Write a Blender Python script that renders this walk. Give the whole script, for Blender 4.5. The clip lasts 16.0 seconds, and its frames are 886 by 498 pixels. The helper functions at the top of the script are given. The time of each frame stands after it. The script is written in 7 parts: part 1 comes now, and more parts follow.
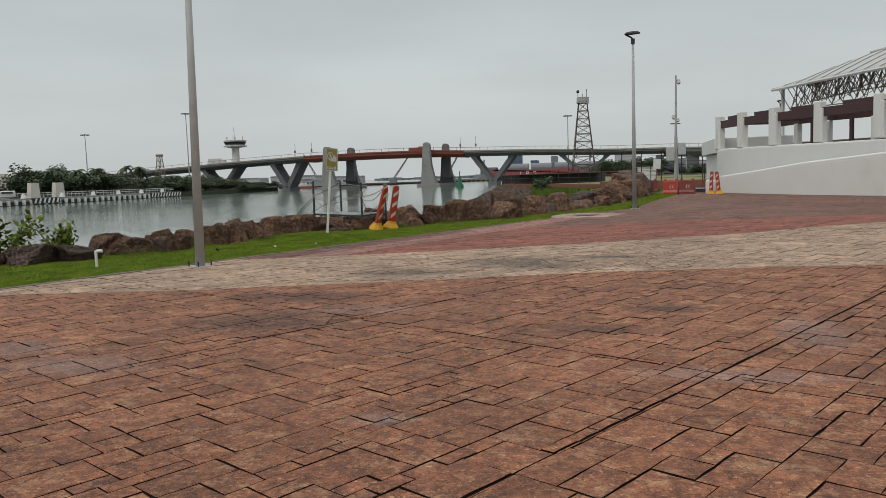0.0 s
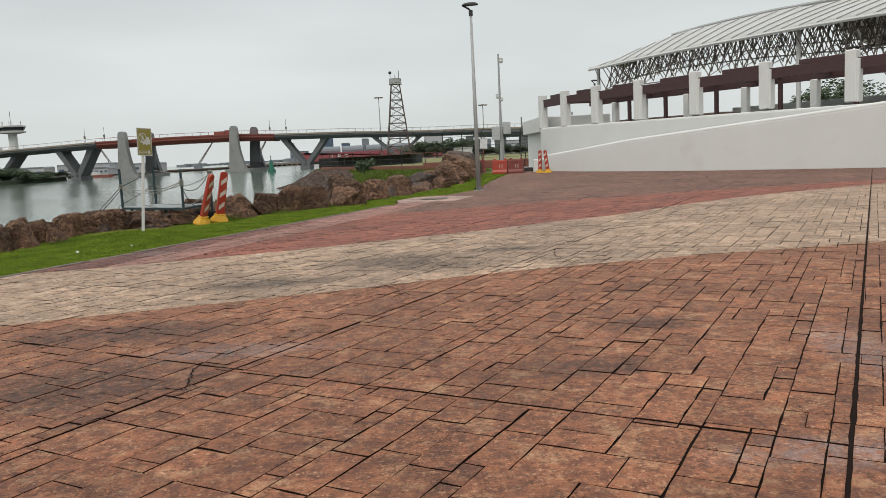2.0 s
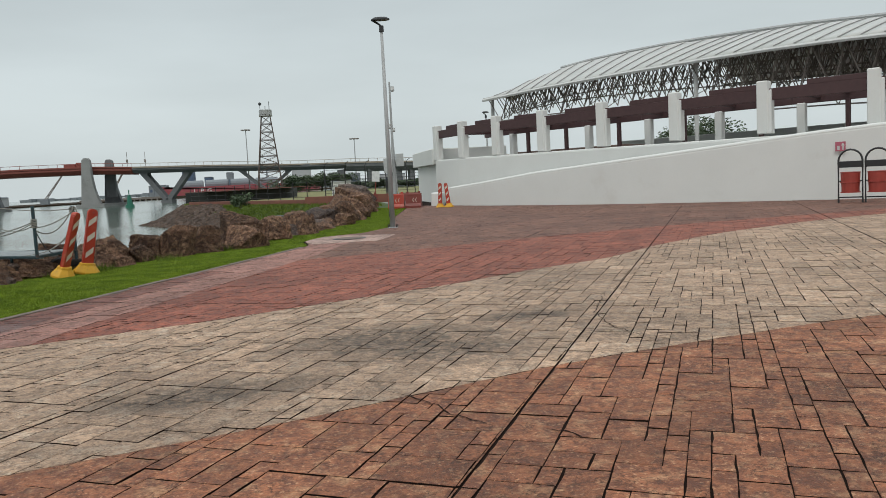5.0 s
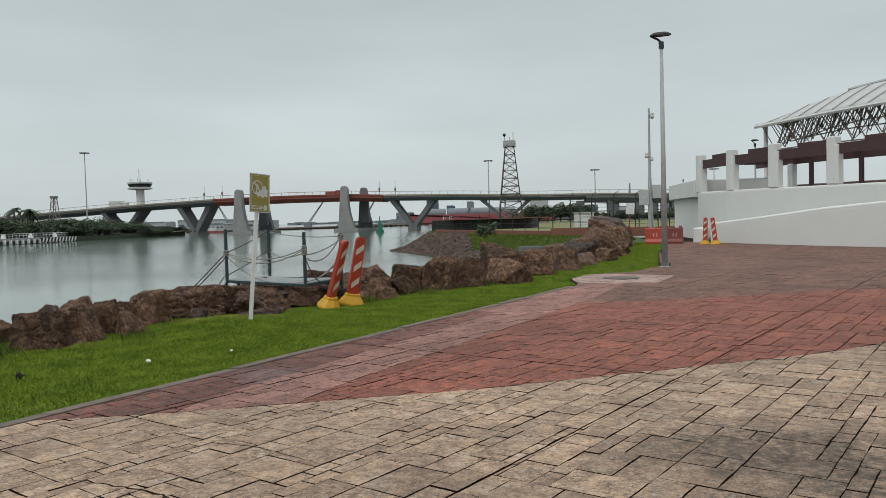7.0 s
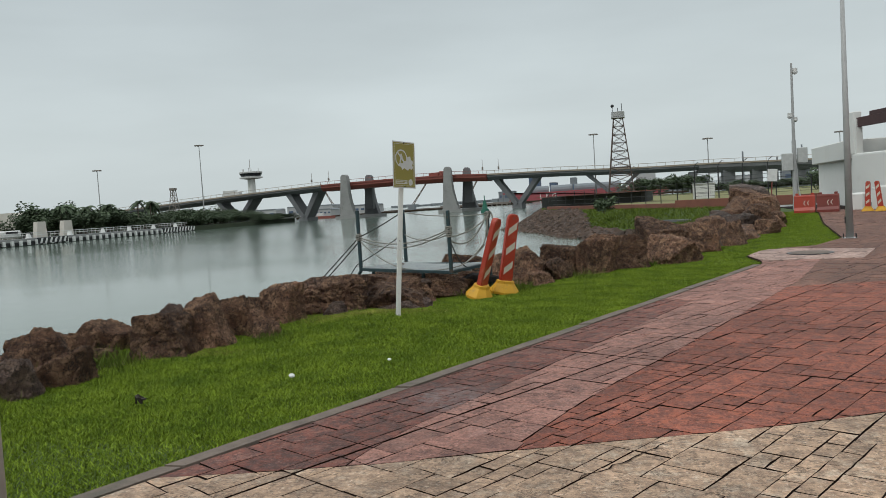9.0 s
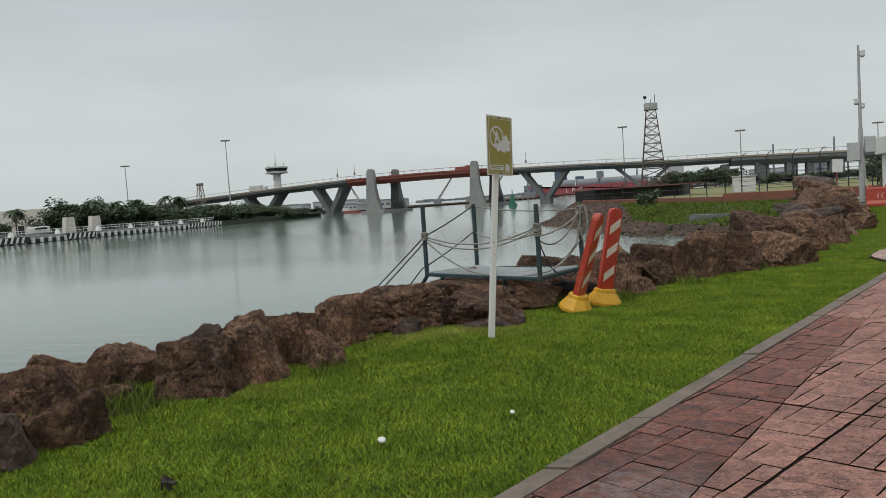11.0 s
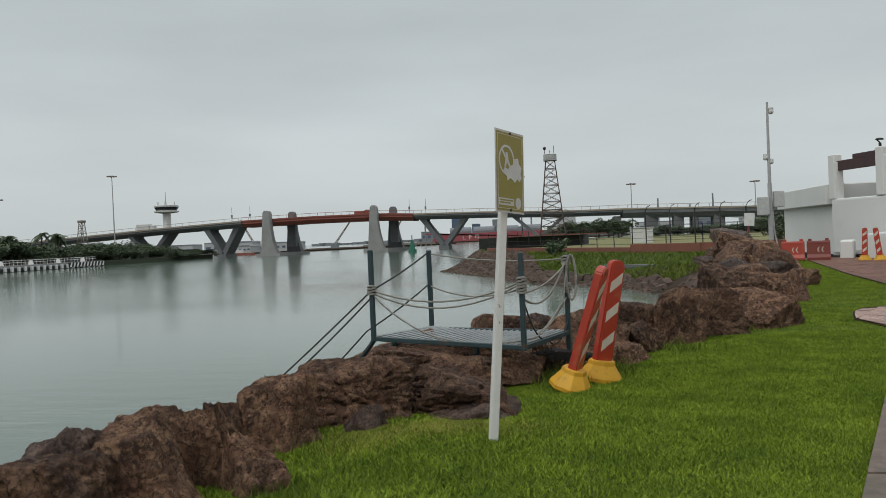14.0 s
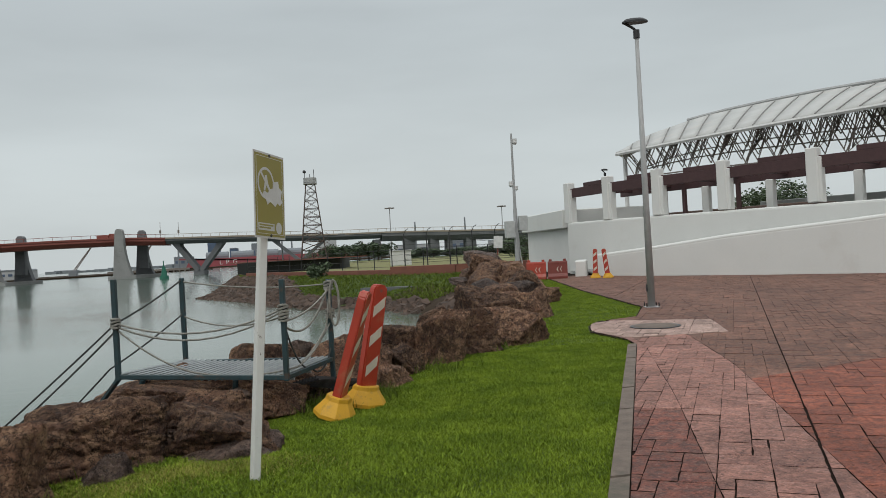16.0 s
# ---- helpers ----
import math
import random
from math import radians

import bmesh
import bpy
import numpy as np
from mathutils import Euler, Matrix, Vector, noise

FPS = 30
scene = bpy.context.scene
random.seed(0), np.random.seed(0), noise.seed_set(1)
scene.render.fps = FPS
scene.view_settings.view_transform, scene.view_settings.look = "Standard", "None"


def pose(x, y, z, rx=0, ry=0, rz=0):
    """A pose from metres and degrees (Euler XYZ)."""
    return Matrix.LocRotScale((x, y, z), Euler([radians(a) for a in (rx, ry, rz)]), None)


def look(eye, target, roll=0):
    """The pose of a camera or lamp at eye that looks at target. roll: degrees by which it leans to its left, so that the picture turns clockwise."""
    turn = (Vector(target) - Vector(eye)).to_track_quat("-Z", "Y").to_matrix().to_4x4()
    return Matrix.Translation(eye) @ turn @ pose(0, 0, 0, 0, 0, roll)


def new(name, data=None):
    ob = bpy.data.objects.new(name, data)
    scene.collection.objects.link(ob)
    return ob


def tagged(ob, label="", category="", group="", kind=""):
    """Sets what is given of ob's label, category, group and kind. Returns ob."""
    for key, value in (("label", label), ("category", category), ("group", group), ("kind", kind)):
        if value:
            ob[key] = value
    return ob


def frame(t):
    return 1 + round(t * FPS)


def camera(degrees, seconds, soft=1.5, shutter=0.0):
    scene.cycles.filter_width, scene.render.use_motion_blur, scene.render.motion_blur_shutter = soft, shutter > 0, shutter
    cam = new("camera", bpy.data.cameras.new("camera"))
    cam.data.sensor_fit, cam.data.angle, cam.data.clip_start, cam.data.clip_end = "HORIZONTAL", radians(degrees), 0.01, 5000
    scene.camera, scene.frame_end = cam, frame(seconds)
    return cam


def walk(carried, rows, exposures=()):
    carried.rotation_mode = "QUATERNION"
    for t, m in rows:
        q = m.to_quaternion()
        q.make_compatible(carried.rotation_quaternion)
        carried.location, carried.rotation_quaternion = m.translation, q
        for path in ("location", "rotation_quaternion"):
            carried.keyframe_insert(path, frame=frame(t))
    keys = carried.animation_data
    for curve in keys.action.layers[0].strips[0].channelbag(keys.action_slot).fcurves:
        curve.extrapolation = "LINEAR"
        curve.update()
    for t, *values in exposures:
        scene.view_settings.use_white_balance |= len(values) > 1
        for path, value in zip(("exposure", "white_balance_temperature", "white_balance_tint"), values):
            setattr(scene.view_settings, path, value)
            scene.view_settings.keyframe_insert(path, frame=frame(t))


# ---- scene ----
cam = camera(59.8, 16.0, soft=0.5)
PATH = [
    (0, (0.814, 0.082, 1.378), (0.351, 2.019, 1.192), -1.9),
    (0.5, (0.497, 0.602, 1.356), (0.231, 2.574, 1.157), -1.5),
    (1, (0.245, 1.161, 1.363), (0.17, 3.147, 1.138), -1.1),
    (1.5, (-0.092, 1.68, 1.362), (-0.116, 3.665, 1.116), -2.0),
    (2, (-0.375, 2.203, 1.384), (-0.364, 4.187, 1.134), -3.0),
    (2.5, (-0.677, 2.706, 1.38), (-0.597, 4.689, 1.133), -3.4),
    (3, (-0.917, 3.235, 1.386), (-0.721, 5.211, 1.146), -3.3),
    (3.2, (-0.993, 3.44, 1.395), (-0.747, 5.411, 1.162), -3.1),
    (5.3, (-1.647, 5.791, 1.397), (-1.294, 7.752, 1.225), -3.0),
    (5.5, (-1.695, 6.009, 1.397), (-1.387, 7.978, 1.233), -2.9),
    (6, (-1.897, 6.513, 1.398), (-1.781, 8.505, 1.264), -2.7),
    (6.5, (-2.101, 6.993, 1.413), (-2.18, 8.989, 1.316), -2.2),
    (7, (-2.321, 7.442, 1.452), (-2.563, 9.426, 1.375), -1.6),
    (7.5, (-2.593, 7.898, 1.451), (-2.953, 9.863, 1.357), -1.8),
    (8, (-2.851, 8.388, 1.443), (-3.287, 10.337, 1.339), -2.2),
    (8.5, (-3.21, 8.799, 1.422), (-3.687, 10.738, 1.306), -3.1),
    (9, (-3.513, 9.236, 1.409), (-4.018, 11.168, 1.291), -3.7),
    (9.2, (-3.632, 9.396, 1.441), (-4.147, 11.324, 1.319), -3.8),
    (11.3, (-4.916, 11.234, 1.433), (-5.505, 13.141, 1.305), -3.8),
    (11.5, (-5.01, 11.402, 1.443), (-5.621, 13.302, 1.317), -3.7),
    (12, (-5.311, 11.786, 1.425), (-5.971, 13.67, 1.305), -3.7),
    (12.5, (-5.576, 12.15, 1.438), (-6.26, 14.027, 1.34), -3.4),
    (13, (-5.781, 12.485, 1.456), (-6.405, 14.385, 1.397), -2.6),
    (13.5, (-5.944, 12.713, 1.459), (-6.411, 14.657, 1.418), -2.9),
    (14, (-5.953, 12.882, 1.466), (-6.251, 14.859, 1.44), -2.5),
    (14.5, (-5.978, 12.956, 1.48), (-6.108, 14.951, 1.471), -2.6),
    (15, (-5.989, 13.011, 1.47), (-5.948, 15.011, 1.478), -2.8),
    (15.5, (-5.969, 13.02, 1.476), (-5.768, 15.009, 1.491), -2.9),
    (16, (-5.964, 13.015, 1.482), (-5.647, 14.99, 1.486), -3.2),
]
walk(cam, [(t, look(eye, target, roll)) for t, eye, target, roll in PATH],
     [(0, -0.16, 6650, 10), (0.5, 0.1, 6700, 10), (1.0, 0.07, 6700, 10), (1.5, 0.13, 6700, 10), (2.0, 0.16, 6700, 10), (3.0, 0.25, 6650, 10), (5.5, 0.0, 6400, 7), (6.5, -0.01, 6400, 7), (7.0, -0.04, 6400, 7), (9.0, -0.02, 6400, 7),
      (11.5, -0.04, 6550, 9), (12.5, -0.02, 6550, 9), (13, -0.1, 6500, 9), (14, -0.12, 6500, 9), (14.5, -0.12, 6500, 9), (16, -0.08, 6500, 9)])

# ---- world and light ----
world = bpy.data.worlds.new("overcast_sky")
scene.world = world
world.use_nodes = True
wn, wl = world.node_tree.nodes, world.node_tree.links
wn.clear()
w_out = wn.new("ShaderNodeOutputWorld")
w_bg = wn.new("ShaderNodeBackground")
w_sky = wn.new("ShaderNodeTexSky")
w_sky.sky_type, w_sky.sun_disc = "NISHITA", False
w_sky.sun_elevation, w_sky.sun_rotation = radians(48), radians(150)
w_sky.air_density, w_sky.dust_density = 1.5, 4.0
w_co = wn.new("ShaderNodeTexCoord")
w_sep = wn.new("ShaderNodeSeparateXYZ")
w_ramp = wn.new("ShaderNodeValToRGB")
w_ramp.color_ramp.elements[0].position, w_ramp.color_ramp.elements[0].color = 0.0, (0.655, 0.708, 0.718, 1)
w_ramp.color_ramp.elements[1].position, w_ramp.color_ramp.elements[1].color = 0.9, (1.25, 1.3, 1.33, 1)
w_mid = w_ramp.color_ramp.elements.new(0.13)
w_mid.color = (0.635, 0.69, 0.708, 1)
w_high = w_ramp.color_ramp.elements.new(0.30)
w_high.color = (0.56, 0.613, 0.638, 1)
w_map = wn.new("ShaderNodeMapping")
w_map.inputs["Scale"].default_value = (1.2, 1.2, 5.0)
w_noise = wn.new("ShaderNodeTexNoise")
w_noise.inputs["Scale"].default_value, w_noise.inputs["Detail"].default_value = 1.6, 5
w_cloud = wn.new("ShaderNodeMapRange")
w_cloud.inputs["From Min"].default_value, w_cloud.inputs["From Max"].default_value = 0.3, 0.7
w_cloud.inputs["To Min"].default_value, w_cloud.inputs["To Max"].default_value = 0.90, 1.07
w_mul = wn.new("ShaderNodeVectorMath")
w_mul.operation = "SCALE"
w_dim = wn.new("ShaderNodeVectorMath")
w_dim.operation, w_dim.inputs["Scale"].default_value = "SCALE", 0.06
w_mix = wn.new("ShaderNodeMix")
w_mix.data_type, w_mix.inputs[0].default_value = "RGBA", 0.92
wl.new(w_co.outputs["Generated"], w_sep.inputs[0])
wl.new(w_sep.outputs["Z"], w_ramp.inputs[0])
wl.new(w_co.outputs["Generated"], w_map.inputs[0])
wl.new(w_map.outputs[0], w_noise.inputs["Vector"])
wl.new(w_noise.outputs[0], w_cloud.inputs["Value"])
wl.new(w_ramp.outputs[0], w_mul.inputs[0])
wl.new(w_cloud.outputs[0], w_mul.inputs["Scale"])
wl.new(w_sky.outputs[0], w_dim.inputs[0])
wl.new(w_dim.outputs[0], w_mix.inputs[6])
wl.new(w_mul.outputs[0], w_mix.inputs[7])
wl.new(w_mix.outputs[2], w_bg.inputs["Color"])
wl.new(w_bg.outputs[0], w_out.inputs["Surface"])

sun = new("sun", bpy.data.lights.new("sun", "SUN"))
sun.data.energy, sun.data.angle, sun.data.color = 0.9, radians(25), (1.0, 0.96, 0.9)
sun.matrix_world = look((-20, -35, 45), (0, 0, 0))


# ---- materials ----
def material(name, base, second=None, rough=0.8, scale=6.0, fine=60.0, bump=0.15, metal=0.0, spread=0.5, per_piece=0.0,
             islands=0.0, spots=None, spot_scale=1.0, spot_edge=(0.55, 0.68), spec=0.5, rough_wet=None, bump_scale=None):
    """A surface with two scales of variation, optional stains, and tint per piece."""
    m = bpy.data.materials.new(name)
    m.use_nodes = True
    n, l = m.node_tree.nodes, m.node_tree.links
    b = n["Principled BSDF"]
    second = second or tuple(c * 0.75 for c in base)
    geo = n.new("ShaderNodeNewGeometry")
    big, small = n.new("ShaderNodeTexNoise"), n.new("ShaderNodeTexNoise")
    for node, s in ((big, scale), (small, fine)):
        node.inputs["Scale"].default_value, node.inputs["Detail"].default_value = s, 6
        node.inputs["Roughness"].default_value = 0.62
        l.new(geo.outputs["Position"], node.inputs["Vector"])
    add = n.new("ShaderNodeMath")
    add.operation = "MULTIPLY_ADD"
    l.new(small.outputs[0], add.inputs[0])
    add.inputs[1].default_value = 0.45
    l.new(big.outputs[0], add.inputs[2])
    ramp = n.new("ShaderNodeMapRange")
    ramp.inputs["From Min"].default_value, ramp.inputs["From Max"].default_value = 0.72 - spread / 2, 0.72 + spread / 2
    l.new(add.outputs[0], ramp.inputs["Value"])
    mix = n.new("ShaderNodeMix")
    mix.data_type = "RGBA"
    mix.inputs[6].default_value, mix.inputs[7].default_value = (*second, 1), (*base, 1)
    l.new(ramp.outputs[0], mix.inputs[0])
    col = mix.outputs[2]
    if spots:
        sn = n.new("ShaderNodeTexNoise")
        sn.inputs["Scale"].default_value, sn.inputs["Detail"].default_value = spot_scale, 5
        sn.inputs["Roughness"].default_value = 0.68
        off = n.new("ShaderNodeVectorMath")
        off.inputs[1].default_value = (37.0, 11.0, 5.0)
        l.new(geo.outputs["Position"], off.inputs[0])
        l.new(off.outputs[0], sn.inputs["Vector"])
        sr = n.new("ShaderNodeMapRange")
        sr.inputs["From Min"].default_value, sr.inputs["From Max"].default_value = spot_edge
        sr.inputs["To Max"].default_value = 0.8
        l.new(sn.outputs[0], sr.inputs["Value"])
        sm = n.new("ShaderNodeMix")
        sm.data_type = "RGBA"
        sm.inputs[7].default_value = (*spots, 1)
        l.new(sr.outputs[0], sm.inputs[0])
        l.new(col, sm.inputs[6])
        col = sm.outputs[2]
        if rough_wet is not None:
            rr = n.new("ShaderNodeMapRange")
            rr.inputs["To Min"].default_value, rr.inputs["To Max"].default_value = rough, rough_wet
            l.new(sr.outputs[0], rr.inputs["Value"])
            l.new(rr.outputs[0], b.inputs["Roughness"])
    if per_piece or islands:
        src = n.new("ShaderNodeObjectInfo").outputs["Random"] if per_piece else geo.outputs["Random Per Island"]
        amount = per_piece or islands
        pr = n.new("ShaderNodeMapRange")
        pr.inputs["To Min"].default_value, pr.inputs["To Max"].default_value = 1 - amount, 1 + amount
        l.new(src, pr.inputs["Value"])
        sc = n.new("ShaderNodeVectorMath")
        sc.operation = "SCALE"
        l.new(col, sc.inputs[0])
        l.new(pr.outputs[0], sc.inputs["Scale"])
        col = sc.outputs[0]
    l.new(col, b.inputs["Base Color"])
    if rough_wet is None or not spots:
        b.inputs["Roughness"].default_value = rough
    b.inputs["Metallic"].default_value = metal
    b.inputs["Specular IOR Level"].default_value = spec
    if bump:
        bp = n.new("ShaderNodeBump")
        bp.inputs["Strength"].default_value, bp.inputs["Distance"].default_value = bump, bump_scale or 0.02
        l.new(add.outputs[0], bp.inputs["Height"])
        l.new(bp.outputs[0], b.inputs["Normal"])
    return m


def tile_material(name, base, second, islands=True, wear=(0.5, 0.4, 0.36), dark=(), pale=(), mould=0.55):
    """Stamped concrete: mottled pigment, rubbed patches, mould, a few stains and painted wet sheen at known places."""
    m = bpy.data.materials.new(name)
    m.use_nodes = True
    n, l = m.node_tree.nodes, m.node_tree.links
    b = n["Principled BSDF"]
    geo = n.new("ShaderNodeNewGeometry")
    pos = geo.outputs["Position"]

    def noise_of(scale, detail=6, rough=0.65, shift=0.0):
        t = n.new("ShaderNodeTexNoise")
        t.inputs["Scale"].default_value, t.inputs["Detail"].default_value, t.inputs["Roughness"].default_value = scale, detail, rough
        mp = n.new("ShaderNodeMapping")
        mp.inputs["Location"].default_value = (shift, shift * 0.7, 0)
        l.new(pos, mp.inputs[0])
        l.new(mp.outputs[0], t.inputs["Vector"])
        return t.outputs[0]

    def ranged(v, f0, f1, t0=0.0, t1=1.0):
        r = n.new("ShaderNodeMapRange")
        for key, x in (("From Min", f0), ("From Max", f1), ("To Min", t0), ("To Max", t1)):
            r.inputs[key].default_value = x
        l.new(v, r.inputs["Value"])
        return r.outputs[0]

    def math_of(op, a, c):
        r = n.new("ShaderNodeMath")
        r.operation = op
        l.new(a, r.inputs[0])
        if isinstance(c, (int, float)):
            r.inputs[1].default_value = c
        else:
            l.new(c, r.inputs[1])
        return r.outputs[0]

    def mixed(f, a, c):
        r = n.new("ShaderNodeMix")
        r.data_type = "RGBA"
        l.new(f, r.inputs[0])
        for k, v in ((6, a), (7, c)):
            if isinstance(v, tuple):
                r.inputs[k].default_value = (*v, 1)
            else:
                l.new(v, r.inputs[k])
        return r.outputs[2]

    mottle, grain = noise_of(8.5, 9, 0.76), noise_of(55, 6, 0.75, 3)
    col = mixed(ranged(mottle, 0.43, 0.57), tuple(c * 0.8 for c in second), base)
    col = mixed(ranged(noise_of(4.6, 9, 0.76, 9), 0.52, 0.62, 0, 0.75), col, wear)
    chip = math_of("ABSOLUTE", math_of("SUBTRACT", noise_of(5.2, 5, 0.62, 51), 0.5), 0.0)
    chip = math_of("MULTIPLY", ranged(chip, 0.004, 0.016, 1.0, 0.0), ranged(noise_of(2.6, 4, 0.6, 61), 0.48, 0.56))
    col = mixed(math_of("MULTIPLY", chip, 0.8), col, tuple(c * 0.2 for c in base))
    fleck = ranged(noise_of(30, 5, 0.7, 71), 0.56, 0.64, 0, 0.6)
    col = mixed(fleck, col, tuple(min(0.8, c * 1.3 + 0.02) for c in wear))
    pit = ranged(noise_of(21, 8, 0.76, 81), 0.53, 0.61, 0, 0.8)
    col = mixed(pit, col, tuple(c * 0.26 for c in base))
    smudge = math_of("MULTIPLY", ranged(noise_of(1.3, 5, 0.6, 21), 0.5, 0.7), ranged(noise_of(11, 8, 0.75, 5), 0.42, 0.58))
    col = mixed(math_of("MULTIPLY", smudge, mould), col, tuple(c * 0.28 for c in base))
    fuzz = noise_of(3.5, 8, 0.75, 31)
    fine_fuzz = ranged(noise_of(14, 8, 0.75, 41), 0.4, 0.6)
    # dark spots are stains; pale ones put the sheen of wet paving into the colour
    for spots, tone, blend in ((dark, tuple(c * 0.12 + 0.008 for c in base), (0.3, 1.0)), (pale, (0.27, 0.235, 0.235), (0.0, 0.55))):
        for cx, cy, rx, ry in spots:
            sub, mul, ln = n.new("ShaderNodeVectorMath"), n.new("ShaderNodeVectorMath"), n.new("ShaderNodeVectorMath")
            sub.operation, mul.operation, ln.operation = "SUBTRACT", "MULTIPLY", "LENGTH"
            sub.inputs[1].default_value, mul.inputs[1].default_value = (cx, cy, 0), (1 / rx, 1 / ry, 0)
            l.new(pos, sub.inputs[0])
            l.new(sub.outputs[0], mul.inputs[0])
            l.new(mul.outputs[0], ln.inputs[0])
            reach = ranged(math_of("ADD", ln.outputs["Value"], math_of("MULTIPLY", fuzz, 1.6)), 1.15, 1.8, 1.0, 0.0)
            col = mixed(math_of("MULTIPLY", reach, ranged(fine_fuzz, 0, 1, *blend)), col, tone)
    tone = math_of("MULTIPLY", ranged(noise_of(0.45, 3, 0.5, 2), 0.35, 0.65, 0.82, 1.14), ranged(grain, 0.32, 0.68, 0.62, 1.35))
    rnd = geo.outputs["Random Per Island"] if islands else n.new("ShaderNodeObjectInfo").outputs["Random"]
    tone = math_of("MULTIPLY", tone, ranged(rnd, 0, 1, 0.8, 1.18))
    sc = n.new("ShaderNodeVectorMath")
    sc.operation = "SCALE"
    l.new(col, sc.inputs[0])
    l.new(tone, sc.inputs["Scale"])
    l.new(sc.outputs[0], b.inputs["Base Color"])
    l.new(ranged(mottle, 0.3, 0.7, 0.62, 0.85), b.inputs["Roughness"])
    b.inputs["Specular IOR Level"].default_value = 0.42
    bp = n.new("ShaderNodeBump")
    bp.inputs["Strength"].default_value, bp.inputs["Distance"].default_value = 0.6, 0.028
    l.new(math_of("SUBTRACT", math_of("ADD", mottle, math_of("MULTIPLY", grain, 0.25)), math_of("MULTIPLY", chip, 0.35)), bp.inputs["Height"])
    l.new(bp.outputs[0], b.inputs["Normal"])
    return m


M_RED = ((0.315, 0.12, 0.058), (0.185, 0.065, 0.033))
M_CREAM = ((0.475, 0.32, 0.215), (0.32, 0.208, 0.14))
M_BRIGHT = ((0.32, 0.097, 0.056), (0.185, 0.058, 0.037))
M_DARK = ((0.235, 0.112, 0.076), (0.135, 0.063, 0.045))
M_PINK = ((0.38, 0.185, 0.142), (0.26, 0.12, 0.094))
M_APRON = ((0.5, 0.34, 0.285), (0.4, 0.26, 0.215))
M_STRIPE = ((0.22, 0.075, 0.052), (0.11, 0.047, 0.037))
ZONES = {"red": M_RED, "cream": M_CREAM, "bright": M_BRIGHT, "dark": M_DARK, "pink": M_PINK, "stripe": M_STRIPE, "apron": M_APRON}
WEAR = {"red": (0.43, 0.24, 0.13), "cream": (0.47, 0.375, 0.285), "bright": (0.28, 0.1, 0.07), "dark": (0.19, 0.1, 0.072),
        "pink": (0.36, 0.2, 0.165), "stripe": (0.24, 0.12, 0.095), "apron": (0.5, 0.37, 0.32)}
STAIN_CREAM = [(-0.95, 12.35, 1.25, 0.85), (-0.5, 11.6, 1.1, 0.7), (-2.4, 10.9, 0.9, 0.45), (0.5, 12.8, 0.7, 0.3)]
STAINS = {"cream": STAIN_CREAM, "red": [(-2.7, 7.1, 1.3, 0.9), (-3.0, 8.6, 1.2, 0.5), (0.5, 6.9, 0.5, 0.3), (1.2, 8.0, 0.6, 0.3)]}
# Grey patches painted where wet paving reflects the sky.
WET_SHEEN = {"red": [(-3.4, 5.2, 0.8, 0.4), (-4.4, 5.7, 0.6, 0.4), (-1.9, 7.8, 0.9, 0.3), (-0.6, 4.2, 0.25, 0.14), (1.5, 5.4, 0.9, 0.25), (2.3, 6.9, 0.35, 0.9)], "stripe": [(-4.9, 14.6, 0.5, 0.5)]}
mat_tile = {k: tile_material("stamped_concrete_" + k, *v, True, WEAR[k], STAINS.get(k, ()), WET_SHEEN.get(k, ())) for k, v in ZONES.items()}
mat_piece = {k: tile_material("stamped_tile_" + k, *v, False, WEAR[k], STAINS.get(k, ()), WET_SHEEN.get(k, ())) for k, v in ZONES.items()}
mat_grout = material("dark_joint", (0.02, 0.012, 0.009), rough=0.95, bump=0.3, spec=0.08)
mat_kerb = material("old_kerb_concrete", (0.195, 0.15, 0.12), (0.1, 0.078, 0.063), rough=0.85, bump=0.4, spots=(0.07, 0.07, 0.05))
mat_soil = material("earth_and_lawn", (0.06, 0.095, 0.014), (0.032, 0.055, 0.01), rough=0.95, scale=1.2, fine=40, bump=0.5)
mat_mud = material("wet_bank_earth", (0.06, 0.042, 0.028), (0.028, 0.021, 0.015), rough=0.95, spec=0.1, scale=2, fine=30, bump=0.6)
mat_white = material("white_painted_render", (0.69, 0.69, 0.665), (0.63, 0.63, 0.605), rough=0.7, scale=0.7, fine=18, bump=0.12, spread=0.8,
                     spots=(0.6, 0.585, 0.55), spot_scale=0.8, spot_edge=(0.58, 0.8))
mat_brown = material("dark_brown_painted_timber", (0.07, 0.032, 0.032), (0.048, 0.022, 0.023), rough=0.6, bump=0.2)
mat_metal_white = material("white_steel", (0.62, 0.62, 0.6), (0.5, 0.5, 0.49), rough=0.5, bump=0.05)
mat_truss = material("truss_steel", (0.22, 0.19, 0.165), (0.15, 0.127, 0.108), rough=0.6, bump=0.05)
mat_roof = material("pale_roof_sheet", (0.5, 0.5, 0.48), (0.4, 0.4, 0.38), rough=0.5, scale=0.4, fine=6, bump=0.03,
                    spots=(0.5, 0.46, 0.42), spot_scale=0.6)
mat_galv = material("galvanised_steel", (0.4, 0.405, 0.4), (0.31, 0.315, 0.315), rough=0.55, metal=0.0, scale=4, bump=0.04)
mat_black = material("black_painted_steel", (0.025, 0.025, 0.027), (0.016, 0.016, 0.017), rough=0.45, bump=0.05)
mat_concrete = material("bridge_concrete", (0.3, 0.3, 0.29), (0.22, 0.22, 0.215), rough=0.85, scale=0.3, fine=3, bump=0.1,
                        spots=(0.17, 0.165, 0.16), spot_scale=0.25)
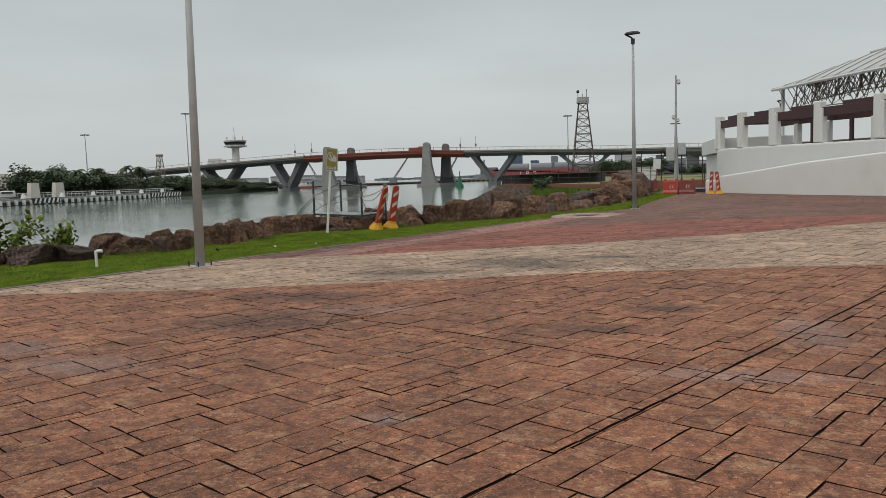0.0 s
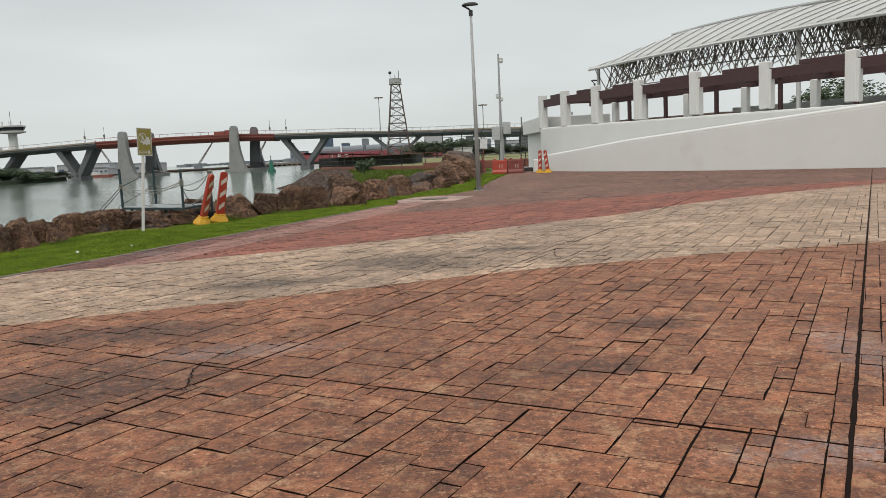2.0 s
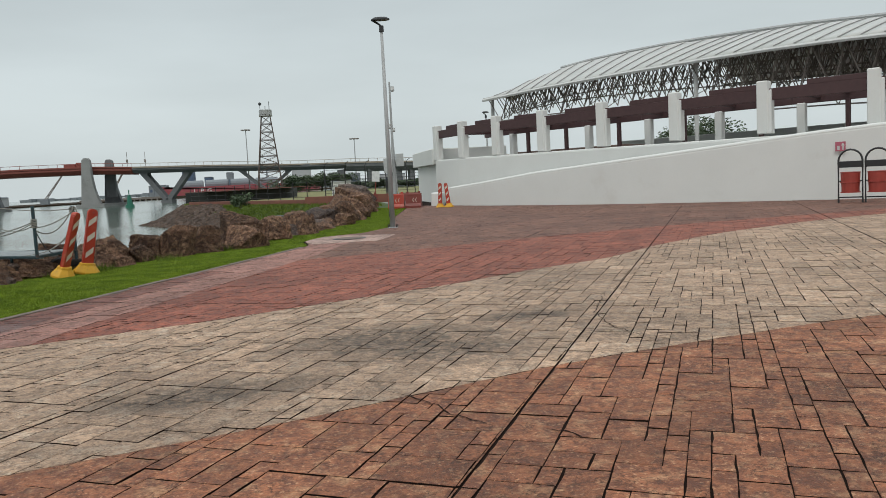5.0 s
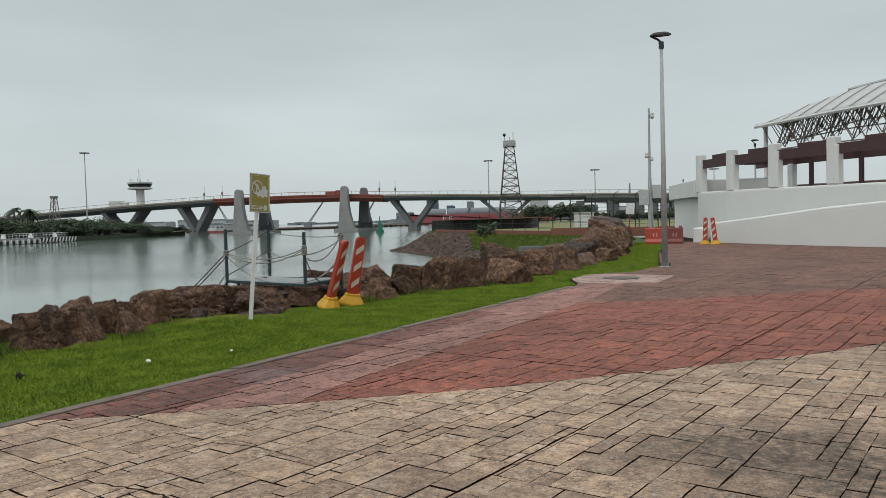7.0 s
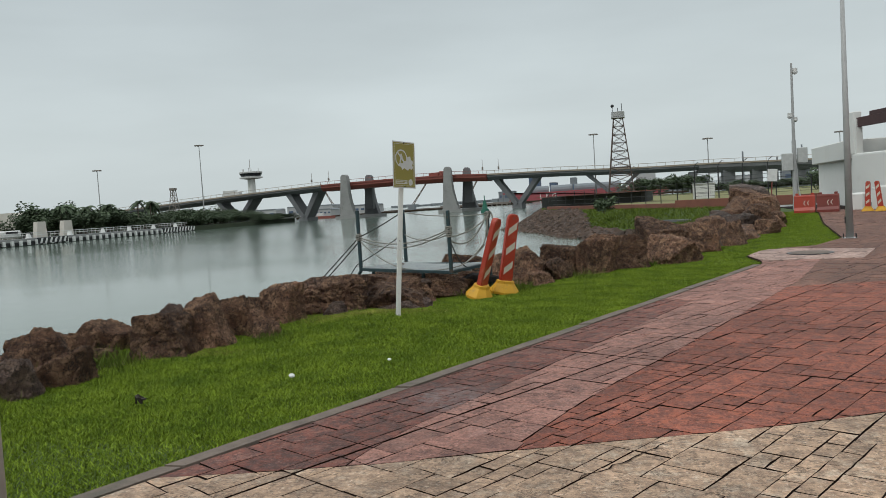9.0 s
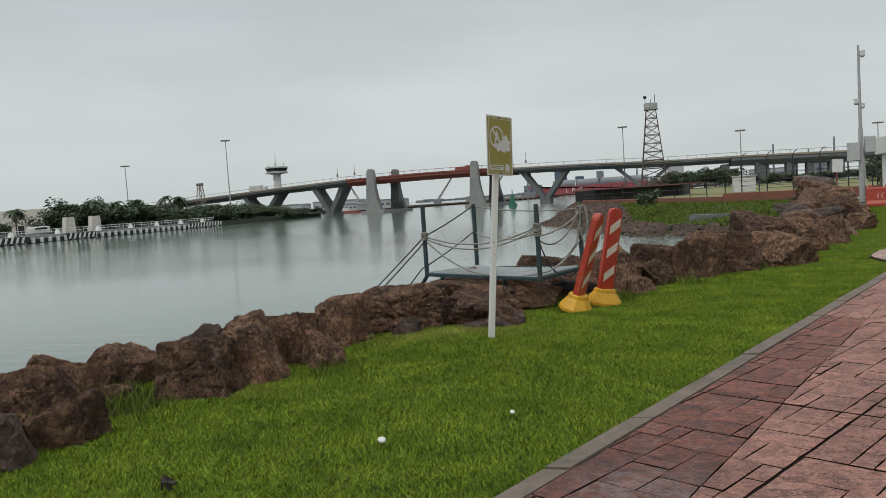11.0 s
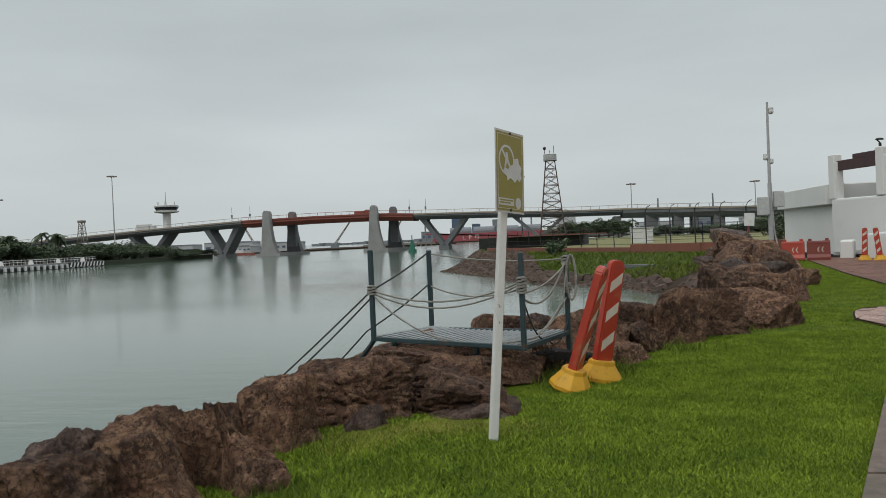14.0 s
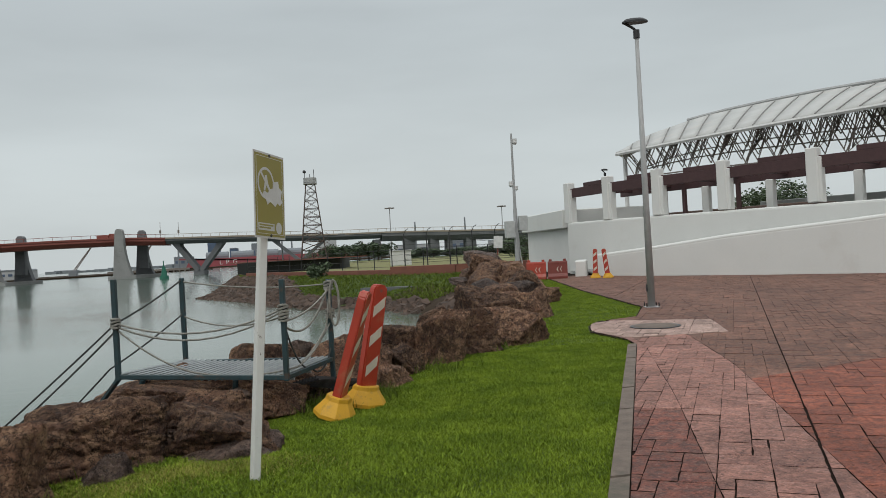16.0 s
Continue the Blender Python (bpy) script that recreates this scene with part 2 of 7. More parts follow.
# Darker copy of the concrete, with shade of undersides and piers in its colour.
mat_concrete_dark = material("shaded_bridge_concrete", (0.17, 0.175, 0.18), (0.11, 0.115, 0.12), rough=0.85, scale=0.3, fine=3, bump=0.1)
mat_deckside = material("deck_fascia", (0.36, 0.31, 0.25), (0.29, 0.24, 0.19), rough=0.85, scale=0.2, fine=3, bump=0.05)
mat_redsteel = material("red_bridge_steel", (0.27, 0.07, 0.05), (0.19, 0.055, 0.043), rough=0.6, bump=0.05)


def rock_material(name, light, mid, deep, rough):
    """Weathered stone: rust and tan patches, dark pits, craggy relief in the stone's own space."""
    m = bpy.data.materials.new(name)
    m.use_nodes = True
    n, l = m.node_tree.nodes, m.node_tree.links
    b = n["Principled BSDF"]
    geo = n.new("ShaderNodeNewGeometry")

    def noise_of(scale, detail, rough_, shift):
        mp, t = n.new("ShaderNodeMapping"), n.new("ShaderNodeTexNoise")
        mp.inputs["Location"].default_value = (shift, -shift, shift * 0.5)
        t.inputs["Scale"].default_value, t.inputs["Detail"].default_value, t.inputs["Roughness"].default_value = scale, detail, rough_
        l.new(geo.outputs["Position"], mp.inputs[0])
        l.new(mp.outputs[0], t.inputs["Vector"])
        return t.outputs[0]

    def mixed(v, f0, f1, top, a, c):
        r, x = n.new("ShaderNodeMapRange"), n.new("ShaderNodeMix")
        r.inputs["From Min"].default_value, r.inputs["From Max"].default_value, r.inputs["To Max"].default_value = f0, f1, top
        l.new(v, r.inputs["Value"])
        x.data_type = "RGBA"
        l.new(r.outputs[0], x.inputs[0])
        for k, val in ((6, a), (7, c)):
            if isinstance(val, tuple):
                x.inputs[k].default_value = (*val, 1)
            else:
                l.new(val, x.inputs[k])
        return x.outputs[2]

    crag, grit = noise_of(8, 12, 0.78, 1), noise_of(38, 8, 0.8, 7)
    col = mixed(noise_of(2.2, 6, 0.65, 13), 0.4, 0.62, 1, deep, mid)
    col = mixed(crag, 0.47, 0.6, 0.75, col, light)
    col = mixed(noise_of(17, 10, 0.8, 19), 0.53, 0.62, 0.85, col, tuple(c * 0.3 for c in deep))
    col = mixed(grit, 0.54, 0.68, 0.55, col, tuple(min(1, c * 1.5) for c in light))
    # cracks: thin dark lines where two noises cross their middle
    crack_of = []
    for scale, shift, width in ((5.5, 31, 0.014), (13, 43, 0.02)):
        sub, ab, mr = n.new("ShaderNodeMath"), n.new("ShaderNodeMath"), n.new("ShaderNodeMapRange")
        sub.operation, ab.operation = "SUBTRACT", "ABSOLUTE"
        sub.inputs[1].default_value = 0.5
        l.new(noise_of(scale, 5, 0.6, shift), sub.inputs[0])
        l.new(sub.outputs[0], ab.inputs[0])
        mr.inputs["From Min"].default_value, mr.inputs["From Max"].default_value = 0.002, width
        l.new(ab.outputs[0], mr.inputs["Value"])
        crack_of.append(mr.outputs[0])
        x = n.new("ShaderNodeMix")
        x.data_type = "RGBA"
        x.inputs[6].default_value = (*[c * 0.25 for c in deep], 1)
        l.new(mr.outputs[0], x.inputs[0])
        l.new(col, x.inputs[7])
        col = x.outputs[2]
    info, r, sc = n.new("ShaderNodeObjectInfo"), n.new("ShaderNodeMapRange"), n.new("ShaderNodeVectorMath")
    r.inputs["To Min"].default_value, r.inputs["To Max"].default_value = 0.68, 1.25
    l.new(info.outputs["Random"], r.inputs["Value"])
    sc.operation = "SCALE"
    l.new(col, sc.inputs[0])
    l.new(r.outputs[0], sc.inputs["Scale"])
    l.new(sc.outputs[0], b.inputs["Base Color"])
    b.inputs["Roughness"].default_value = rough
    b.inputs["Specular IOR Level"].default_value = 0.22
    b1, b2 = n.new("ShaderNodeBump"), n.new("ShaderNodeBump")
    b1.inputs["Strength"].default_value, b1.inputs["Distance"].default_value = 1.0, 0.13
    b2.inputs["Strength"].default_value, b2.inputs["Distance"].default_value = 1.0, 0.05
    groove = n.new("ShaderNodeMath")
    groove.operation = "MULTIPLY_ADD"
    groove.inputs[1].default_value = 0.35
    l.new(crack_of[0], groove.inputs[0])
    l.new(crag, groove.inputs[2])
    l.new(groove.outputs[0], b1.inputs["Height"])
    l.new(grit, b2.inputs["Height"])
    l.new(b1.outputs[0], b2.inputs["Normal"])
    l.new(b2.outputs[0], b.inputs["Normal"])
    return m


mat_rock = rock_material("riprap_rock", (0.5, 0.305, 0.185), (0.235, 0.122, 0.076), (0.1, 0.055, 0.04), 0.68)
mat_rock_grey = rock_material("grey_riprap_rock", (0.29, 0.205, 0.16), (0.16, 0.105, 0.085), (0.08, 0.054, 0.046), 0.52)
mat_riprap = material("small_riprap", (0.1, 0.064, 0.046), (0.042, 0.03, 0.024), rough=0.9, scale=2, fine=12, bump=0.5, islands=0.35)


def leaf_material(name, base, second, islands=0.38):
    m = material(name, base, second, rough=0.6, scale=2.2, fine=30, bump=0, islands=islands, spread=0.45)
    b = m.node_tree.nodes["Principled BSDF"]
    b.inputs["Specular IOR Level"].default_value = 0.1
    return m


mat_blade = leaf_material("grass_blades", (0.215, 0.29, 0.028), (0.088, 0.142, 0.014), 0.6)
mat_straw = leaf_material("dry_grass_blades", (0.32, 0.29, 0.075), (0.17, 0.17, 0.04), 0.5)
mat_weed = leaf_material("bank_weeds", (0.13, 0.17, 0.025), (0.065, 0.1, 0.016))
# Leaf and frond colours are paled: the haze of distance is mixed in.
mat_leaf = leaf_material("hazed_tree_leaves", (0.105, 0.135, 0.08), (0.06, 0.085, 0.05))
mat_palm = leaf_material("hazed_palm_fronds", (0.1, 0.13, 0.078), (0.06, 0.085, 0.05))
mat_bark = material("bark", (0.12, 0.09, 0.07), rough=0.9)


def water_material():
    m = bpy.data.materials.new("calm_green_water")
    m.use_nodes = True
    n, l = m.node_tree.nodes, m.node_tree.links
    b = n["Principled BSDF"]
    b.inputs["Base Color"].default_value = (0.1, 0.135, 0.108, 1)
    b.inputs["Roughness"].default_value = 0.1
    b.inputs["IOR"].default_value = 1.33
    geo = n.new("ShaderNodeNewGeometry")
    mp = n.new("ShaderNodeMapping")
    mp.inputs["Scale"].default_value = (0.35, 1.0, 1.0)
    mp.inputs["Rotation"].default_value = (0, 0, radians(12))
    l.new(geo.outputs["Position"], mp.inputs[0])
    a, c = n.new("ShaderNodeTexNoise"), n.new("ShaderNodeTexNoise")
    a.inputs["Scale"].default_value, a.inputs["Detail"].default_value, a.inputs["Roughness"].default_value = 1.3, 7, 0.62
    c.inputs["Scale"].default_value, c.inputs["Detail"].default_value = 0.05, 3
    l.new(mp.outputs[0], a.inputs["Vector"])
    l.new(mp.outputs[0], c.inputs["Vector"])
    mr = n.new("ShaderNodeMapRange")
    mr.inputs["From Min"].default_value, mr.inputs["From Max"].default_value = 0.46, 0.62
    mr.inputs["To Min"].default_value, mr.inputs["To Max"].default_value = 0.1, 0.6
    l.new(c.outputs[0], mr.inputs["Value"])
    bp = n.new("ShaderNodeBump")
    bp.inputs["Distance"].default_value = 0.05
    l.new(mr.outputs[0], bp.inputs["Strength"])
    l.new(a.outputs[0], bp.inputs["Height"])
    l.new(bp.outputs[0], b.inputs["Normal"])
    return m


mat_water = water_material()


# ---- builders ----
def mesh_of(bm, name, smooth=False):
    me = bpy.data.meshes.new(name)
    bm.normal_update()
    bm.to_mesh(me)
    bm.free()
    if smooth:
        for p in me.polygons:
            p.use_smooth = True
    return me


def part(name, bm, mat, parent=None, label="", smooth=False):
    """One bmesh as one object under a thing or part."""
    ob = new(name, mesh_of(bm, name, smooth))
    ob.data.materials.append(mat)
    if parent:
        ob.parent = parent
    if label:
        tagged(ob, label)
    return ob


def group_of(name, label, category, place=None, group="", kind=""):
    ob = new(name)
    if place is not None:
        ob.matrix_world = place
    return tagged(ob, label, category, group, kind)


def raw(name, verts, faces, mat, parent=None, kind=""):
    me = bpy.data.meshes.new(name)
    me.from_pydata([tuple(v) for v in verts], [], faces)
    me.update()
    ob = new(name, me)
    me.materials.append(mat)
    if parent:
        ob.parent = parent
    return tagged(ob, kind=kind)


def box(bm, c, s, rot=None, bevel=0.0):
    m = Matrix.Translation(c) @ (rot.to_4x4() if rot else Matrix.Identity(4)) @ Matrix.Diagonal((*s, 1))
    got = bmesh.ops.create_cube(bm, size=1, matrix=m)
    if bevel:
        edges = list({e for v in got["verts"] for e in v.link_edges})
        bmesh.ops.bevel(bm, geom=edges, offset=bevel, segments=1, affect="EDGES")
    return bm


def tube(bm, p0, p1, r0, r1=None, seg=8, caps=True):
    p0, p1 = Vector(p0), Vector(p1)
    d = p1 - p0
    m = Matrix.Translation((p0 + p1) / 2) @ d.to_track_quat("Z", "Y").to_matrix().to_4x4()
    bmesh.ops.create_cone(bm, cap_ends=caps, segments=seg, radius1=r0, radius2=r0 if r1 is None else r1, depth=d.length, matrix=m)
    return bm


def chain(bm, pts, r, seg=6):
    """A round tube along a line of points."""
    pts = [Vector(p) for p in pts]
    rings = []
    for i, p in enumerate(pts):
        d = (pts[min(i + 1, len(pts) - 1)] - pts[max(i - 1, 0)]).normalized()
        q = d.to_track_quat("Z", "Y")
        rings.append([bm.verts.new(p + q @ Vector((r * math.cos(a), r * math.sin(a), 0))) for a in (2 * math.pi * k / seg for k in range(seg))])
    for a, b in zip(rings, rings[1:]):
        for k in range(seg):
            bm.faces.new((a[k], a[(k + 1) % seg], b[(k + 1) % seg], b[k]))
    bm.faces.new(rings[0][::-1])
    bm.faces.new(rings[-1])
    return bm


def prism(bm, outline, z0, z1):
    """An upright prism over an outline in x and y."""
    lo = [bm.verts.new((x, y, z0)) for x, y in outline]
    hi = [bm.verts.new((x, y, z1)) for x, y in outline]
    n = len(outline)
    for i in range(n):
        bm.faces.new((lo[i], lo[(i + 1) % n], hi[(i + 1) % n], hi[i]))
    bm.faces.new(hi)
    bm.faces.new(lo[::-1])
    bmesh.ops.recalc_face_normals(bm, faces=bm.faces[:])
    return bm


def plate(bm, outline, m, depth):
    """A plate over an outline in its own x and z, depth along its y, laid by the matrix m."""
    a = [bm.verts.new(m @ Vector((x, 0, z))) for x, z in outline]
    b = [bm.verts.new(m @ Vector((x, depth, z))) for x, z in outline]
    n = len(outline)
    for i in range(n):
        bm.faces.new((a[i], a[(i + 1) % n], b[(i + 1) % n], b[i]))
    bm.faces.new(a)
    bm.faces.new(b[::-1])
    bmesh.ops.recalc_face_normals(bm, faces=bm.faces[:])
    return bm


def at_line(table, v):
    """Linear interpolation in a table of (v, value)."""
    return float(np.interp(v, [a for a, _ in table], [b for _, b in table]))


# ---- plan of the shore ----
WATER = -1.5
BANK = [(-60, -42.5), (-20, -25.0), (5, -13.6), (11.5, -11.0), (15.1, -9.8), (16.8, -9.1), (18.3, -8.3), (19.1, -7.5), (20.2, -6.6), (21.9, -5.3),
        (22.6, -4.6), (25.2, -2.9), (33.3, 0.3), (45, 2.1), (50, 2.4), (55, 2.8)]
HEADLAND = [(60.5, 2.1), (64.5, -1.6), (89, -13.3), (97, -14.5), (130, -12), (180, -6), (232, 2)]
LAND = [Vector((x, y)) for y, x in BANK + HEADLAND] + [Vector((500, 260)), Vector((500, -60))]


def kerb_x(y):
    return -7.83 + 0.4366 * (y - 9.13)


def land_distance(xs, ys):
    """Distance from the top of the bank, positive over the water."""
    best = np.full(xs.shape, 1e9)
    inside = np.zeros(xs.shape, bool)
    n = len(LAND)
    for i in range(n):
        a, b = LAND[i], LAND[(i + 1) % n]
        dx, dy = b.x - a.x, b.y - a.y
        t = np.clip(((xs - a.x) * dx + (ys - a.y) * dy) / (dx * dx + dy * dy), 0, 1)
        best = np.minimum(best, np.hypot(xs - a.x - t * dx, ys - a.y - t * dy))
        cross = (a.y > ys) != (b.y > ys)
        with np.errstate(divide="ignore", invalid="ignore"):
            inside ^= cross & (xs < dx * (ys - a.y) / (dy if dy else 1e-9) + a.x)
    return np.where(inside, -best, best)


def land_height(xs, ys):
    xs, ys = np.asarray(xs, float), np.asarray(ys, float)
    d = land_distance(xs, ys)
    slope = np.interp(ys, [46, 58, 70, 82, 92], [0.5, 0.2, 0.27, 0.28, 0.65])
    return np.where(d > 0, np.maximum(-d * slope, -2.6), 0.0) - 0.03 + lawn_rise(xs, ys)


def lawn_rise(xs, ys):
    """The low swell of the lawn round the warning sign."""
    return 0.11 * np.exp(-((xs + 6.75) / 1.4) ** 2 - ((ys - 18.1) / 1.25) ** 2)


def spaced(stops):
    out = []
    for a, b, s in stops:
        out += list(np.arange(a, b, s))
    return np.array(out + [stops[-1][1]])


def build_ground():
    gx = spaced([(-62, -30, 4), (-30, 8, 0.5), (8, 40, 4), (40, 520, 60)])
    gy = spaced([(-60, -12, 4), (-12, 100, 0.7), (100, 260, 8)])
    xx, yy = np.meshgrid(gx, gy)
    zz = land_height(xx, yy)
    bumps = np.array([noise.noise(Vector((x * 1.3, y * 1.3, 0))) for x, y in zip(xx.ravel(), yy.ravel())]).reshape(xx.shape)
    zz = zz + np.where(zz < -0.1, bumps * 0.12, np.minimum(bumps, 0) * 0.01)
    paved = (xx > kerb_x(yy) + 0.2) & (yy < 23)
    zz = np.where(paved, -0.12, zz)
    w = len(gx)
    faces = [(j * w + i, j * w + i + 1, (j + 1) * w + i + 1, (j + 1) * w + i) for j in range(len(gy) - 1) for i in range(w - 1)]
    ob = raw("ground", np.stack([xx.ravel(), yy.ravel(), zz.ravel()], 1), faces, mat_soil)
    ob.data.materials.append(mat_mud)
    ob.data.materials.append(mat_concrete)
    for p in ob.data.polygons:
        c = p.center
        if c.z < -0.12 and c.y < 58 and not (c.x > -2 and c.z > -0.4):
            p.material_index = 1
        elif ((c.x + 9.0) / 0.7) ** 2 + ((c.y - 16.0) / 0.7) ** 2 < 1:
            p.material_index = 1
        elif c.x > 3.9 + max(0, c.y - 60) * 3 and c.y < 66:
            p.material_index = 2
        p.use_smooth = True
    return tagged(ob, "short green lawn sloping to a muddy rocky bank", "ground", kind="structure")


build_ground()
sea = raw("water", [(-4000, -800, WATER), (4000, -800, WATER), (4000, 4500, WATER), (-4000, 4500, WATER)], [(0, 1, 2, 3)], mat_water)
tagged(sea, "calm grey-green harbour water with faint ripples", "water", kind="structure")

# ---- plaza slab; its stamped pieces come last in the file ----
bm = bmesh.new()
prism(bm, [(kerb_x(-40), -40), (kerb_x(23.5), 23.5), (-1.5, 24.1), (-1.6, 25.3), (-1.25, 26.3), (-0.9, 26.9), (-0.1, 26.95), (0.85, 28.9), (1.0, 29.2), (2.0, 36), (3.7, 45), (3.9, 56), (30, 60), (60, 60), (60, -40)], -0.3, -0.012)
pavement = part("pavement", bm, mat_grout)
tagged(pavement, "stamped concrete plaza in red, cream and pink bands", "pavement", kind="structure")
bm = bmesh.new()
prism(bm, [(kerb_x(-40), -40), (kerb_x(1.0), 1.0), (14, 1.0), (60, 12), (60, -40)], -0.02, -0.002)
part("plain_slab", bm, mat_tile["red"], pavement)
bm = bmesh.new()
prism(bm, [(16.5, 1.0), (60, 12), (60, 60), (30, 60), (22, 30)], -0.02, -0.003)
part("plain_slab", bm, mat_tile["dark"], pavement)

# ---- amphitheatre building behind the plaza ----
RAMP = [(5.95, 45.6), (7.3, 42.1), (8.95, 38.9), (11.2, 35.3), (13.9, 32.0), (16.3, 29.3), (19.0, 26.9), (24, 23.5), (32, 19.5), (44, 15)]
COLS = [(6.2, 49.6), (7.05, 46.6), (8.3, 44.0), (9.95, 41.5), (11.75, 38.4), (13.75, 35.4), (15.8, 32.3), (18.2, 29.4), (21.2, 26.8), (25, 24.2), (30, 21.6)]
LEDGE = [(0, 0.86), (3.6, 1.12), (7.0, 1.44), (11.2, 1.72), (15.6, 2.05), (19.1, 2.33), (22.6, 2.55), (28, 2.8), (60, 3.2)]


def run_of(pts):
    out = [0.0]
    for a, b in zip(pts, pts[1:]):
        out.append(out[-1] + math.dist(a, b))
    return out


def resample(pts, step):
    run = run_of(pts)
    s = np.linspace(0, run[-1], max(2, int(run[-1] / step)))
    return [(float(np.interp(v, run, [p[0] for p in pts])), float(np.interp(v, run, [p[1] for p in pts])), float(v)) for v in s]


def offset(pts, d):
    """The line moved to its left-hand side by d (away from the plaza for negative values)."""
    out = []
    for i, p in enumerate(pts):
        a, b = Vector(pts[max(i - 1, 0)][:2]), Vector(pts[min(i + 1, len(pts) - 1)][:2])
        n = (b - a).normalized()
        out.append((p[0] - n.y * d, p[1] + n.x * d, *p[2:]))
    return out


def thick_wall(name, pts, top, thick, mat, parent=None, bottom=-0.2, rounded=0.05):
    """A wall along a line: outer face on the line, given top height per run, rounded coping."""
    line = resample(pts, 0.7)
    inner = offset(line, thick)
    bm = bmesh.new()
    rings = []
    for (x, y, s), (u, v, _) in zip(line, inner):
        h = top(s)
        dx, dy = (u - x) / thick, (v - y) / thick
        r = rounded
        prof = [(0, bottom), (0, h - 2 * r), (0.3 * r, h - 0.7 * r), (r, h - 0.15 * r), (2 * r, h), (thick - 2 * r, h), (thick - r, h - 0.15 * r), (thick, h - 2 * r), (thick, bottom)]
        rings.append([bm.verts.new((x + dx * o, y + dy * o, z)) for o, z in prof])
    for a, b in zip(rings, rings[1:]):
        for k in range(len(a) - 1):
            bm.faces.new((a[k], a[k + 1], b[k + 1], b[k]))
    bm.faces.new(rings[0])
    bm.faces.new(rings[-1][::-1])
    bmesh.ops.recalc_face_normals(bm, faces=bm.faces[:])
    return part(name, bm, mat, parent)


ramp_wall = thick_wall("wall_ramp", RAMP, lambda s: at_line(LEDGE, s), 0.25, mat_white)
tagged(ramp_wall, "white rendered ramp parapet rising along the plaza", "wall", kind="structure")
coping_line = [(x, y, at_line(LEDGE, s)) for x, y, s in resample(RAMP, 0.5)]
bm = bmesh.new()
chain(bm, [(x, y, z - 0.03) for x, y, z in offset(coping_line, 0.1)], 0.1, 8)
part("coping", bm, mat_white, ramp_wall, "rounded white coping", True)
main_wall = thick_wall("wall_colonnade", COLS, lambda s: 2.5 - 0.006 * s, 0.4, mat_white)
tagged(main_wall, "white rendered wall that carries the pergola columns", "wall", kind="structure")
# end of the ramp, and its floor
bm = bmesh.new()
lo, hi = [], []
for (x, y, s), (u, v) in zip(resample(offset(RAMP, 0.2), 2.0), [(a, b) for a, b, _ in resample([(p[0], p[1]) for p in COLS], 2.0)]):
    z = at_line(LEDGE, s) - 0.75
    lo.append(bm.verts.new((x, y, z)))
    hi.append(bm.verts.new((u, v, z)))
for a, b, c, d in zip(lo, lo[1:], hi[1:], hi):
    bm.faces.new((a, b, c, d))
ramp_floor = part("floor_ramp", bm, mat_concrete)
tagged(ramp_floor, "concrete ramp behind the white parapet", "ramp", kind="structure")
bm = bmesh.new()
box(bm, (5.75, 46.6, 0.3), (0.5, 1.8, 0.8), Euler((0, 0, radians(-22))).to_matrix(), 0.05)
part("parapet_end", bm, mat_white, ramp_wall)

pergola = group_of("pergola", "white columns with dark brown stepped timber beams on a wall", "pergola")


def column(x, y, z0, z1, w, yaw, notch=0.0, parent=None, inner=False):
    bm = bmesh.new()
    rot = Euler((0, 0, yaw)).to_matrix()
    box(bm, (x, y, (z0 + z1) / 2), (w, w, z1 - z0), rot, 0.035)
    if notch:
        off = rot @ Vector((w * 0.62, 0, 0))
        box(bm, (x + off.x, y + off.y, (z0 + z1 - 0.35) / 2), (w * 0.35, w * 0.8, z1 - 0.35 - z0), rot, 0.02)
    return part("column", bm, mat_white, parent)


centre_cols = offset([(x, y) for x, y in COLS], 0.2)
inner_cols = offset([(x, y) for x, y in COLS], 3.4)
for i, (x, y) in enumerate(centre_cols):
    a, b = Vector(COLS[max(i - 1, 0)]), Vector(COLS[min(i + 1, len(COLS) - 1)])
    yaw = math.atan2((b - a).y, (b - a).x)
    column(x, y, 2.47, 4.46, 0.42, yaw, 1, pergola)
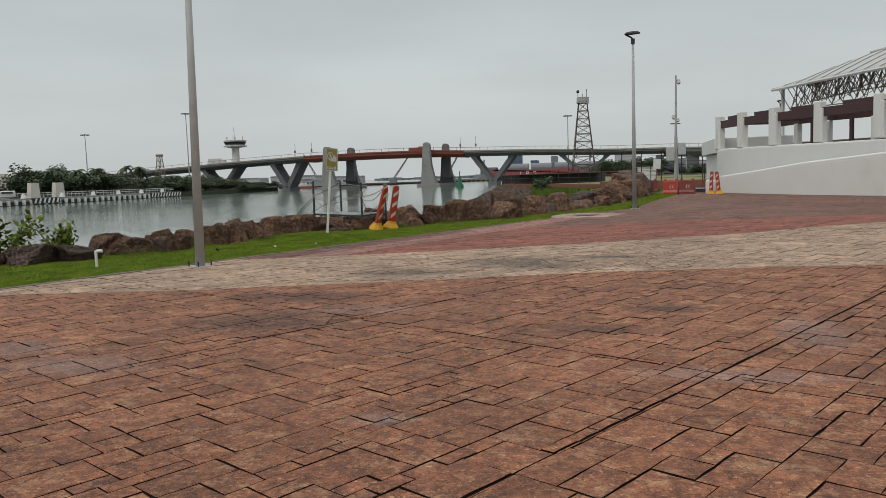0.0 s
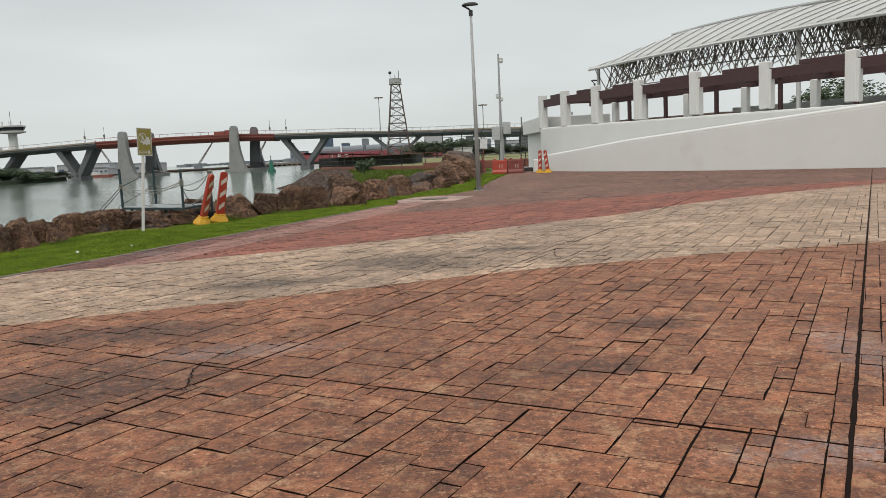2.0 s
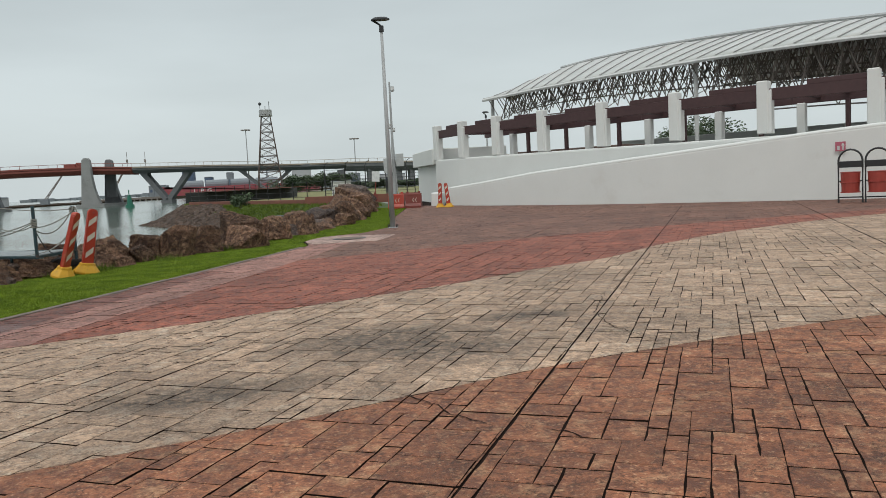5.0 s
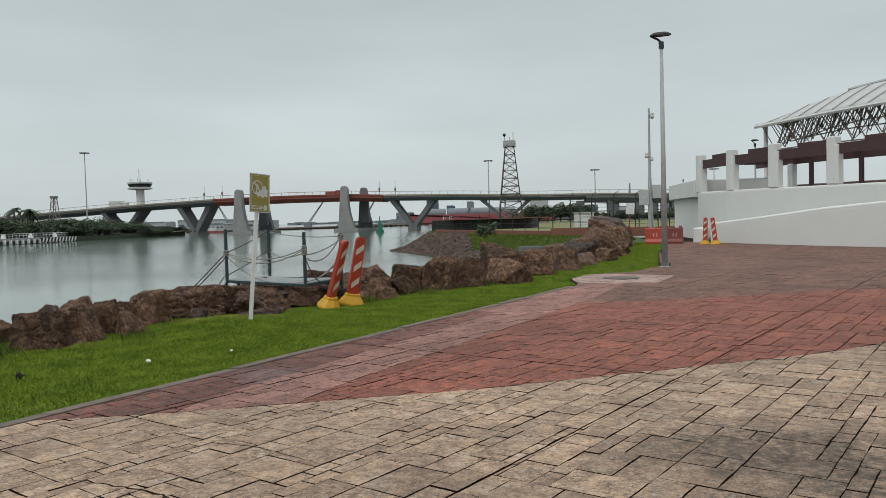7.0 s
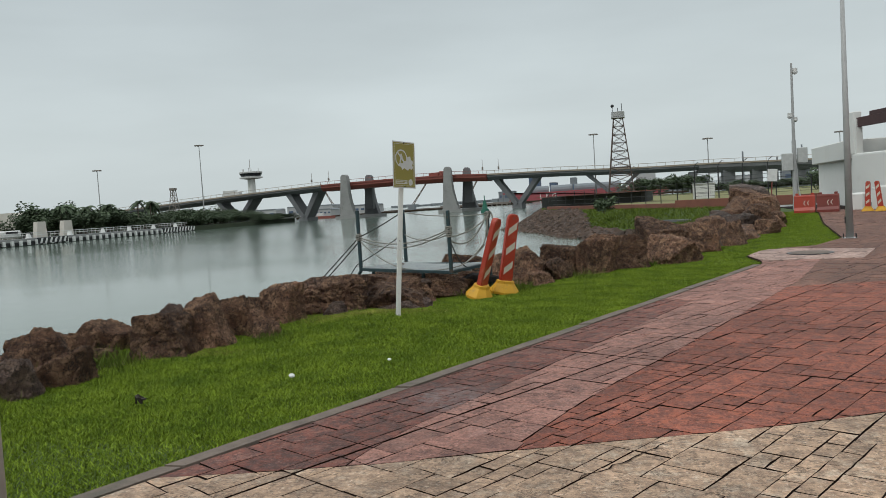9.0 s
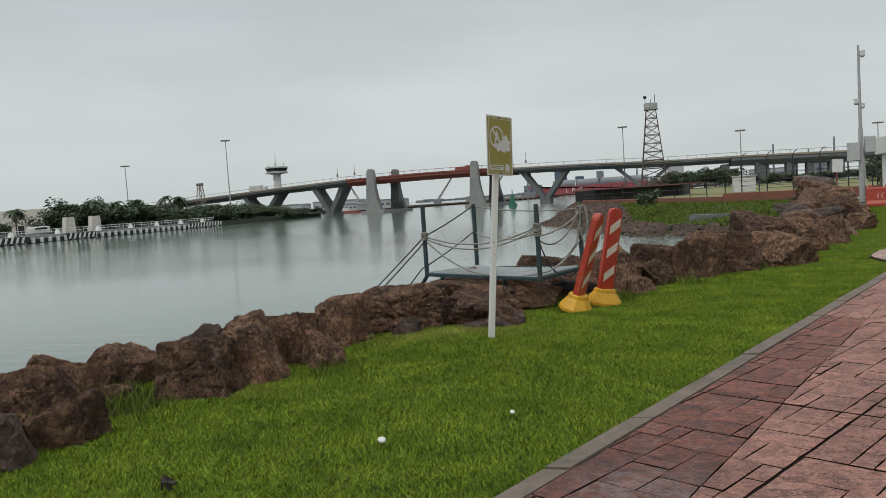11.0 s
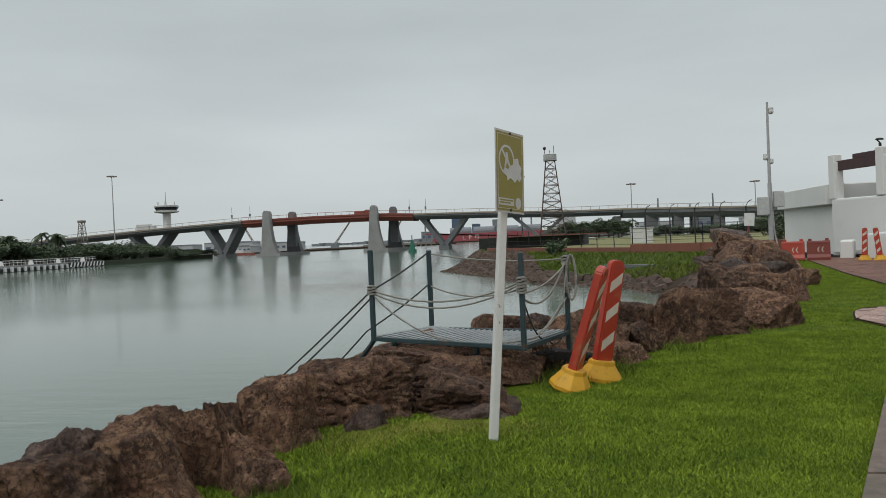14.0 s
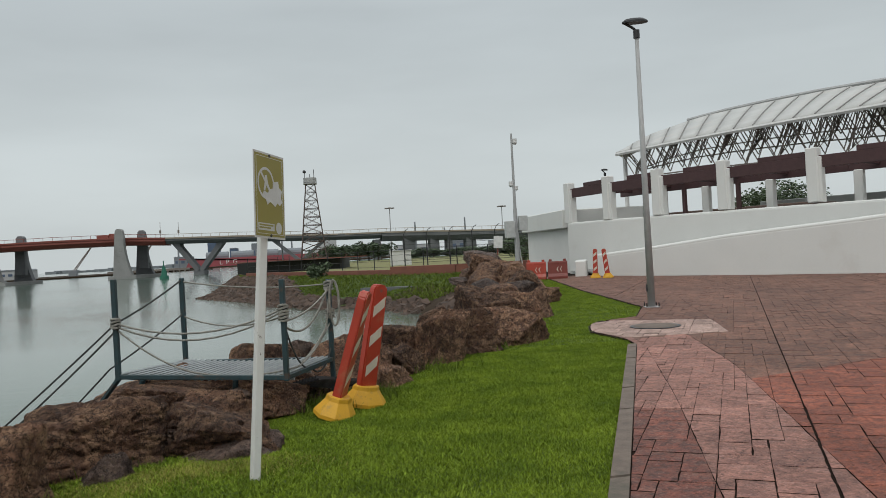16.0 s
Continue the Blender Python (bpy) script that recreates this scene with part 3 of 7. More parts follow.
for i in range(len(COLS) - 1):
    a, b = Vector(centre_cols[i]), Vector(centre_cols[i + 1])
    p, q = Vector(inner_cols[i]), Vector(inner_cols[i + 1])
    d = (b - a).normalized()
    yaw = math.atan2(d.y, d.x)
    rot = Euler((0, 0, yaw)).to_matrix()
    length = (b - a).length
    bm = bmesh.new()
    mid = (a + b) / 2
    box(bm, (mid.x, mid.y, 3.94), (length - 0.44, 0.16, 0.44), rot, 0.01)
    step = a.lerp(b, 0.68)
    box(bm, (step.x, step.y, 4.255), ((length - 0.44) * 0.6, 0.157, 0.19), rot, 0.01)
    part("outer_beam", bm, mat_brown, pergola)
    bm = bmesh.new()
    m2 = (p + q) / 2
    box(bm, (m2.x, m2.y, 3.9), ((q - p).length, 0.16, 0.42), rot, 0.01)
    part("inner_beam", bm, mat_brown, pergola)
    for f in (0.30, 0.62):
        e0, e1 = a.lerp(b, f).lerp(p.lerp(q, f), 0.06), p.lerp(q, f)
        dd = e1 - e0
        bm = bmesh.new()
        c = (e0 + e1) / 2
        box(bm, (c.x, c.y, 4.0 + 0.1 * (f > 0.5)), (dd.length, 0.18, 0.3), Euler((0, 0, math.atan2(dd.y, dd.x))).to_matrix(), 0.01)
        part("cross_beam", bm, mat_brown, pergola)
    if i:
        c = p.lerp(q, 0.1)
        column(c.x, c.y, 1.6, 3.72, 0.34, yaw, 0, pergola)
        c = p.lerp(q, 0.62)
        bm = bmesh.new()
        box(bm, (c.x, c.y, 2.66), (0.17, 0.17, 2.12), rot, 0.01)
        part("inner_post", bm, mat_brown, pergola, "dark brown timber post")
# upper terrace floor behind the wall
bm = bmesh.new()
terr_a, terr_b = offset([(x, y) for x, y in COLS], 0.35), offset([(x, y) for x, y in COLS], 15)
va, vb = [bm.verts.new((x, y, 1.6)) for x, y in terr_a], [bm.verts.new((x, y, 1.6)) for x, y in terr_b]
for i in range(len(va) - 1):
    bm.faces.new((va[i], va[i + 1], vb[i + 1], vb[i]))
terrace = part("floor_terrace", bm, mat_concrete)
tagged(terrace, "raised concrete terrace behind the colonnade", "terrace", kind="structure")

# white block at the end of the wall
annex = group_of("annex_building", "low white block with an overhanging flat roof band", "building")
bm = bmesh.new()
box(bm, (8.45, 54.0, 1.05), (4.1, 7.6, 2.5), None, 0.03)
part("wall", bm, mat_white, annex)
bm = bmesh.new()
box(bm, (8.35, 54.05, 2.72), (4.5, 7.9, 0.94), None, 0.04)
part("roof_band", bm, mat_white, annex)

# big vaulted roof
ROOF_A, ROOF_D, ROOF_N = Vector((9.6, 51.3)), Vector((0.60, -0.80)), Vector((0.80, 0.60))
FRONT = [(0, 6.03), (3, 6.18), (5.2, 6.28), (9, 6.4), (14, 6.5), (17, 6.52), (20, 6.48), (30, 6.1), (55, 4.9)]
BACK = [(-6, 6.9), (-5.4, 7.15), (-3.2, 7.95), (-2.4, 8.12), (0, 8.52), (1, 8.63), (4.3, 8.79), (8, 8.88), (12, 8.82), (15.3, 8.75), (18, 8.6), (30, 7.9), (55, 6.3)]
roof = group_of("vaulted_roof", "large pale metal vaulted roof on an open steel truss", "roof")


def roof_point(s, f, lift=0.0):
    """A point of the roof: s along the eave, f from the front edge (0) to the ridge (1) and beyond."""
    g = min(f, 1.0)
    back_s = s - 5.4 * max(0.0, 1 - s / 12)
    z = at_line(FRONT, s) * (1 - g) + at_line(BACK, back_s) * g + 0.07 * math.sin(math.pi * g) * min(1, max(s, 0) / 6) - max(0, f - 1) * 2.0
    q = s + (back_s - s) * g
    p = ROOF_A + ROOF_D * q + ROOF_N * (9.0 * f)
    return Vector((p.x, p.y, z + lift))


mat_seam = material("dull_roof_seam", (0.3, 0.29, 0.275), rough=0.6, bump=0.05)


def roof_sheet(s0, s1):
    bm = bmesh.new()
    rows = []
    for f in (np.linspace(0, 2.0, 14) if s0 > 9 else np.linspace(0, 1.12, 9)):
        rows.append([bm.verts.new(roof_point(s, f)) for s in np.linspace(s0, s1, 3)])
    for a, b in zip(rows, rows[1:]):
        for k in range(2):
            bm.faces.new((a[k], a[k + 1], b[k + 1], b[k]))
    got = bmesh.ops.extrude_face_region(bm, geom=bm.faces[:])
    bmesh.ops.translate(bm, verts=[v for v in got["geom"] if isinstance(v, bmesh.types.BMVert)], vec=(0, 0, 0.08))
    bmesh.ops.recalc_face_normals(bm, faces=bm.faces[:])
    return bm


s_edges = list(np.arange(0, 56, 0.9))
for s0, s1 in zip(s_edges, s_edges[1:]):
    part("roof_sheet", roof_sheet(s0, s1 - 0.02), mat_roof, roof, "", True)
    bm = bmesh.new()
    chain(bm, [roof_point(s1 - 0.01, f, 0.1) for f in np.linspace(0, 1.05, 8)], 0.026, 4)
    part("seam", bm, mat_seam, roof)
bm = bmesh.new()
chain(bm, [roof_point(s, 1.0, 0.12) for s in np.linspace(3.5, 54, 30)], 0.11, 6)
part("ridge_cap", bm, mat_galv, roof)
bm = bmesh.new()
chain(bm, [roof_point(s, 0.0, -0.04) for s in np.linspace(0, 54, 36)], 0.1, 6)
part("eave_edge", bm, mat_metal_white, roof)


def truss_depth(s):
    return 1.35 + 0.85 * min(1, s / 16)


for f in (0.04, 0.1, 0.18, 0.27, 0.36, 0.45, 0.55, 0.65, 0.8, 1.0):
    bm = bmesh.new()
    shift = (f * 7.3) % 1.4
    top = [roof_point(s, f, -0.12) for s in np.arange(0.1 + shift, 54, 1.4)]
    low = [roof_point(s, f + 0.06, -0.12 - truss_depth(s)) for s in np.arange(0.8 + shift, 54, 1.4)]
    chain(bm, top, 0.04, 5)
    if f in (0.04, 0.45, 1.0):
        chain(bm, low, 0.035, 5)
    for i in range(len(low)):
        tube(bm, top[i], low[i], 0.026, seg=5)
        if i + 1 < len(top):
            tube(bm, low[i], top[i + 1], 0.026, seg=5)
    part("truss", bm, mat_truss, roof)
for f in (1.25, 1.5, 1.75, 1.95):
    bm = bmesh.new()
    top = [roof_point(s, f, -0.12) for s in np.arange(9.6, 54, 2.1)]
    low = [roof_point(s, f + 0.04, -1.9) for s in np.arange(10.6, 54, 2.1)]
    chain(bm, top, 0.05, 4)
    chain(bm, low, 0.05, 4)
    for i in range(len(low)):
        tube(bm, top[i], low[i], 0.034, seg=4)
        if i + 1 < len(top):
            tube(bm, low[i], top[i + 1], 0.034, seg=4)
    part("truss", bm, mat_truss, roof)
bm = bmesh.new()
for s in np.arange(1.0, 54, 1.4):
    for f0, f1 in ((0.04, 0.2), (0.2, 0.4), (0.4, 0.6), (0.6, 0.8), (0.8, 1.0)):
        tube(bm, roof_point(s, f0 + 0.06, -0.12 - truss_depth(s)), roof_point(s + 0.7, f1, -0.15), 0.03, seg=5)
        tube(bm, roof_point(s + 0.7, f0, -0.15), roof_point(s, f1 + 0.06, -0.12 - truss_depth(s)), 0.03, seg=5)
        tube(bm, roof_point(s, f0 + 0.06, -0.12 - truss_depth(s)), roof_point(s, f1 + 0.06, -0.12 - truss_depth(s)), 0.022, seg=5)
part("cross_bracing", bm, mat_truss, roof)
for s in (0.5, 13.0, 26.0, 39.0):
    bm = bmesh.new()
    p = roof_point(s, 0.1)
    tube(bm, (p.x, p.y, 1.5), (p.x, p.y, p.z - 0.1), 0.11, seg=10)
    part("roof_post", bm, mat_metal_white, roof)
# stage block under the roof, behind the terrace
bm = bmesh.new()
c = ROOF_A + ROOF_D * 18 + ROOF_N * 14
box(bm, (c.x, c.y, 2.15), (30, 6, 2.4), Euler((0, 0, math.atan2(ROOF_D.y, ROOF_D.x))).to_matrix(), 0.03)
stage = part("stage_block", bm, mat_white)
tagged(stage, "low white wall behind the columns under the roof", "wall")
bm = bmesh.new()
c = ROOF_A + ROOF_D * 6.5 + ROOF_N * 0.5
box(bm, (c.x, c.y, 2.1), (7, 3, 1.2), Euler((0, 0, math.atan2(ROOF_D.y, ROOF_D.x))).to_matrix(), 0.03)
kiosk = part("brown_parapet", bm, material("brown_render", (0.2, 0.14, 0.115), rough=0.8))
tagged(kiosk, "low brown rendered block behind the pergola columns", "wall")

# ---- bridge over the harbour mouth ----
bridge = group_of("bascule_bridge", "long concrete bridge with V piers and a red steel lifting span", "bridge")
DECK = [(-230, 4.6), (-190, 6.1), (-160, 7.5), (-134, 8.7), (-104, 9.7), (-80, 10.0), (-60, 9.9), (-49, 9.35), (-27, 8.9), (-9, 8.2), (15, 7.6), (45, 6.2), (80, 5.7), (160, 5.4)]


def bridge_y(x):
    return 242 + max(0, -x - 100) * 0.12 - max(0, x) * 0.55


def deck_run(name, x0, x1, thick, mat, lift=0.0, y0=0.0, width=11.0, parent=bridge, label=""):
    bm = bmesh.new()
    rings = []
    for x in np.linspace(x0, x1, max(3, int((x1 - x0) / 4))):
        z, y = at_line(DECK, x) + lift, bridge_y(x) + y0
        rings.append([bm.verts.new(p) for p in ((x, y, z), (x, y, z - thick * 0.45), (x, y + width * 0.12, z - thick), (x, y + width * 0.88, z - thick), (x, y + width, z - thick * 0.45), (x, y + width, z))])
    for a, b in zip(rings, rings[1:]):
        for k in range(6):
            bm.faces.new((a[k], a[(k + 1) % 6], b[(k + 1) % 6], b[k]))
    bm.faces.new(rings[0])
    bm.faces.new(rings[-1][::-1])
    bmesh.ops.recalc_face_normals(bm, faces=bm.faces[:])
    return part(name, bm, mat, parent, label)


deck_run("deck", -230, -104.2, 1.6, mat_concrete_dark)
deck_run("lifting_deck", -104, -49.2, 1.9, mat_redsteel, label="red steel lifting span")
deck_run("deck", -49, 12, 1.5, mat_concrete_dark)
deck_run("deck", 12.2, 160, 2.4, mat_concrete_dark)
for x0, x1, m in ((-230, -104, mat_deckside), (-104, -49, mat_redsteel), (-49, 160, mat_deckside)):
    deck_run("fascia", x0, x1, 0.45, m, 0.25, -0.25, 0.3)
    bm = bmesh.new()
    chain(bm, [(x, bridge_y(x) - 0.1, at_line(DECK, x) + 1.15) for x in np.linspace(x0, x1, 40)], 0.06, 4)
    for x in np.arange(x0, x1, 2.5):
        tube(bm, (x, bridge_y(x) - 0.1, at_line(DECK, x) + 0.2), (x, bridge_y(x) - 0.1, at_line(DECK, x) + 1.15), 0.05, seg=4)
    part("railing", bm, mat_deckside if m is mat_deckside else mat_redsteel, bridge)


def v_pier(xb, xl, xr, base=WATER - 0.5):
    y = bridge_y(xb) + 2.0
    pier = group_of("v_pier", "", "")
    pier.parent = bridge
    for xt in (xl, xr):
        zt = at_line(DECK, xt) - 1.2
        s = 1 if xt > xb else -1
        out = [(xb - s * 0.7, base + 1.2), (xb + s * 0.8, base + 1.2), (xt + s * 1.5, zt), (xt - s * 0.9, zt), (xt - s * 1.0, zt - 1.0)]
        bm = bmesh.new()
        plate(bm, out, Matrix.Translation((0, y, 0)), 6.5)
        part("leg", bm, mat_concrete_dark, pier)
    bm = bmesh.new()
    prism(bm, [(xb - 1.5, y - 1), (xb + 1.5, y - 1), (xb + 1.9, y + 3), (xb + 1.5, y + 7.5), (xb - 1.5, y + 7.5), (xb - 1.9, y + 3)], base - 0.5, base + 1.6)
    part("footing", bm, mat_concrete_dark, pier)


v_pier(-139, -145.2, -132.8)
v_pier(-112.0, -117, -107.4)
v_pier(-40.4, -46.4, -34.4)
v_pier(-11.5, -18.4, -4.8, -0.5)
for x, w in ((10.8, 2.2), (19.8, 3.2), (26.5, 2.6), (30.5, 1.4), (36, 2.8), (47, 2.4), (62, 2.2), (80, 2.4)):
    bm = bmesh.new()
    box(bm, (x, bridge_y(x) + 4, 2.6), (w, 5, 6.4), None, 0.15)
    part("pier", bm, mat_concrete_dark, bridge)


def tower(x, xr):
    """Two concrete legs of the lifting span on one footing."""
    # The rear leg takes the concrete that has shade in its colour.
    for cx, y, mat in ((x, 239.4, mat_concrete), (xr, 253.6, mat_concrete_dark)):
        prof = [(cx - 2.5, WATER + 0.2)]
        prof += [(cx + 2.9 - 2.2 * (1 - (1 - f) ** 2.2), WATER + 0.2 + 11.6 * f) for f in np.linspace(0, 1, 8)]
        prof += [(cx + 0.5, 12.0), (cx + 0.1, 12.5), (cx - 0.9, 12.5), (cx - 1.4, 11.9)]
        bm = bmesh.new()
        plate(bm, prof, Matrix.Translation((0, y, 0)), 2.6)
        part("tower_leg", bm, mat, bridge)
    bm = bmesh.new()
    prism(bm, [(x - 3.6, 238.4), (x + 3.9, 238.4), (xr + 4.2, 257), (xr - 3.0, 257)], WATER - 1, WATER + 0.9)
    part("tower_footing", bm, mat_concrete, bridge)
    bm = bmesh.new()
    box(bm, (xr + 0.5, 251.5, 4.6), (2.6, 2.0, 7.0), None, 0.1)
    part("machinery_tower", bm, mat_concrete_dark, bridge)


tower(-94.4, -91.3)
tower(-60.5, -57.6)
for x in (-107.5, -101.5, -50.5, -45.5):
    bm = bmesh.new()
    z = at_line(DECK, x)
    tube(bm, (x, 243.5, z), (x, 243.5, z + 4.6), 0.06, seg=5)
    box(bm, (x, 243.3, z + 1.9), (0.5, 0.4, 0.9), None, 0.05)
    part("signal_mast", bm, mat_truss, bridge)
truck = group_of("red_truck", "small red truck standing on the lifting span", "truck")
bm = bmesh.new()
box(bm, (-66.5, 245.5, 10.6), (3.2, 2.2, 1.1), None, 0.1)
part("body", bm, mat_redsteel, truck)
bm = bmesh.new()
box(bm, (-64.2, 245.5, 10.8), (1.2, 2.1, 1.5), None, 0.15)
part("cab", bm, mat_redsteel, truck)
van = group_of("white_van", "white box van parked on the bridge deck", "van")
bm = bmesh.new()
box(bm, (-140.5, 249, 9.6), (4.6, 2.2, 1.9), None, 0.1)
part("cargo_box", bm, mat_metal_white, van)
bm = bmesh.new()
box(bm, (-137.4, 249, 9.3), (1.5, 2.1, 1.4), None, 0.15)
part("cab", bm, mat_metal_white, van)

# ---- rocks of the bank ----
def rock_mesh(seed, cuts=9, sub=3):
    """An angular boulder: a block cut by random planes, cracked and roughened, about one unit across."""
    rng = random.Random(seed)
    bm = bmesh.new()
    bmesh.ops.create_icosphere(bm, subdivisions=sub, radius=1)
    planes = []
    for axis in ((1, 0, 0), (-1, 0, 0), (0, 1, 0), (0, -1, 0), (0, 0, 1), (0, 0, -1)):
        n = (Vector(axis) + Vector((rng.gauss(0, 0.28), rng.gauss(0, 0.28), rng.gauss(0, 0.28)))).normalized()
        planes.append((n, rng.uniform(0.4, 0.52)))
    for _ in range(cuts):
        n = Vector((rng.gauss(0, 1), rng.gauss(0, 1), rng.gauss(0.2, 0.8))).normalized()
        planes.append((n, rng.uniform(0.42, 0.6)))
    off = Vector((rng.uniform(0, 50), rng.uniform(0, 50), rng.uniform(0, 50)))
    for v in bm.verts:
        d = v.co.normalized()
        r = 0.85
        for n, k in planes:
            c = d.dot(n)
            if c > 0.05:
                r = min(r, k / c)
        ridge = 1 - abs(noise.noise(d * 4.2 + off))
        chips = noise.voronoi(d * 2.6 + off)[0]
        r *= 1.04 + 0.03 * noise.noise(d * 1.9 + off) - 0.08 * ridge ** 14 - 0.1 * max(0.0, 0.3 - (chips[1] - chips[0])) + 0.035 * noise.noise(d * 5 + off) + 0.03 * noise.noise(d * 11 + off) + 0.026 * noise.noise(d * 24 + off) - 0.02 * (1 - abs(noise.noise(d * 17 + off))) ** 6
        v.co = d * r
        if d.z < 0:
            v.co.x, v.co.y = v.co.x * (1 - 0.3 * d.z), v.co.y * (1 - 0.3 * d.z)
    low, high = [[f(v.co[k] for v in bm.verts) for k in range(3)] for f in (min, max)]
    for v in bm.verts:
        v.co = Vector([(v.co[k] - (low[k] + high[k]) / 2) / (high[k] - low[k]) for k in range(3)])
    me = mesh_of(bm, "boulder", False)
    me.materials.append(mat_rock if rng.random() < 0.82 else mat_rock_grey)
    return me


ROCKS = [rock_mesh(s, 4 + s % 5) for s in range(14)]
ROCKS_FINE = [rock_mesh(100 + s, 5 + s % 5, 5) for s in range(9)]
rng = random.Random(5)


def boulder(x, y, w, h, depth=None, sink=0.25, me=None, yaw=None, tilt=0.25, z=None, label="angular red-brown boulder on the harbour bank"):
    me = me or rng.choice(ROCKS)
    ob = new("boulder", me)
    base = (float(land_height(x, y)) if z is None else z)
    ob.location = (x, y, base + 1.2 * h * (0.5 - sink))
    ob.rotation_euler = (rng.uniform(-tilt, tilt), rng.uniform(-tilt, tilt), rng.uniform(0, 6.28) if yaw is None else yaw)
    ob.scale = (w * 1.2, (depth or w * rng.uniform(0.85, 1.15)) * 1.2, h * 1.2)
    return tagged(ob, label, "boulder", "riprap boulders")


# front row beside the lawn: x, y, width, height of the top
front_rocks = [(-9.47, 15.6, 0.56, 0.42), (-8.71, 15.17, 0.5, 0.33), (-8.8, 14.7, 0.45, 0.36), (-10.05, 16.41, 0.5, 0.33), (-9.67, 16.52, 0.48, 0.3), (-9.5, 16.75, 0.58, 0.36),
               (-8.65, 16.58, 0.84, 0.45), (-8.85, 17.0, 0.36, 0.47), (-8.34, 16.95, 0.66, 0.54), (-8.3, 17.5, 0.5, 0.5), (-7.92, 17.33, 0.5, 0.32), (-8.3, 18.0, 0.4, 0.43),
               (-8.01, 18.26, 0.6, 0.54), (-7.77, 19.18, 1.0, 0.56), (-7.48, 18.62, 0.4, 0.24), (-6.87, 19.53, 1.15, 0.38), (-6.72, 19.1, 0.85, 0.2), (-6.9, 19.9, 0.7, 0.42), (-9.15, 16.15, 0.32, 0.12), (-8.3, 16.5, 0.34, 0.16),
               (-9.1, 17.3, 0.5, 0.4), (-8.75, 17.9, 0.6, 0.34), (-9.9, 15.95, 0.42, 0.3)]
near_rocks = [(-7.0, 20.7, 0.9, 0.4), (-7.35, 20.95, 1.3, 0.5), (-6.6, 20.95, 1.0, 0.45), (-7.0, 21.6, 1.1, 0.5), (-6.25, 21.35, 0.8, 0.45), (-5.75, 22.3, 1.1, 0.8), (-6.6, 22.5, 1.1, 0.7),
              (-7.9, 21.6, 1.0, 0.5), (-5.01, 22.58, 0.55, 0.5), (-5.1, 23.7, 0.85, 0.78), (-4.35, 23.5, 0.75, 0.98), (-4.62, 24.9, 0.5, 0.5), (-3.9, 24.2, 0.95, 0.88),
              (-3.14, 26.0, 1.15, 1.12), (-1.5, 28.8, 0.8, 0.82), (-2.4, 27.3, 1.1, 0.9), (-3.05, 24.95, 1.1, 0.7), (-3.9, 27.6, 1.0, 0.55), (-5.3, 21.9, 0.55, 0.32), (-6.9, 23.9, 0.65, 0.5),
              (-6.36, 23.8, 0.6, 0.6), (-10.45, 12.7, 1.0, 0.55), (-9.85, 13.35, 1.0, 0.45), (-10.2, 14.6, 0.9, 0.6), (-9.6, 14.5, 0.9, 0.48), (-11.2, 12.2, 0.9, 0.6), (-12.0, 11.0, 1.0, 0.6),
              (-11.6, 9.6, 1.0, 0.5), (-12.6, 8.2, 1.1, 0.6), (-13.4, 6.4, 1.1, 0.6), (-10.6, 15.4, 0.8, 0.5)]
for x, y, w, top in front_rocks:
    sunk = 0.3 if top > 0.35 else 0.62
    boulder(x, y, w * 0.9, (top + 0.05) / (1.2 * (1 - sunk)), me=ROCKS_FINE[int(x * 37 + y * 91) % 9], sink=sunk, z=-0.05, tilt=0.15)
for x, y, w, h in near_rocks:
    boulder(x, y, w * (0.92 if y < 22 else 0.82), h * 0.92, me=ROCKS_FINE[int(x * 37 + y * 91) % 9], sink=0.3, z=-0.05)
near_rocks += front_rocks
# the rest of the bank, rows going down to the water
for row, (d0, d1, step) in enumerate(((0.15, 0.6, 0.7), (0.6, 1.2, 0.65), (1.2, 1.9, 0.75))):
    y = -2.0
    while y < 47:
        bx = float(np.interp(y, [a for a, _ in BANK], [b for _, b in BANK]))
        d = rng.uniform(d0, d1)
        x, yy = bx - d * 0.92, y + d * 0.35 + rng.uniform(-0.25, 0.25)
        far = np.clip((y - 24) / 8, 0, 1)
        size = rng.uniform(0.5, 0.9)
        clear = all(math.hypot(x - a, yy - b) > 0.5 * (w + size) * 0.6 for a, b, w, _ in near_rocks)
        dock_spot = -8.2 < x < -5.7 and 20.3 < yy < 22.2
        if clear and not dock_spot:
            lift = 0.1 * far * (1 - row / 4)
            boulder(x, yy, size, size * rng.uniform(0.5, 0.75) * (0.55 if 13 < y < 21 else 1.0), sink=0.2, z=float(land_height(x, yy)) + lift)
        y += step * rng.uniform(0.8, 1.15)
# heap of larger blocks beside the lawn's end
for x, y, w, h, z in ((-0.9, 33.0, 1.0, 0.6, 0.0), (-0.1, 35.3, 1.1, 0.75, 0.0), (-1.1, 35.6, 1.0, 0.5, 0.0), (0.5, 38.0, 1.1, 0.85, 0.0), (-0.5, 38.3, 1.0, 0.6, 0.0),
                      (0.9, 40.8, 1.2, 1.0, 0.0), (0.1, 41.2, 1.1, 0.8, 0.0), (1.3, 43.6, 1.2, 0.95, 0.0), (0.7, 44.2, 1.3, 1.2, 0.1), (1.3, 46.6, 1.4, 1.4, 0.2),
                      (-1.7, 30.8, 1.0, 0.65, 0.0), (-2.5, 30.0, 1.0, 0.5, 0.0), (-0.1, 44.8, 1.0, 0.35, 0.0), (0.7, 47.6, 1.0, 0.6, 0.0)):
    boulder(x, y, w, h, z=z, sink=0.18, label="large tan boulder in the heap beside the lawn")


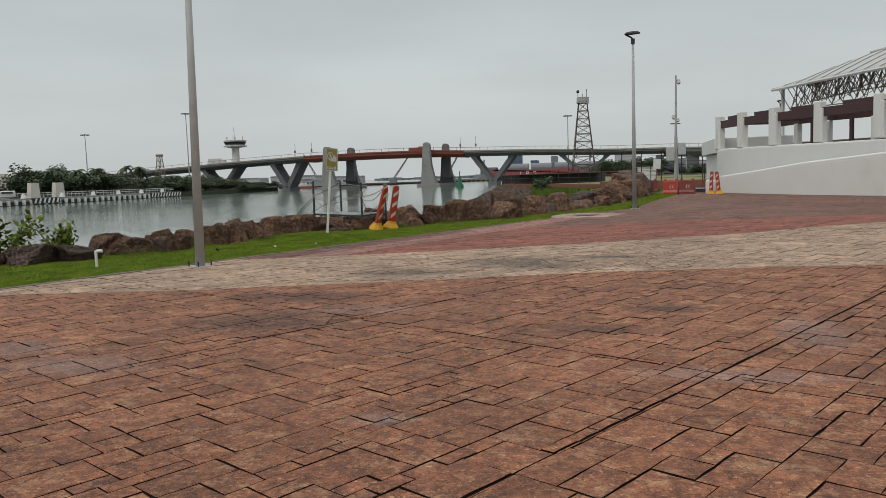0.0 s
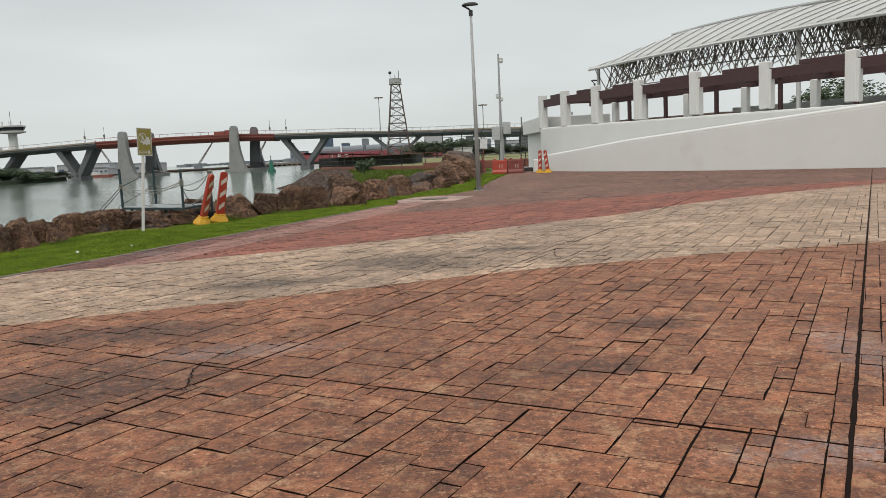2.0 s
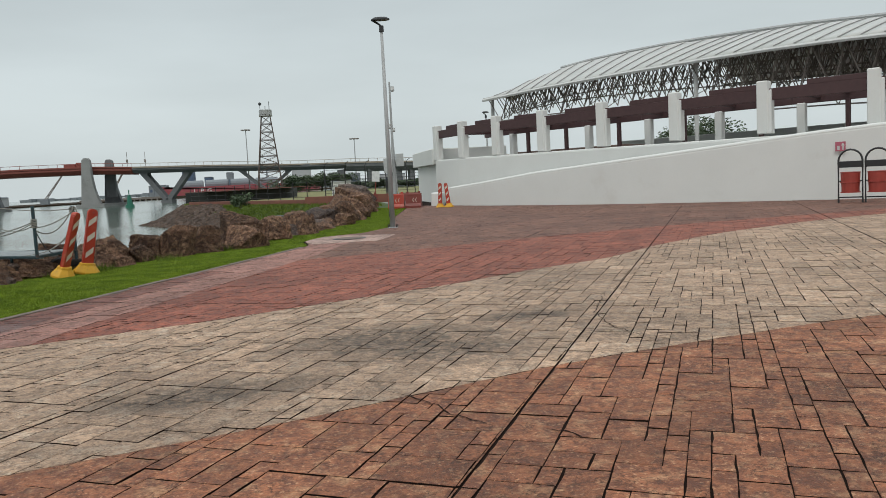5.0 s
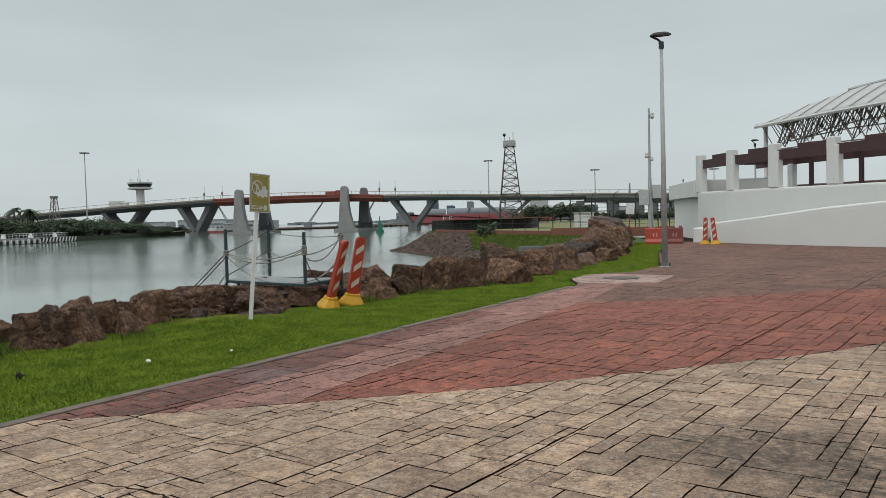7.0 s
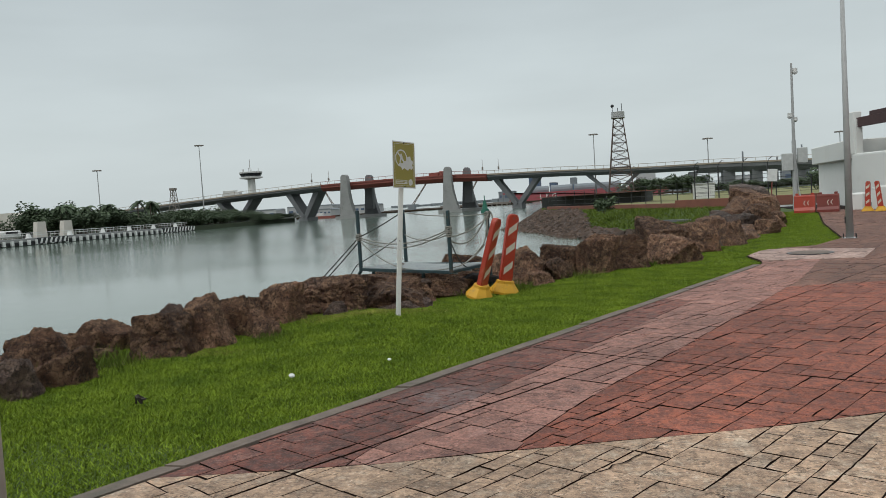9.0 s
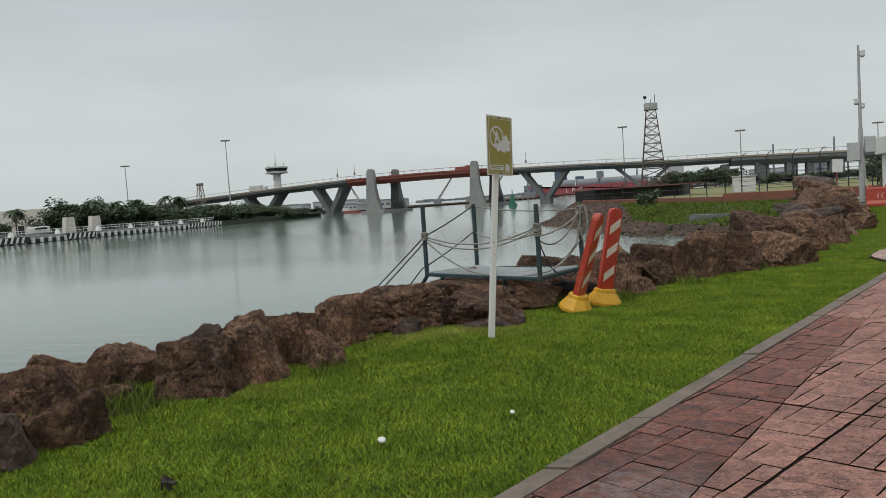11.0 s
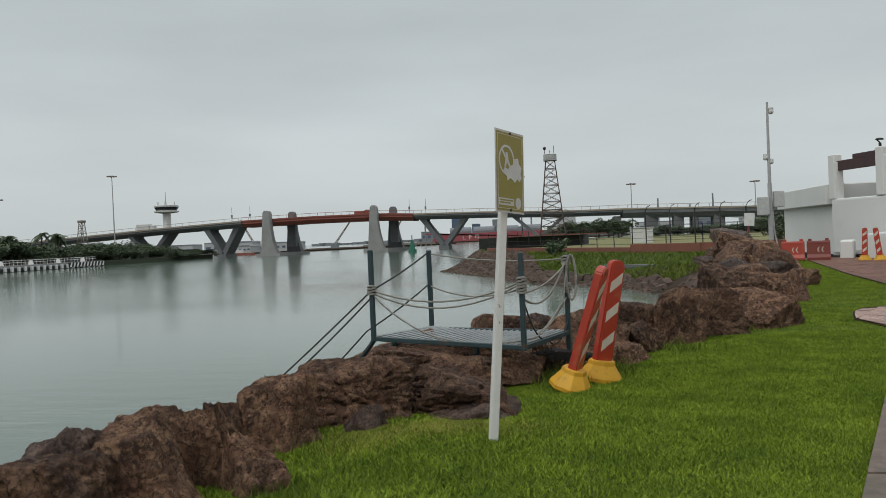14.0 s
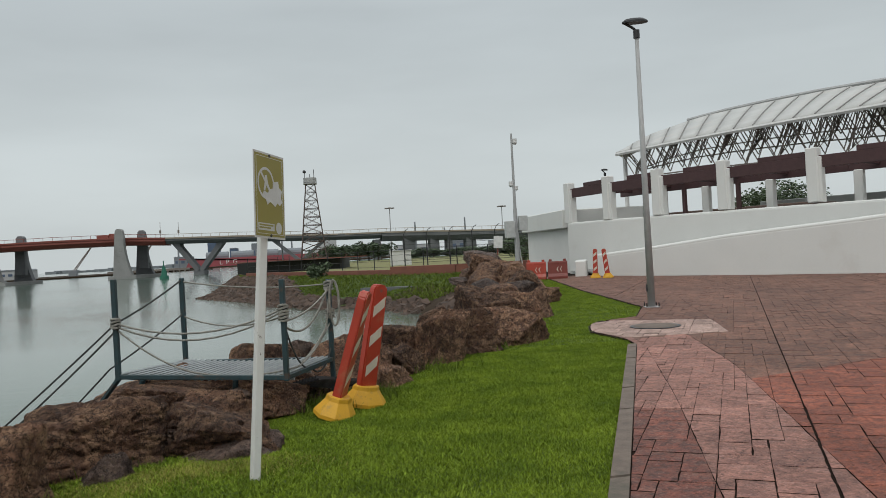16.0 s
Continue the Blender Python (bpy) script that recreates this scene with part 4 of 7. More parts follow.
def rubble(name, count, place, size, label, parent=None):
    """Many small broken stones in one mesh."""
    r2 = random.Random(11)
    verts, faces = [], []
    corners = [(-1, -1, -1), (1, -1, -1), (1, 1, -1), (-1, 1, -1), (-0.7, -0.7, 1), (0.7, -0.7, 1), (0.7, 0.7, 1), (-0.7, 0.7, 1)]
    quads = [(0, 3, 2, 1), (4, 5, 6, 7), (0, 1, 5, 4), (1, 2, 6, 5), (2, 3, 7, 6), (3, 0, 4, 7)]
    for _ in range(count):
        p = place(r2)
        if p is None:
            continue
        s = r2.uniform(*size)
        m = Euler((r2.uniform(-0.6, 0.6), r2.uniform(-0.6, 0.6), r2.uniform(0, 6))).to_matrix()
        k = len(verts)
        for c in corners:
            verts.append(Vector(p) + m @ Vector((c[0] * s * r2.uniform(0.35, 0.6), c[1] * s * r2.uniform(0.3, 0.5), c[2] * s * r2.uniform(0.2, 0.35))))
        faces += [tuple(k + i for i in q) for q in quads]
    ob = raw(name, verts, faces, mat_riprap, parent)
    return tagged(ob, label, "rocks", kind="stuff")


def headland_spot(r2):
    y = r2.uniform(50, 112)
    top = float(np.interp(y, [55, 60.5, 64.5, 89, 97, 130], [2.8, 2.1, -1.6, -13.3, -14.5, -12]))
    x = top - r2.uniform(0.2, 9.5)
    z = float(land_height(x, y))
    if z < WATER - 0.3 or (x > -6.5 - (y - 60) * 0.12 and z > -1.15 and y < 80):
        return None
    return (x, y, z + 0.02)


rubble("riprap_stones", 7500, headland_spot, (0.36, 0.75), "slope of broken brown riprap stones on the far headland")


def bank_chips(r2):
    y = r2.uniform(-6, 44)
    x = float(np.interp(y, [a for a, _ in BANK], [b for _, b in BANK])) - r2.uniform(0.3, 2.4)
    return (x, y, float(land_height(x, y)) + 0.02)


def lower_bank(r2):
    y = r2.uniform(-14, 47)
    d = r2.uniform(1.9, 3.6)
    x = float(np.interp(y, [a for a, _ in BANK], [b for _, b in BANK])) - d * 0.92
    return (x, y + d * 0.35, float(land_height(x, y + d * 0.35)) + 0.15)


rubble("lower_riprap", 420, lower_bank, (0.7, 1.1), "brown stones at the water line of the bank")
rubble("rubble", 1500, bank_chips, (0.05, 0.17), "small broken stones between the boulders of the bank")


# ---- grass and weeds ----
def blades(name, pts, height, width, mat, label, lean=0.5, seed=3):
    """Single bent blades of grass, one mesh."""
    g = np.random.default_rng(seed)
    n = len(pts)
    a, h = g.uniform(0, 2 * math.pi, n), height[0] + (height[1] - height[0]) * g.random(n) ** 1.5
    w = width * g.uniform(0.6, 1.3, n)
    lx, ly = g.normal(0, lean, n) * h, g.normal(0, lean, n) * h
    dx, dy = np.cos(a) * w, np.sin(a) * w
    p = np.asarray(pts)
    v = np.empty((n, 3, 3))
    v[:, 0] = p + np.stack([dx, dy, np.zeros(n)], 1)
    v[:, 1] = p - np.stack([dx, dy, np.zeros(n)], 1)
    v[:, 2] = p + np.stack([lx, ly, h], 1)
    me = bpy.data.meshes.new(name)
    me.vertices.add(3 * n)
    me.vertices.foreach_set("co", v.ravel())
    me.loops.add(3 * n)
    me.loops.foreach_set("vertex_index", np.arange(3 * n))
    me.polygons.add(n)
    me.polygons.foreach_set("loop_start", np.arange(0, 3 * n, 3))
    me.polygons.foreach_set("loop_total", np.full(n, 3))
    me.update()
    me.validate()
    ob = new(name, me)
    me.materials.append(mat)
    return tagged(ob, label, "grass", kind="stuff")


PAVE_EDGE = [(-60, kerb_x(-60)), (23.45, kerb_x(23.45)), (24.1, -1.47), (25.3, -1.58), (26.3, -1.25), (26.85, -0.85), (26.95, -0.1), (28.9, 0.88), (29.2, 1.02), (36, 2.05), (45, 3.75), (52, 3.9)]


def lawn_points(count, y0, y1, seed, power=1.0):
    g = np.random.default_rng(seed)
    y = y0 + (y1 - y0) * g.random(count) ** power
    lo = np.interp(y, [a for a, _ in BANK], [b for _, b in BANK]) - 0.15 + g.normal(0, 0.12, count)
    hi = np.interp(y, [a for a, _ in PAVE_EDGE], [b for _, b in PAVE_EDGE]) - 0.115 + 0.02 * np.sin(y * 7.0) * np.sin(y * 2.3)
    hi = np.where(y > 23.5, hi + 0.09, hi)
    x = lo + (hi - lo) * g.random(count)
    bare = ((x + 9.0) / 0.42) ** 2 + ((y - 16.05) / 0.42) ** 2 + g.normal(0, 0.45, count) < 0.9
    x, y = x[~bare], y[~bare]
    return np.stack([x, y, lawn_rise(x, y) - 0.03], 1)


lawn = blades("lawn_grass", np.concatenate([lawn_points(700000, 13.5, 24, 1), lawn_points(260000, 6, 13.5, 2), lawn_points(210000, 24, 48, 4), lawn_points(90000, -8, 6, 6)]),
              (0.012, 0.035), 0.0044, mat_blade, "bright green mown lawn of broad-bladed grass", 0.75)


def slope_points(count):
    g = np.random.default_rng(9)
    y = g.uniform(52, 100, count)
    top = np.interp(y, [55, 60.5, 64.5, 89, 97], [2.8, 2.1, -1.6, -13.3, -14.5])
    x = top - g.uniform(-0.5, 6.5, count) * np.clip(1.25 - (y - 55) / 40, 0.12, 1)
    z = land_height(x, y)
    keep = z > -1.3
    return np.stack([x, y, z], 1)[keep]


blades("slope_grass", slope_points(40000), (0.08, 0.22), 0.03, mat_weed, "rough green grass on the headland slope", 0.6)
g = np.random.default_rng(21)
tufts = []
for x, y, n, s in ((-7.6, 17.1, 420, 0.16), (-6.05, 20.75, 700, 0.2), (-8.9, 16.0, 420, 0.3), (-7.45, 18.9, 300, 0.25), (-8.35, 17.05, 200, 0.12), (-4.6, 22.7, 220, 0.2), (-7.0, 20.35, 160, 0.12),
                   (-3.6, 24.4, 260, 0.25), (0.4, 36.5, 400, 0.4), (0.9, 40, 300, 0.3), (-9.3, 15.0, 300, 0.25), (-9.0, 14.0, 300, 0.3), (-9.0, 16.05, 500, 0.22), (-7.65, 18.0, 260, 0.14), (-5.55, 21.2, 500, 0.16)):
    tufts.append(np.stack([g.normal(x, s, n), g.normal(y, s, n), np.full(n, -0.02)], 1))
dry = [np.stack([x + g.normal(0, sx, n), y + g.normal(0, sy, n)], 1) for x, y, sx, sy, n in ((-6.85, 18.5, 0.4, 0.16, 5000), (-7.4, 18.2, 0.22, 0.2, 2200), (-8.2, 16.4, 0.3, 0.12, 1500))]
dry = np.concatenate(dry)
blades("dry_grass", np.column_stack([dry, lawn_rise(dry[:, 0], dry[:, 1]) - 0.028]), (0.014, 0.036), 0.0045, mat_straw, "worn yellowish grass between the lawn and the boulders", 0.8, 12)
blades("weeds", np.concatenate(tufts), (0.05, 0.17), 0.006, mat_weed, "tufts of long grass and weeds among the boulders", 0.45)


def shrub(x, y, z, r, h, count, label, mat=mat_weed, seed=1, leaf=0.09):
    """A leafy shrub: thin stems and many single leaves."""
    r2 = random.Random(seed)
    thing = group_of("shrub", label, "shrub", pose(x, y, z), "shrubs")
    bm = bmesh.new()
    tips = []
    for _ in range(9):
        a, q = r2.uniform(0, 6.28), r2.uniform(0.2, 1)
        tip = Vector((r * q * math.cos(a), r * q * math.sin(a), h * r2.uniform(0.55, 1)))
        chain(bm, [(0, 0, 0), tip * 0.5 + Vector((0, 0, 0.1 * h)), tip], 0.012, 4)
        tips.append(tip)
    part("stems", bm, mat_bark, thing)
    verts, faces = [], []
    for _ in range(count):
        t = r2.choice(tips)
        c = t * r2.uniform(0.4, 1.05) + Vector((r2.gauss(0, 0.16 * r), r2.gauss(0, 0.16 * r), r2.gauss(0.03, 0.1 * h)))
        m = Euler((r2.uniform(-1, 1), r2.uniform(-1, 1), r2.uniform(0, 6.28))).to_matrix()
        s = leaf * r2.uniform(0.6, 1.2)
        k = len(verts)
        verts += [c + m @ Vector(p) * s for p in ((-1, 0, 0), (0, -0.45, 0.1), (1, 0, 0), (0, 0.45, 0.1))]
        faces.append((k, k + 1, k + 2, k + 3))
    raw("leaves", verts, faces, mat, thing)
    return thing


shrub(-11.3, 12.9, -0.1, 0.7, 0.95, 420, "leafy green shrub growing between bank boulders", seed=2)
shrub(-12.6, 13.0, -0.3, 0.8, 1.2, 420, "leafy green shrub growing between bank boulders", seed=3)
shrub(-10.7, 13.8, -0.15, 0.5, 0.8, 300, "leafy green shrub growing between bank boulders", seed=4)
shrub(-6.2, 66.5, -0.1, 1.0, 1.1, 500, "round green shrub before the low brick wall", mat_leaf, 5, 0.16)

# ---- kerb and loose litter ----
for i, y0 in enumerate(np.arange(2.0, 23.3, 0.92)):
    y1 = min(y0 + 0.9, 23.45)
    bm = bmesh.new()
    prism(bm, [(kerb_x(y0) - 0.125, y0), (kerb_x(y0) + 0.005, y0), (kerb_x(y1) + 0.005, y1), (kerb_x(y1) - 0.125, y1)], -0.15, 0.006 + 0.004 * math.sin(i * 2.3))
    ob = part("kerb", bm, mat_kerb)
    tagged(ob, "weathered concrete kerb block along the lawn", "kerb", kind="structure")
mat_litter = material("white_litter", (0.75, 0.75, 0.73), rough=0.6)
for x, y, z, r in ((-6.47, 15.18, 0.0, 0.026), (-5.8, 15.8, 0.0, 0.018)):
    bm = bmesh.new()
    bmesh.ops.create_icosphere(bm, subdivisions=2, radius=r)
    for v in bm.verts:
        v.co *= 1 + 0.35 * noise.noise(v.co * 40)
        v.co.z = v.co.z * 0.7 + 0.03
    ob = part("litter", bm, mat_litter)
    ob.location = (x, y, z)
    tagged(ob, "crumpled scrap of white paper on the lawn", "litter", "litter")
bm = bmesh.new()
for k in range(7):
    box(bm, (0.03 * math.cos(k * 2.1), 0.04 * math.sin(k * 1.7), 0.025), (0.06, 0.035, 0.012), Euler((k, k * 0.7, k * 1.3)).to_matrix())
ob = part("dead_leaf", bm, material("dead_leaf", (0.03, 0.022, 0.016), rough=0.9))
ob.location = (-7.37, 14.35, 0.02)
tagged(ob, "dark curled dead leaf on the lawn", "leaf")
tap = group_of("garden_tap", "white plastic standpipe with an elbow in the lawn", "tap", pose(-8.42, 12.0, 0))
bm = bmesh.new()
tube(bm, (0, 0, -0.03), (0, 0, 0.22), 0.025, seg=10)
part("pipe", bm, mat_litter, tap)
bm = bmesh.new()
chain(bm, [(0, 0, 0.2), (0.0, 0, 0.25), (0.04, 0.01, 0.265), (0.12, 0.02, 0.26)], 0.03, 8)
part("elbow", bm, mat_litter, tap)

# ---- street furniture ----
def street_lamp(x, y, height, label, yaw=0.0, lean=0.0):
    lamp = group_of("street_lamp", label, "street lamp", pose(x, y, 0, 0, lean) @ pose(0, 0, 0, rz=yaw), "street lamps")
    bm = bmesh.new()
    tube(bm, (0, 0, 0), (0, 0, height - 0.35), 0.083, 0.043, 16)
    part("pole", bm, mat_galv, lamp, smooth=True)
    bm = bmesh.new()
    box(bm, (0, 0, 0.006), (0.3, 0.3, 0.016), None, 0.004)
    part("base_plate", bm, mat_galv, lamp)
    for a, b in ((1, 1), (1, -1), (-1, 1), (-1, -1)):
        bm = bmesh.new()
        tube(bm, (0.13 * a, 0.13 * b, 0.0), (0.13 * a, 0.13 * b, 0.1), 0.014, seg=6)
        part("bolt", bm, mat_black, lamp)
    bm = bmesh.new()
    box(bm, (-0.085, 0, 0.42), (0.03, 0.06, 0.16), None, 0.006)
    part("hatch", bm, mat_black, lamp)
    bm = bmesh.new()
    tube(bm, (0, 0, height - 0.4), (0, 0, height - 0.22), 0.07, seg=12)
    chain(bm, [(0, 0, height - 0.24), (-0.08, 0, height - 0.16), (-0.26, 0, height - 0.05)], 0.03, 8)
    part("bracket", bm, mat_black, lamp)
    bm = bmesh.new()
    rings = []
    for z, f in ((0.0, 0.55), (0.0, 1.0), (0.035, 1.0), (0.085, 0.72), (0.1, 0.25)):
        rings.append([bm.verts.new((-0.02 + 0.28 * f * math.cos(t), 0.14 * f * math.sin(t), height - 0.06 + z)) for t in np.linspace(0, 2 * math.pi, 24, endpoint=False)])
    for a, b in zip(rings, rings[1:]):
        for k in range(24):
            bm.faces.new((a[k], a[(k + 1) % 24], b[(k + 1) % 24], b[k]))
    bm.faces.new(rings[0][::-1])
    bm.faces.new(rings[-1])
    part("lamp_head", bm, mat_black, lamp, "flat oval dark lamp head")
    return lamp


street_lamp(1.12, 28.9, 6.27, "tall tapered grey steel lamp beside the lawn end", -12)
lamp2 = street_lamp(-6.24, 11.8, 6.4, "tall tapered grey steel lamp at the kerb", -24, 1.1)

street_lamp(11.09, 56.84, 5.78, "dark oval-headed lamp behind the pergola columns", 30)

cctv = group_of("camera_pole", "tall grey steel pole with cabinets and security cameras", "camera pole", pose(3.9, 50.9, 0, 0, 0.2, 0))
bm = bmesh.new()
tube(bm, (0, 0, -0.1), (0, 0, 3.4), 0.13, 0.1, 12)
tube(bm, (0, 0, 3.4), (0, 0, 7.2), 0.08, 0.05, 12)
part("pole", bm, mat_galv, cctv)
mat_cab = material("pale_grey_cabinet", (0.5, 0.51, 0.5), rough=0.5, bump=0.03)
for x, z, w, h in ((-0.33, 2.35, 0.5, 0.85), (0.36, 2.65, 0.45, 0.75)):
    bm = bmesh.new()
    box(bm, (x, -0.05, z), (w, 0.3, h), None, 0.02)
    part("cabinet", bm, mat_cab, cctv)
for x, z, r in ((0.16, 6.75, 0.13), (-0.14, 4.6, 0.12), (0.12, 4.4, 0.1)):
    bm = bmesh.new()
    bmesh.ops.create_uvsphere(bm, u_segments=12, v_segments=8, radius=r, matrix=Matrix.Translation((x, 0, z)))
    tube(bm, (x, 0, z), (x, 0, z + r * 1.4), r * 0.9, seg=10)
    tube(bm, (0, 0, z + r), (x, 0, z + r), 0.03, seg=6)
    part("dome_camera", bm, mat_metal_white, cctv)
bm = bmesh.new()
chain(bm, [(0.1, 0, 2.2), (0.14, -0.1, 1.0), (0.25, -0.3, 0.2), (0.6, -0.6, 0.05)], 0.03, 6)
part("cable_duct", bm, mat_galv, cctv)
small = group_of("small_sign", "small white sign on a leaning red post", "sign", pose(2.6, 50.0, 0, 0, 4, 0))
bm = bmesh.new()
tube(bm, (0, 0, -0.1), (0, 0, 1.5), 0.03, seg=8)
part("post", bm, mat_redsteel, small)
bm = bmesh.new()
box(bm, (0, -0.05, 1.75), (0.45, 0.03, 0.6), None, 0.006)
part("panel", bm, mat_litter, small)

# prohibition sign on its white post
mat_post = material("chipped_white_paint", (0.66, 0.655, 0.63), (0.58, 0.57, 0.55), rough=0.55, scale=3, fine=40, bump=0.2,
                    spots=(0.13, 0.1, 0.085), spot_scale=7.5, spot_edge=(0.63, 0.65))
mat_olive = material("olive_sign_face", (0.27, 0.235, 0.045), (0.245, 0.21, 0.04), rough=0.45, bump=0.0, scale=2)
mat_signwhite = material("white_sign_print", (0.6, 0.6, 0.58), rough=0.5, bump=0)
sign = group_of("warning_sign", "olive rock-climbing prohibition sign on a chipped white post in the lawn", "sign")
bm = bmesh.new()
axis = Vector((-6.288, 18.198, 2.1)) - Vector((-6.455, 18.11, 0.03))
rot = axis.to_track_quat("Z", "Y").to_matrix()
box(bm, Vector((-6.455, 18.11, 0.03)) + axis / 2, (0.055, 0.055, axis.length), rot, 0.006)
part("post", bm, mat_post, sign)
right = Vector((0.172, 0.346, -0.022)).normalized()
face_n = Vector((0.895, -0.445, 0.0)).normalized()
up = face_n.cross(right) if face_n.cross(right).z > 0 else right.cross(face_n)
lean = Matrix((right, up, face_n)).transposed()
corner = Vector((-6.342, 18.008, 2.192))
SW, SH = 0.385, 0.56


def on_sign(u, v, w=0.0):
    """A place on the sign: u across and v down from its upper left corner, w out of its face."""
    return corner + right * (u * SW) - up * (v * SH) + face_n * w


def sign_panel(name, pts, w0, w1, mat, label=""):
    bm = bmesh.new()
    a = [bm.verts.new(on_sign(u, v, w0)) for u, v in pts]
    b = [bm.verts.new(on_sign(u, v, w1)) for u, v in pts]
    n = len(pts)
    for i in range(n):
        bm.faces.new((a[i], a[(i + 1) % n], b[(i + 1) % n], b[i]))
    bm.faces.new(b)
    bm.faces.new(a[::-1])
    bmesh.ops.recalc_face_normals(bm, faces=bm.faces[:])
    return part(name, bm, mat, sign, label)


def rect(u0, v0, u1, v1):
    return [(u0, v0), (u1, v0), (u1, v1), (u0, v1)]


sign_panel("panel", rect(0, 0, 1, 1), -0.004, 0.0, mat_signwhite, "white-edged sheet")
sign_panel("panel_face", rect(0.035, 0.025, 0.965, 0.975), 0.0005, 0.002, mat_olive, "olive printed face")
for r in (rect(0.07, 0.05, 0.93, 0.056), rect(0.07, 0.944, 0.93, 0.95), rect(0.07, 0.05, 0.08, 0.95), rect(0.92, 0.05, 0.93, 0.95)):
    sign_panel("border_line", r, 0.002, 0.003, mat_signwhite)
cu, cv, cr = 0.37, 0.36, 0.27
ring = [(cu + cr * math.cos(a), cv + cr * 0.69 * math.sin(a)) for a in np.linspace(0, 2 * math.pi, 33)]
ring_in = [(cu + cr * 0.84 * math.cos(a), cv + cr * 0.84 * 0.69 * math.sin(a)) for a in np.linspace(0, 2 * math.pi, 33)]
bm = bmesh.new()
va, vb = [bm.verts.new(on_sign(u, v, 0.0035)) for u, v in ring], [bm.verts.new(on_sign(u, v, 0.0035)) for u, v in ring_in]
for i in range(32):
    bm.faces.new((va[i], va[i + 1], vb[i + 1], vb[i]))
part("ring", bm, mat_signwhite, sign, "white prohibition ring")
sign_panel("slash", [(0.19, 0.24), (0.225, 0.22), (0.56, 0.47), (0.525, 0.49)], 0.002, 0.003, mat_signwhite)
sign_panel("rock_pictogram", [(0.22, 0.52), (0.3, 0.45), (0.42, 0.47), (0.5, 0.42), (0.62, 0.4), (0.62, 0.33), (0.78, 0.31), (0.8, 0.38), (0.9, 0.42), (0.86, 0.5), (0.9, 0.55),
                               (0.82, 0.6), (0.74, 0.57), (0.66, 0.62), (0.5, 0.57), (0.4, 0.61), (0.36, 0.55)], 0.0032, 0.0042, mat_signwhite)
sign_panel("pictogram", [(0.34, 0.27), (0.4, 0.26), (0.44, 0.36), (0.5, 0.42), (0.46, 0.44), (0.38, 0.38), (0.34, 0.45), (0.29, 0.44), (0.33, 0.35)], 0.003, 0.004, mat_signwhite)
sign_panel("caption_plate", rect(0.1, 0.825, 0.62, 0.91), 0.002, 0.003, mat_signwhite)
for v in (0.84, 0.87):
    sign_panel("caption_bar", rect(0.13, v, 0.58 - (v - 0.84) * 3, v + 0.018), 0.003, 0.004, mat_olive)
bm = bmesh.new()
va = [bm.verts.new(on_sign(0.77 + 0.1 * math.cos(a), 0.87 + 0.07 * math.sin(a), 0.003)) for a in np.linspace(0, 2 * math.pi, 20, endpoint=False)]
bm.faces.new(va)
part("seal", bm, mat_signwhite, sign)
for v in (0.03, 0.965):
    bm = bmesh.new()
    tube(bm, on_sign(0.5, v, 0), on_sign(0.5, v, 0.008), 0.009, seg=8)
    part("bolt", bm, mat_black, sign)

# leaning delineator posts
mat_orange = material("worn_orange_plastic", (0.41, 0.042, 0.02), (0.34, 0.036, 0.017), rough=0.42, scale=3, bump=0.03, spots=(0.36, 0.1, 0.05), spot_scale=4)
mat_reflect = material("white_reflective_tape", (0.62, 0.57, 0.48), (0.52, 0.46, 0.38), rough=0.4, scale=8, bump=0.05)
mat_yellow = material("yellow_rubber", (0.62, 0.33, 0.012), (0.5, 0.26, 0.012), rough=0.6, scale=5, bump=0.05, spots=(0.3, 0.19, 0.05), spot_scale=7)


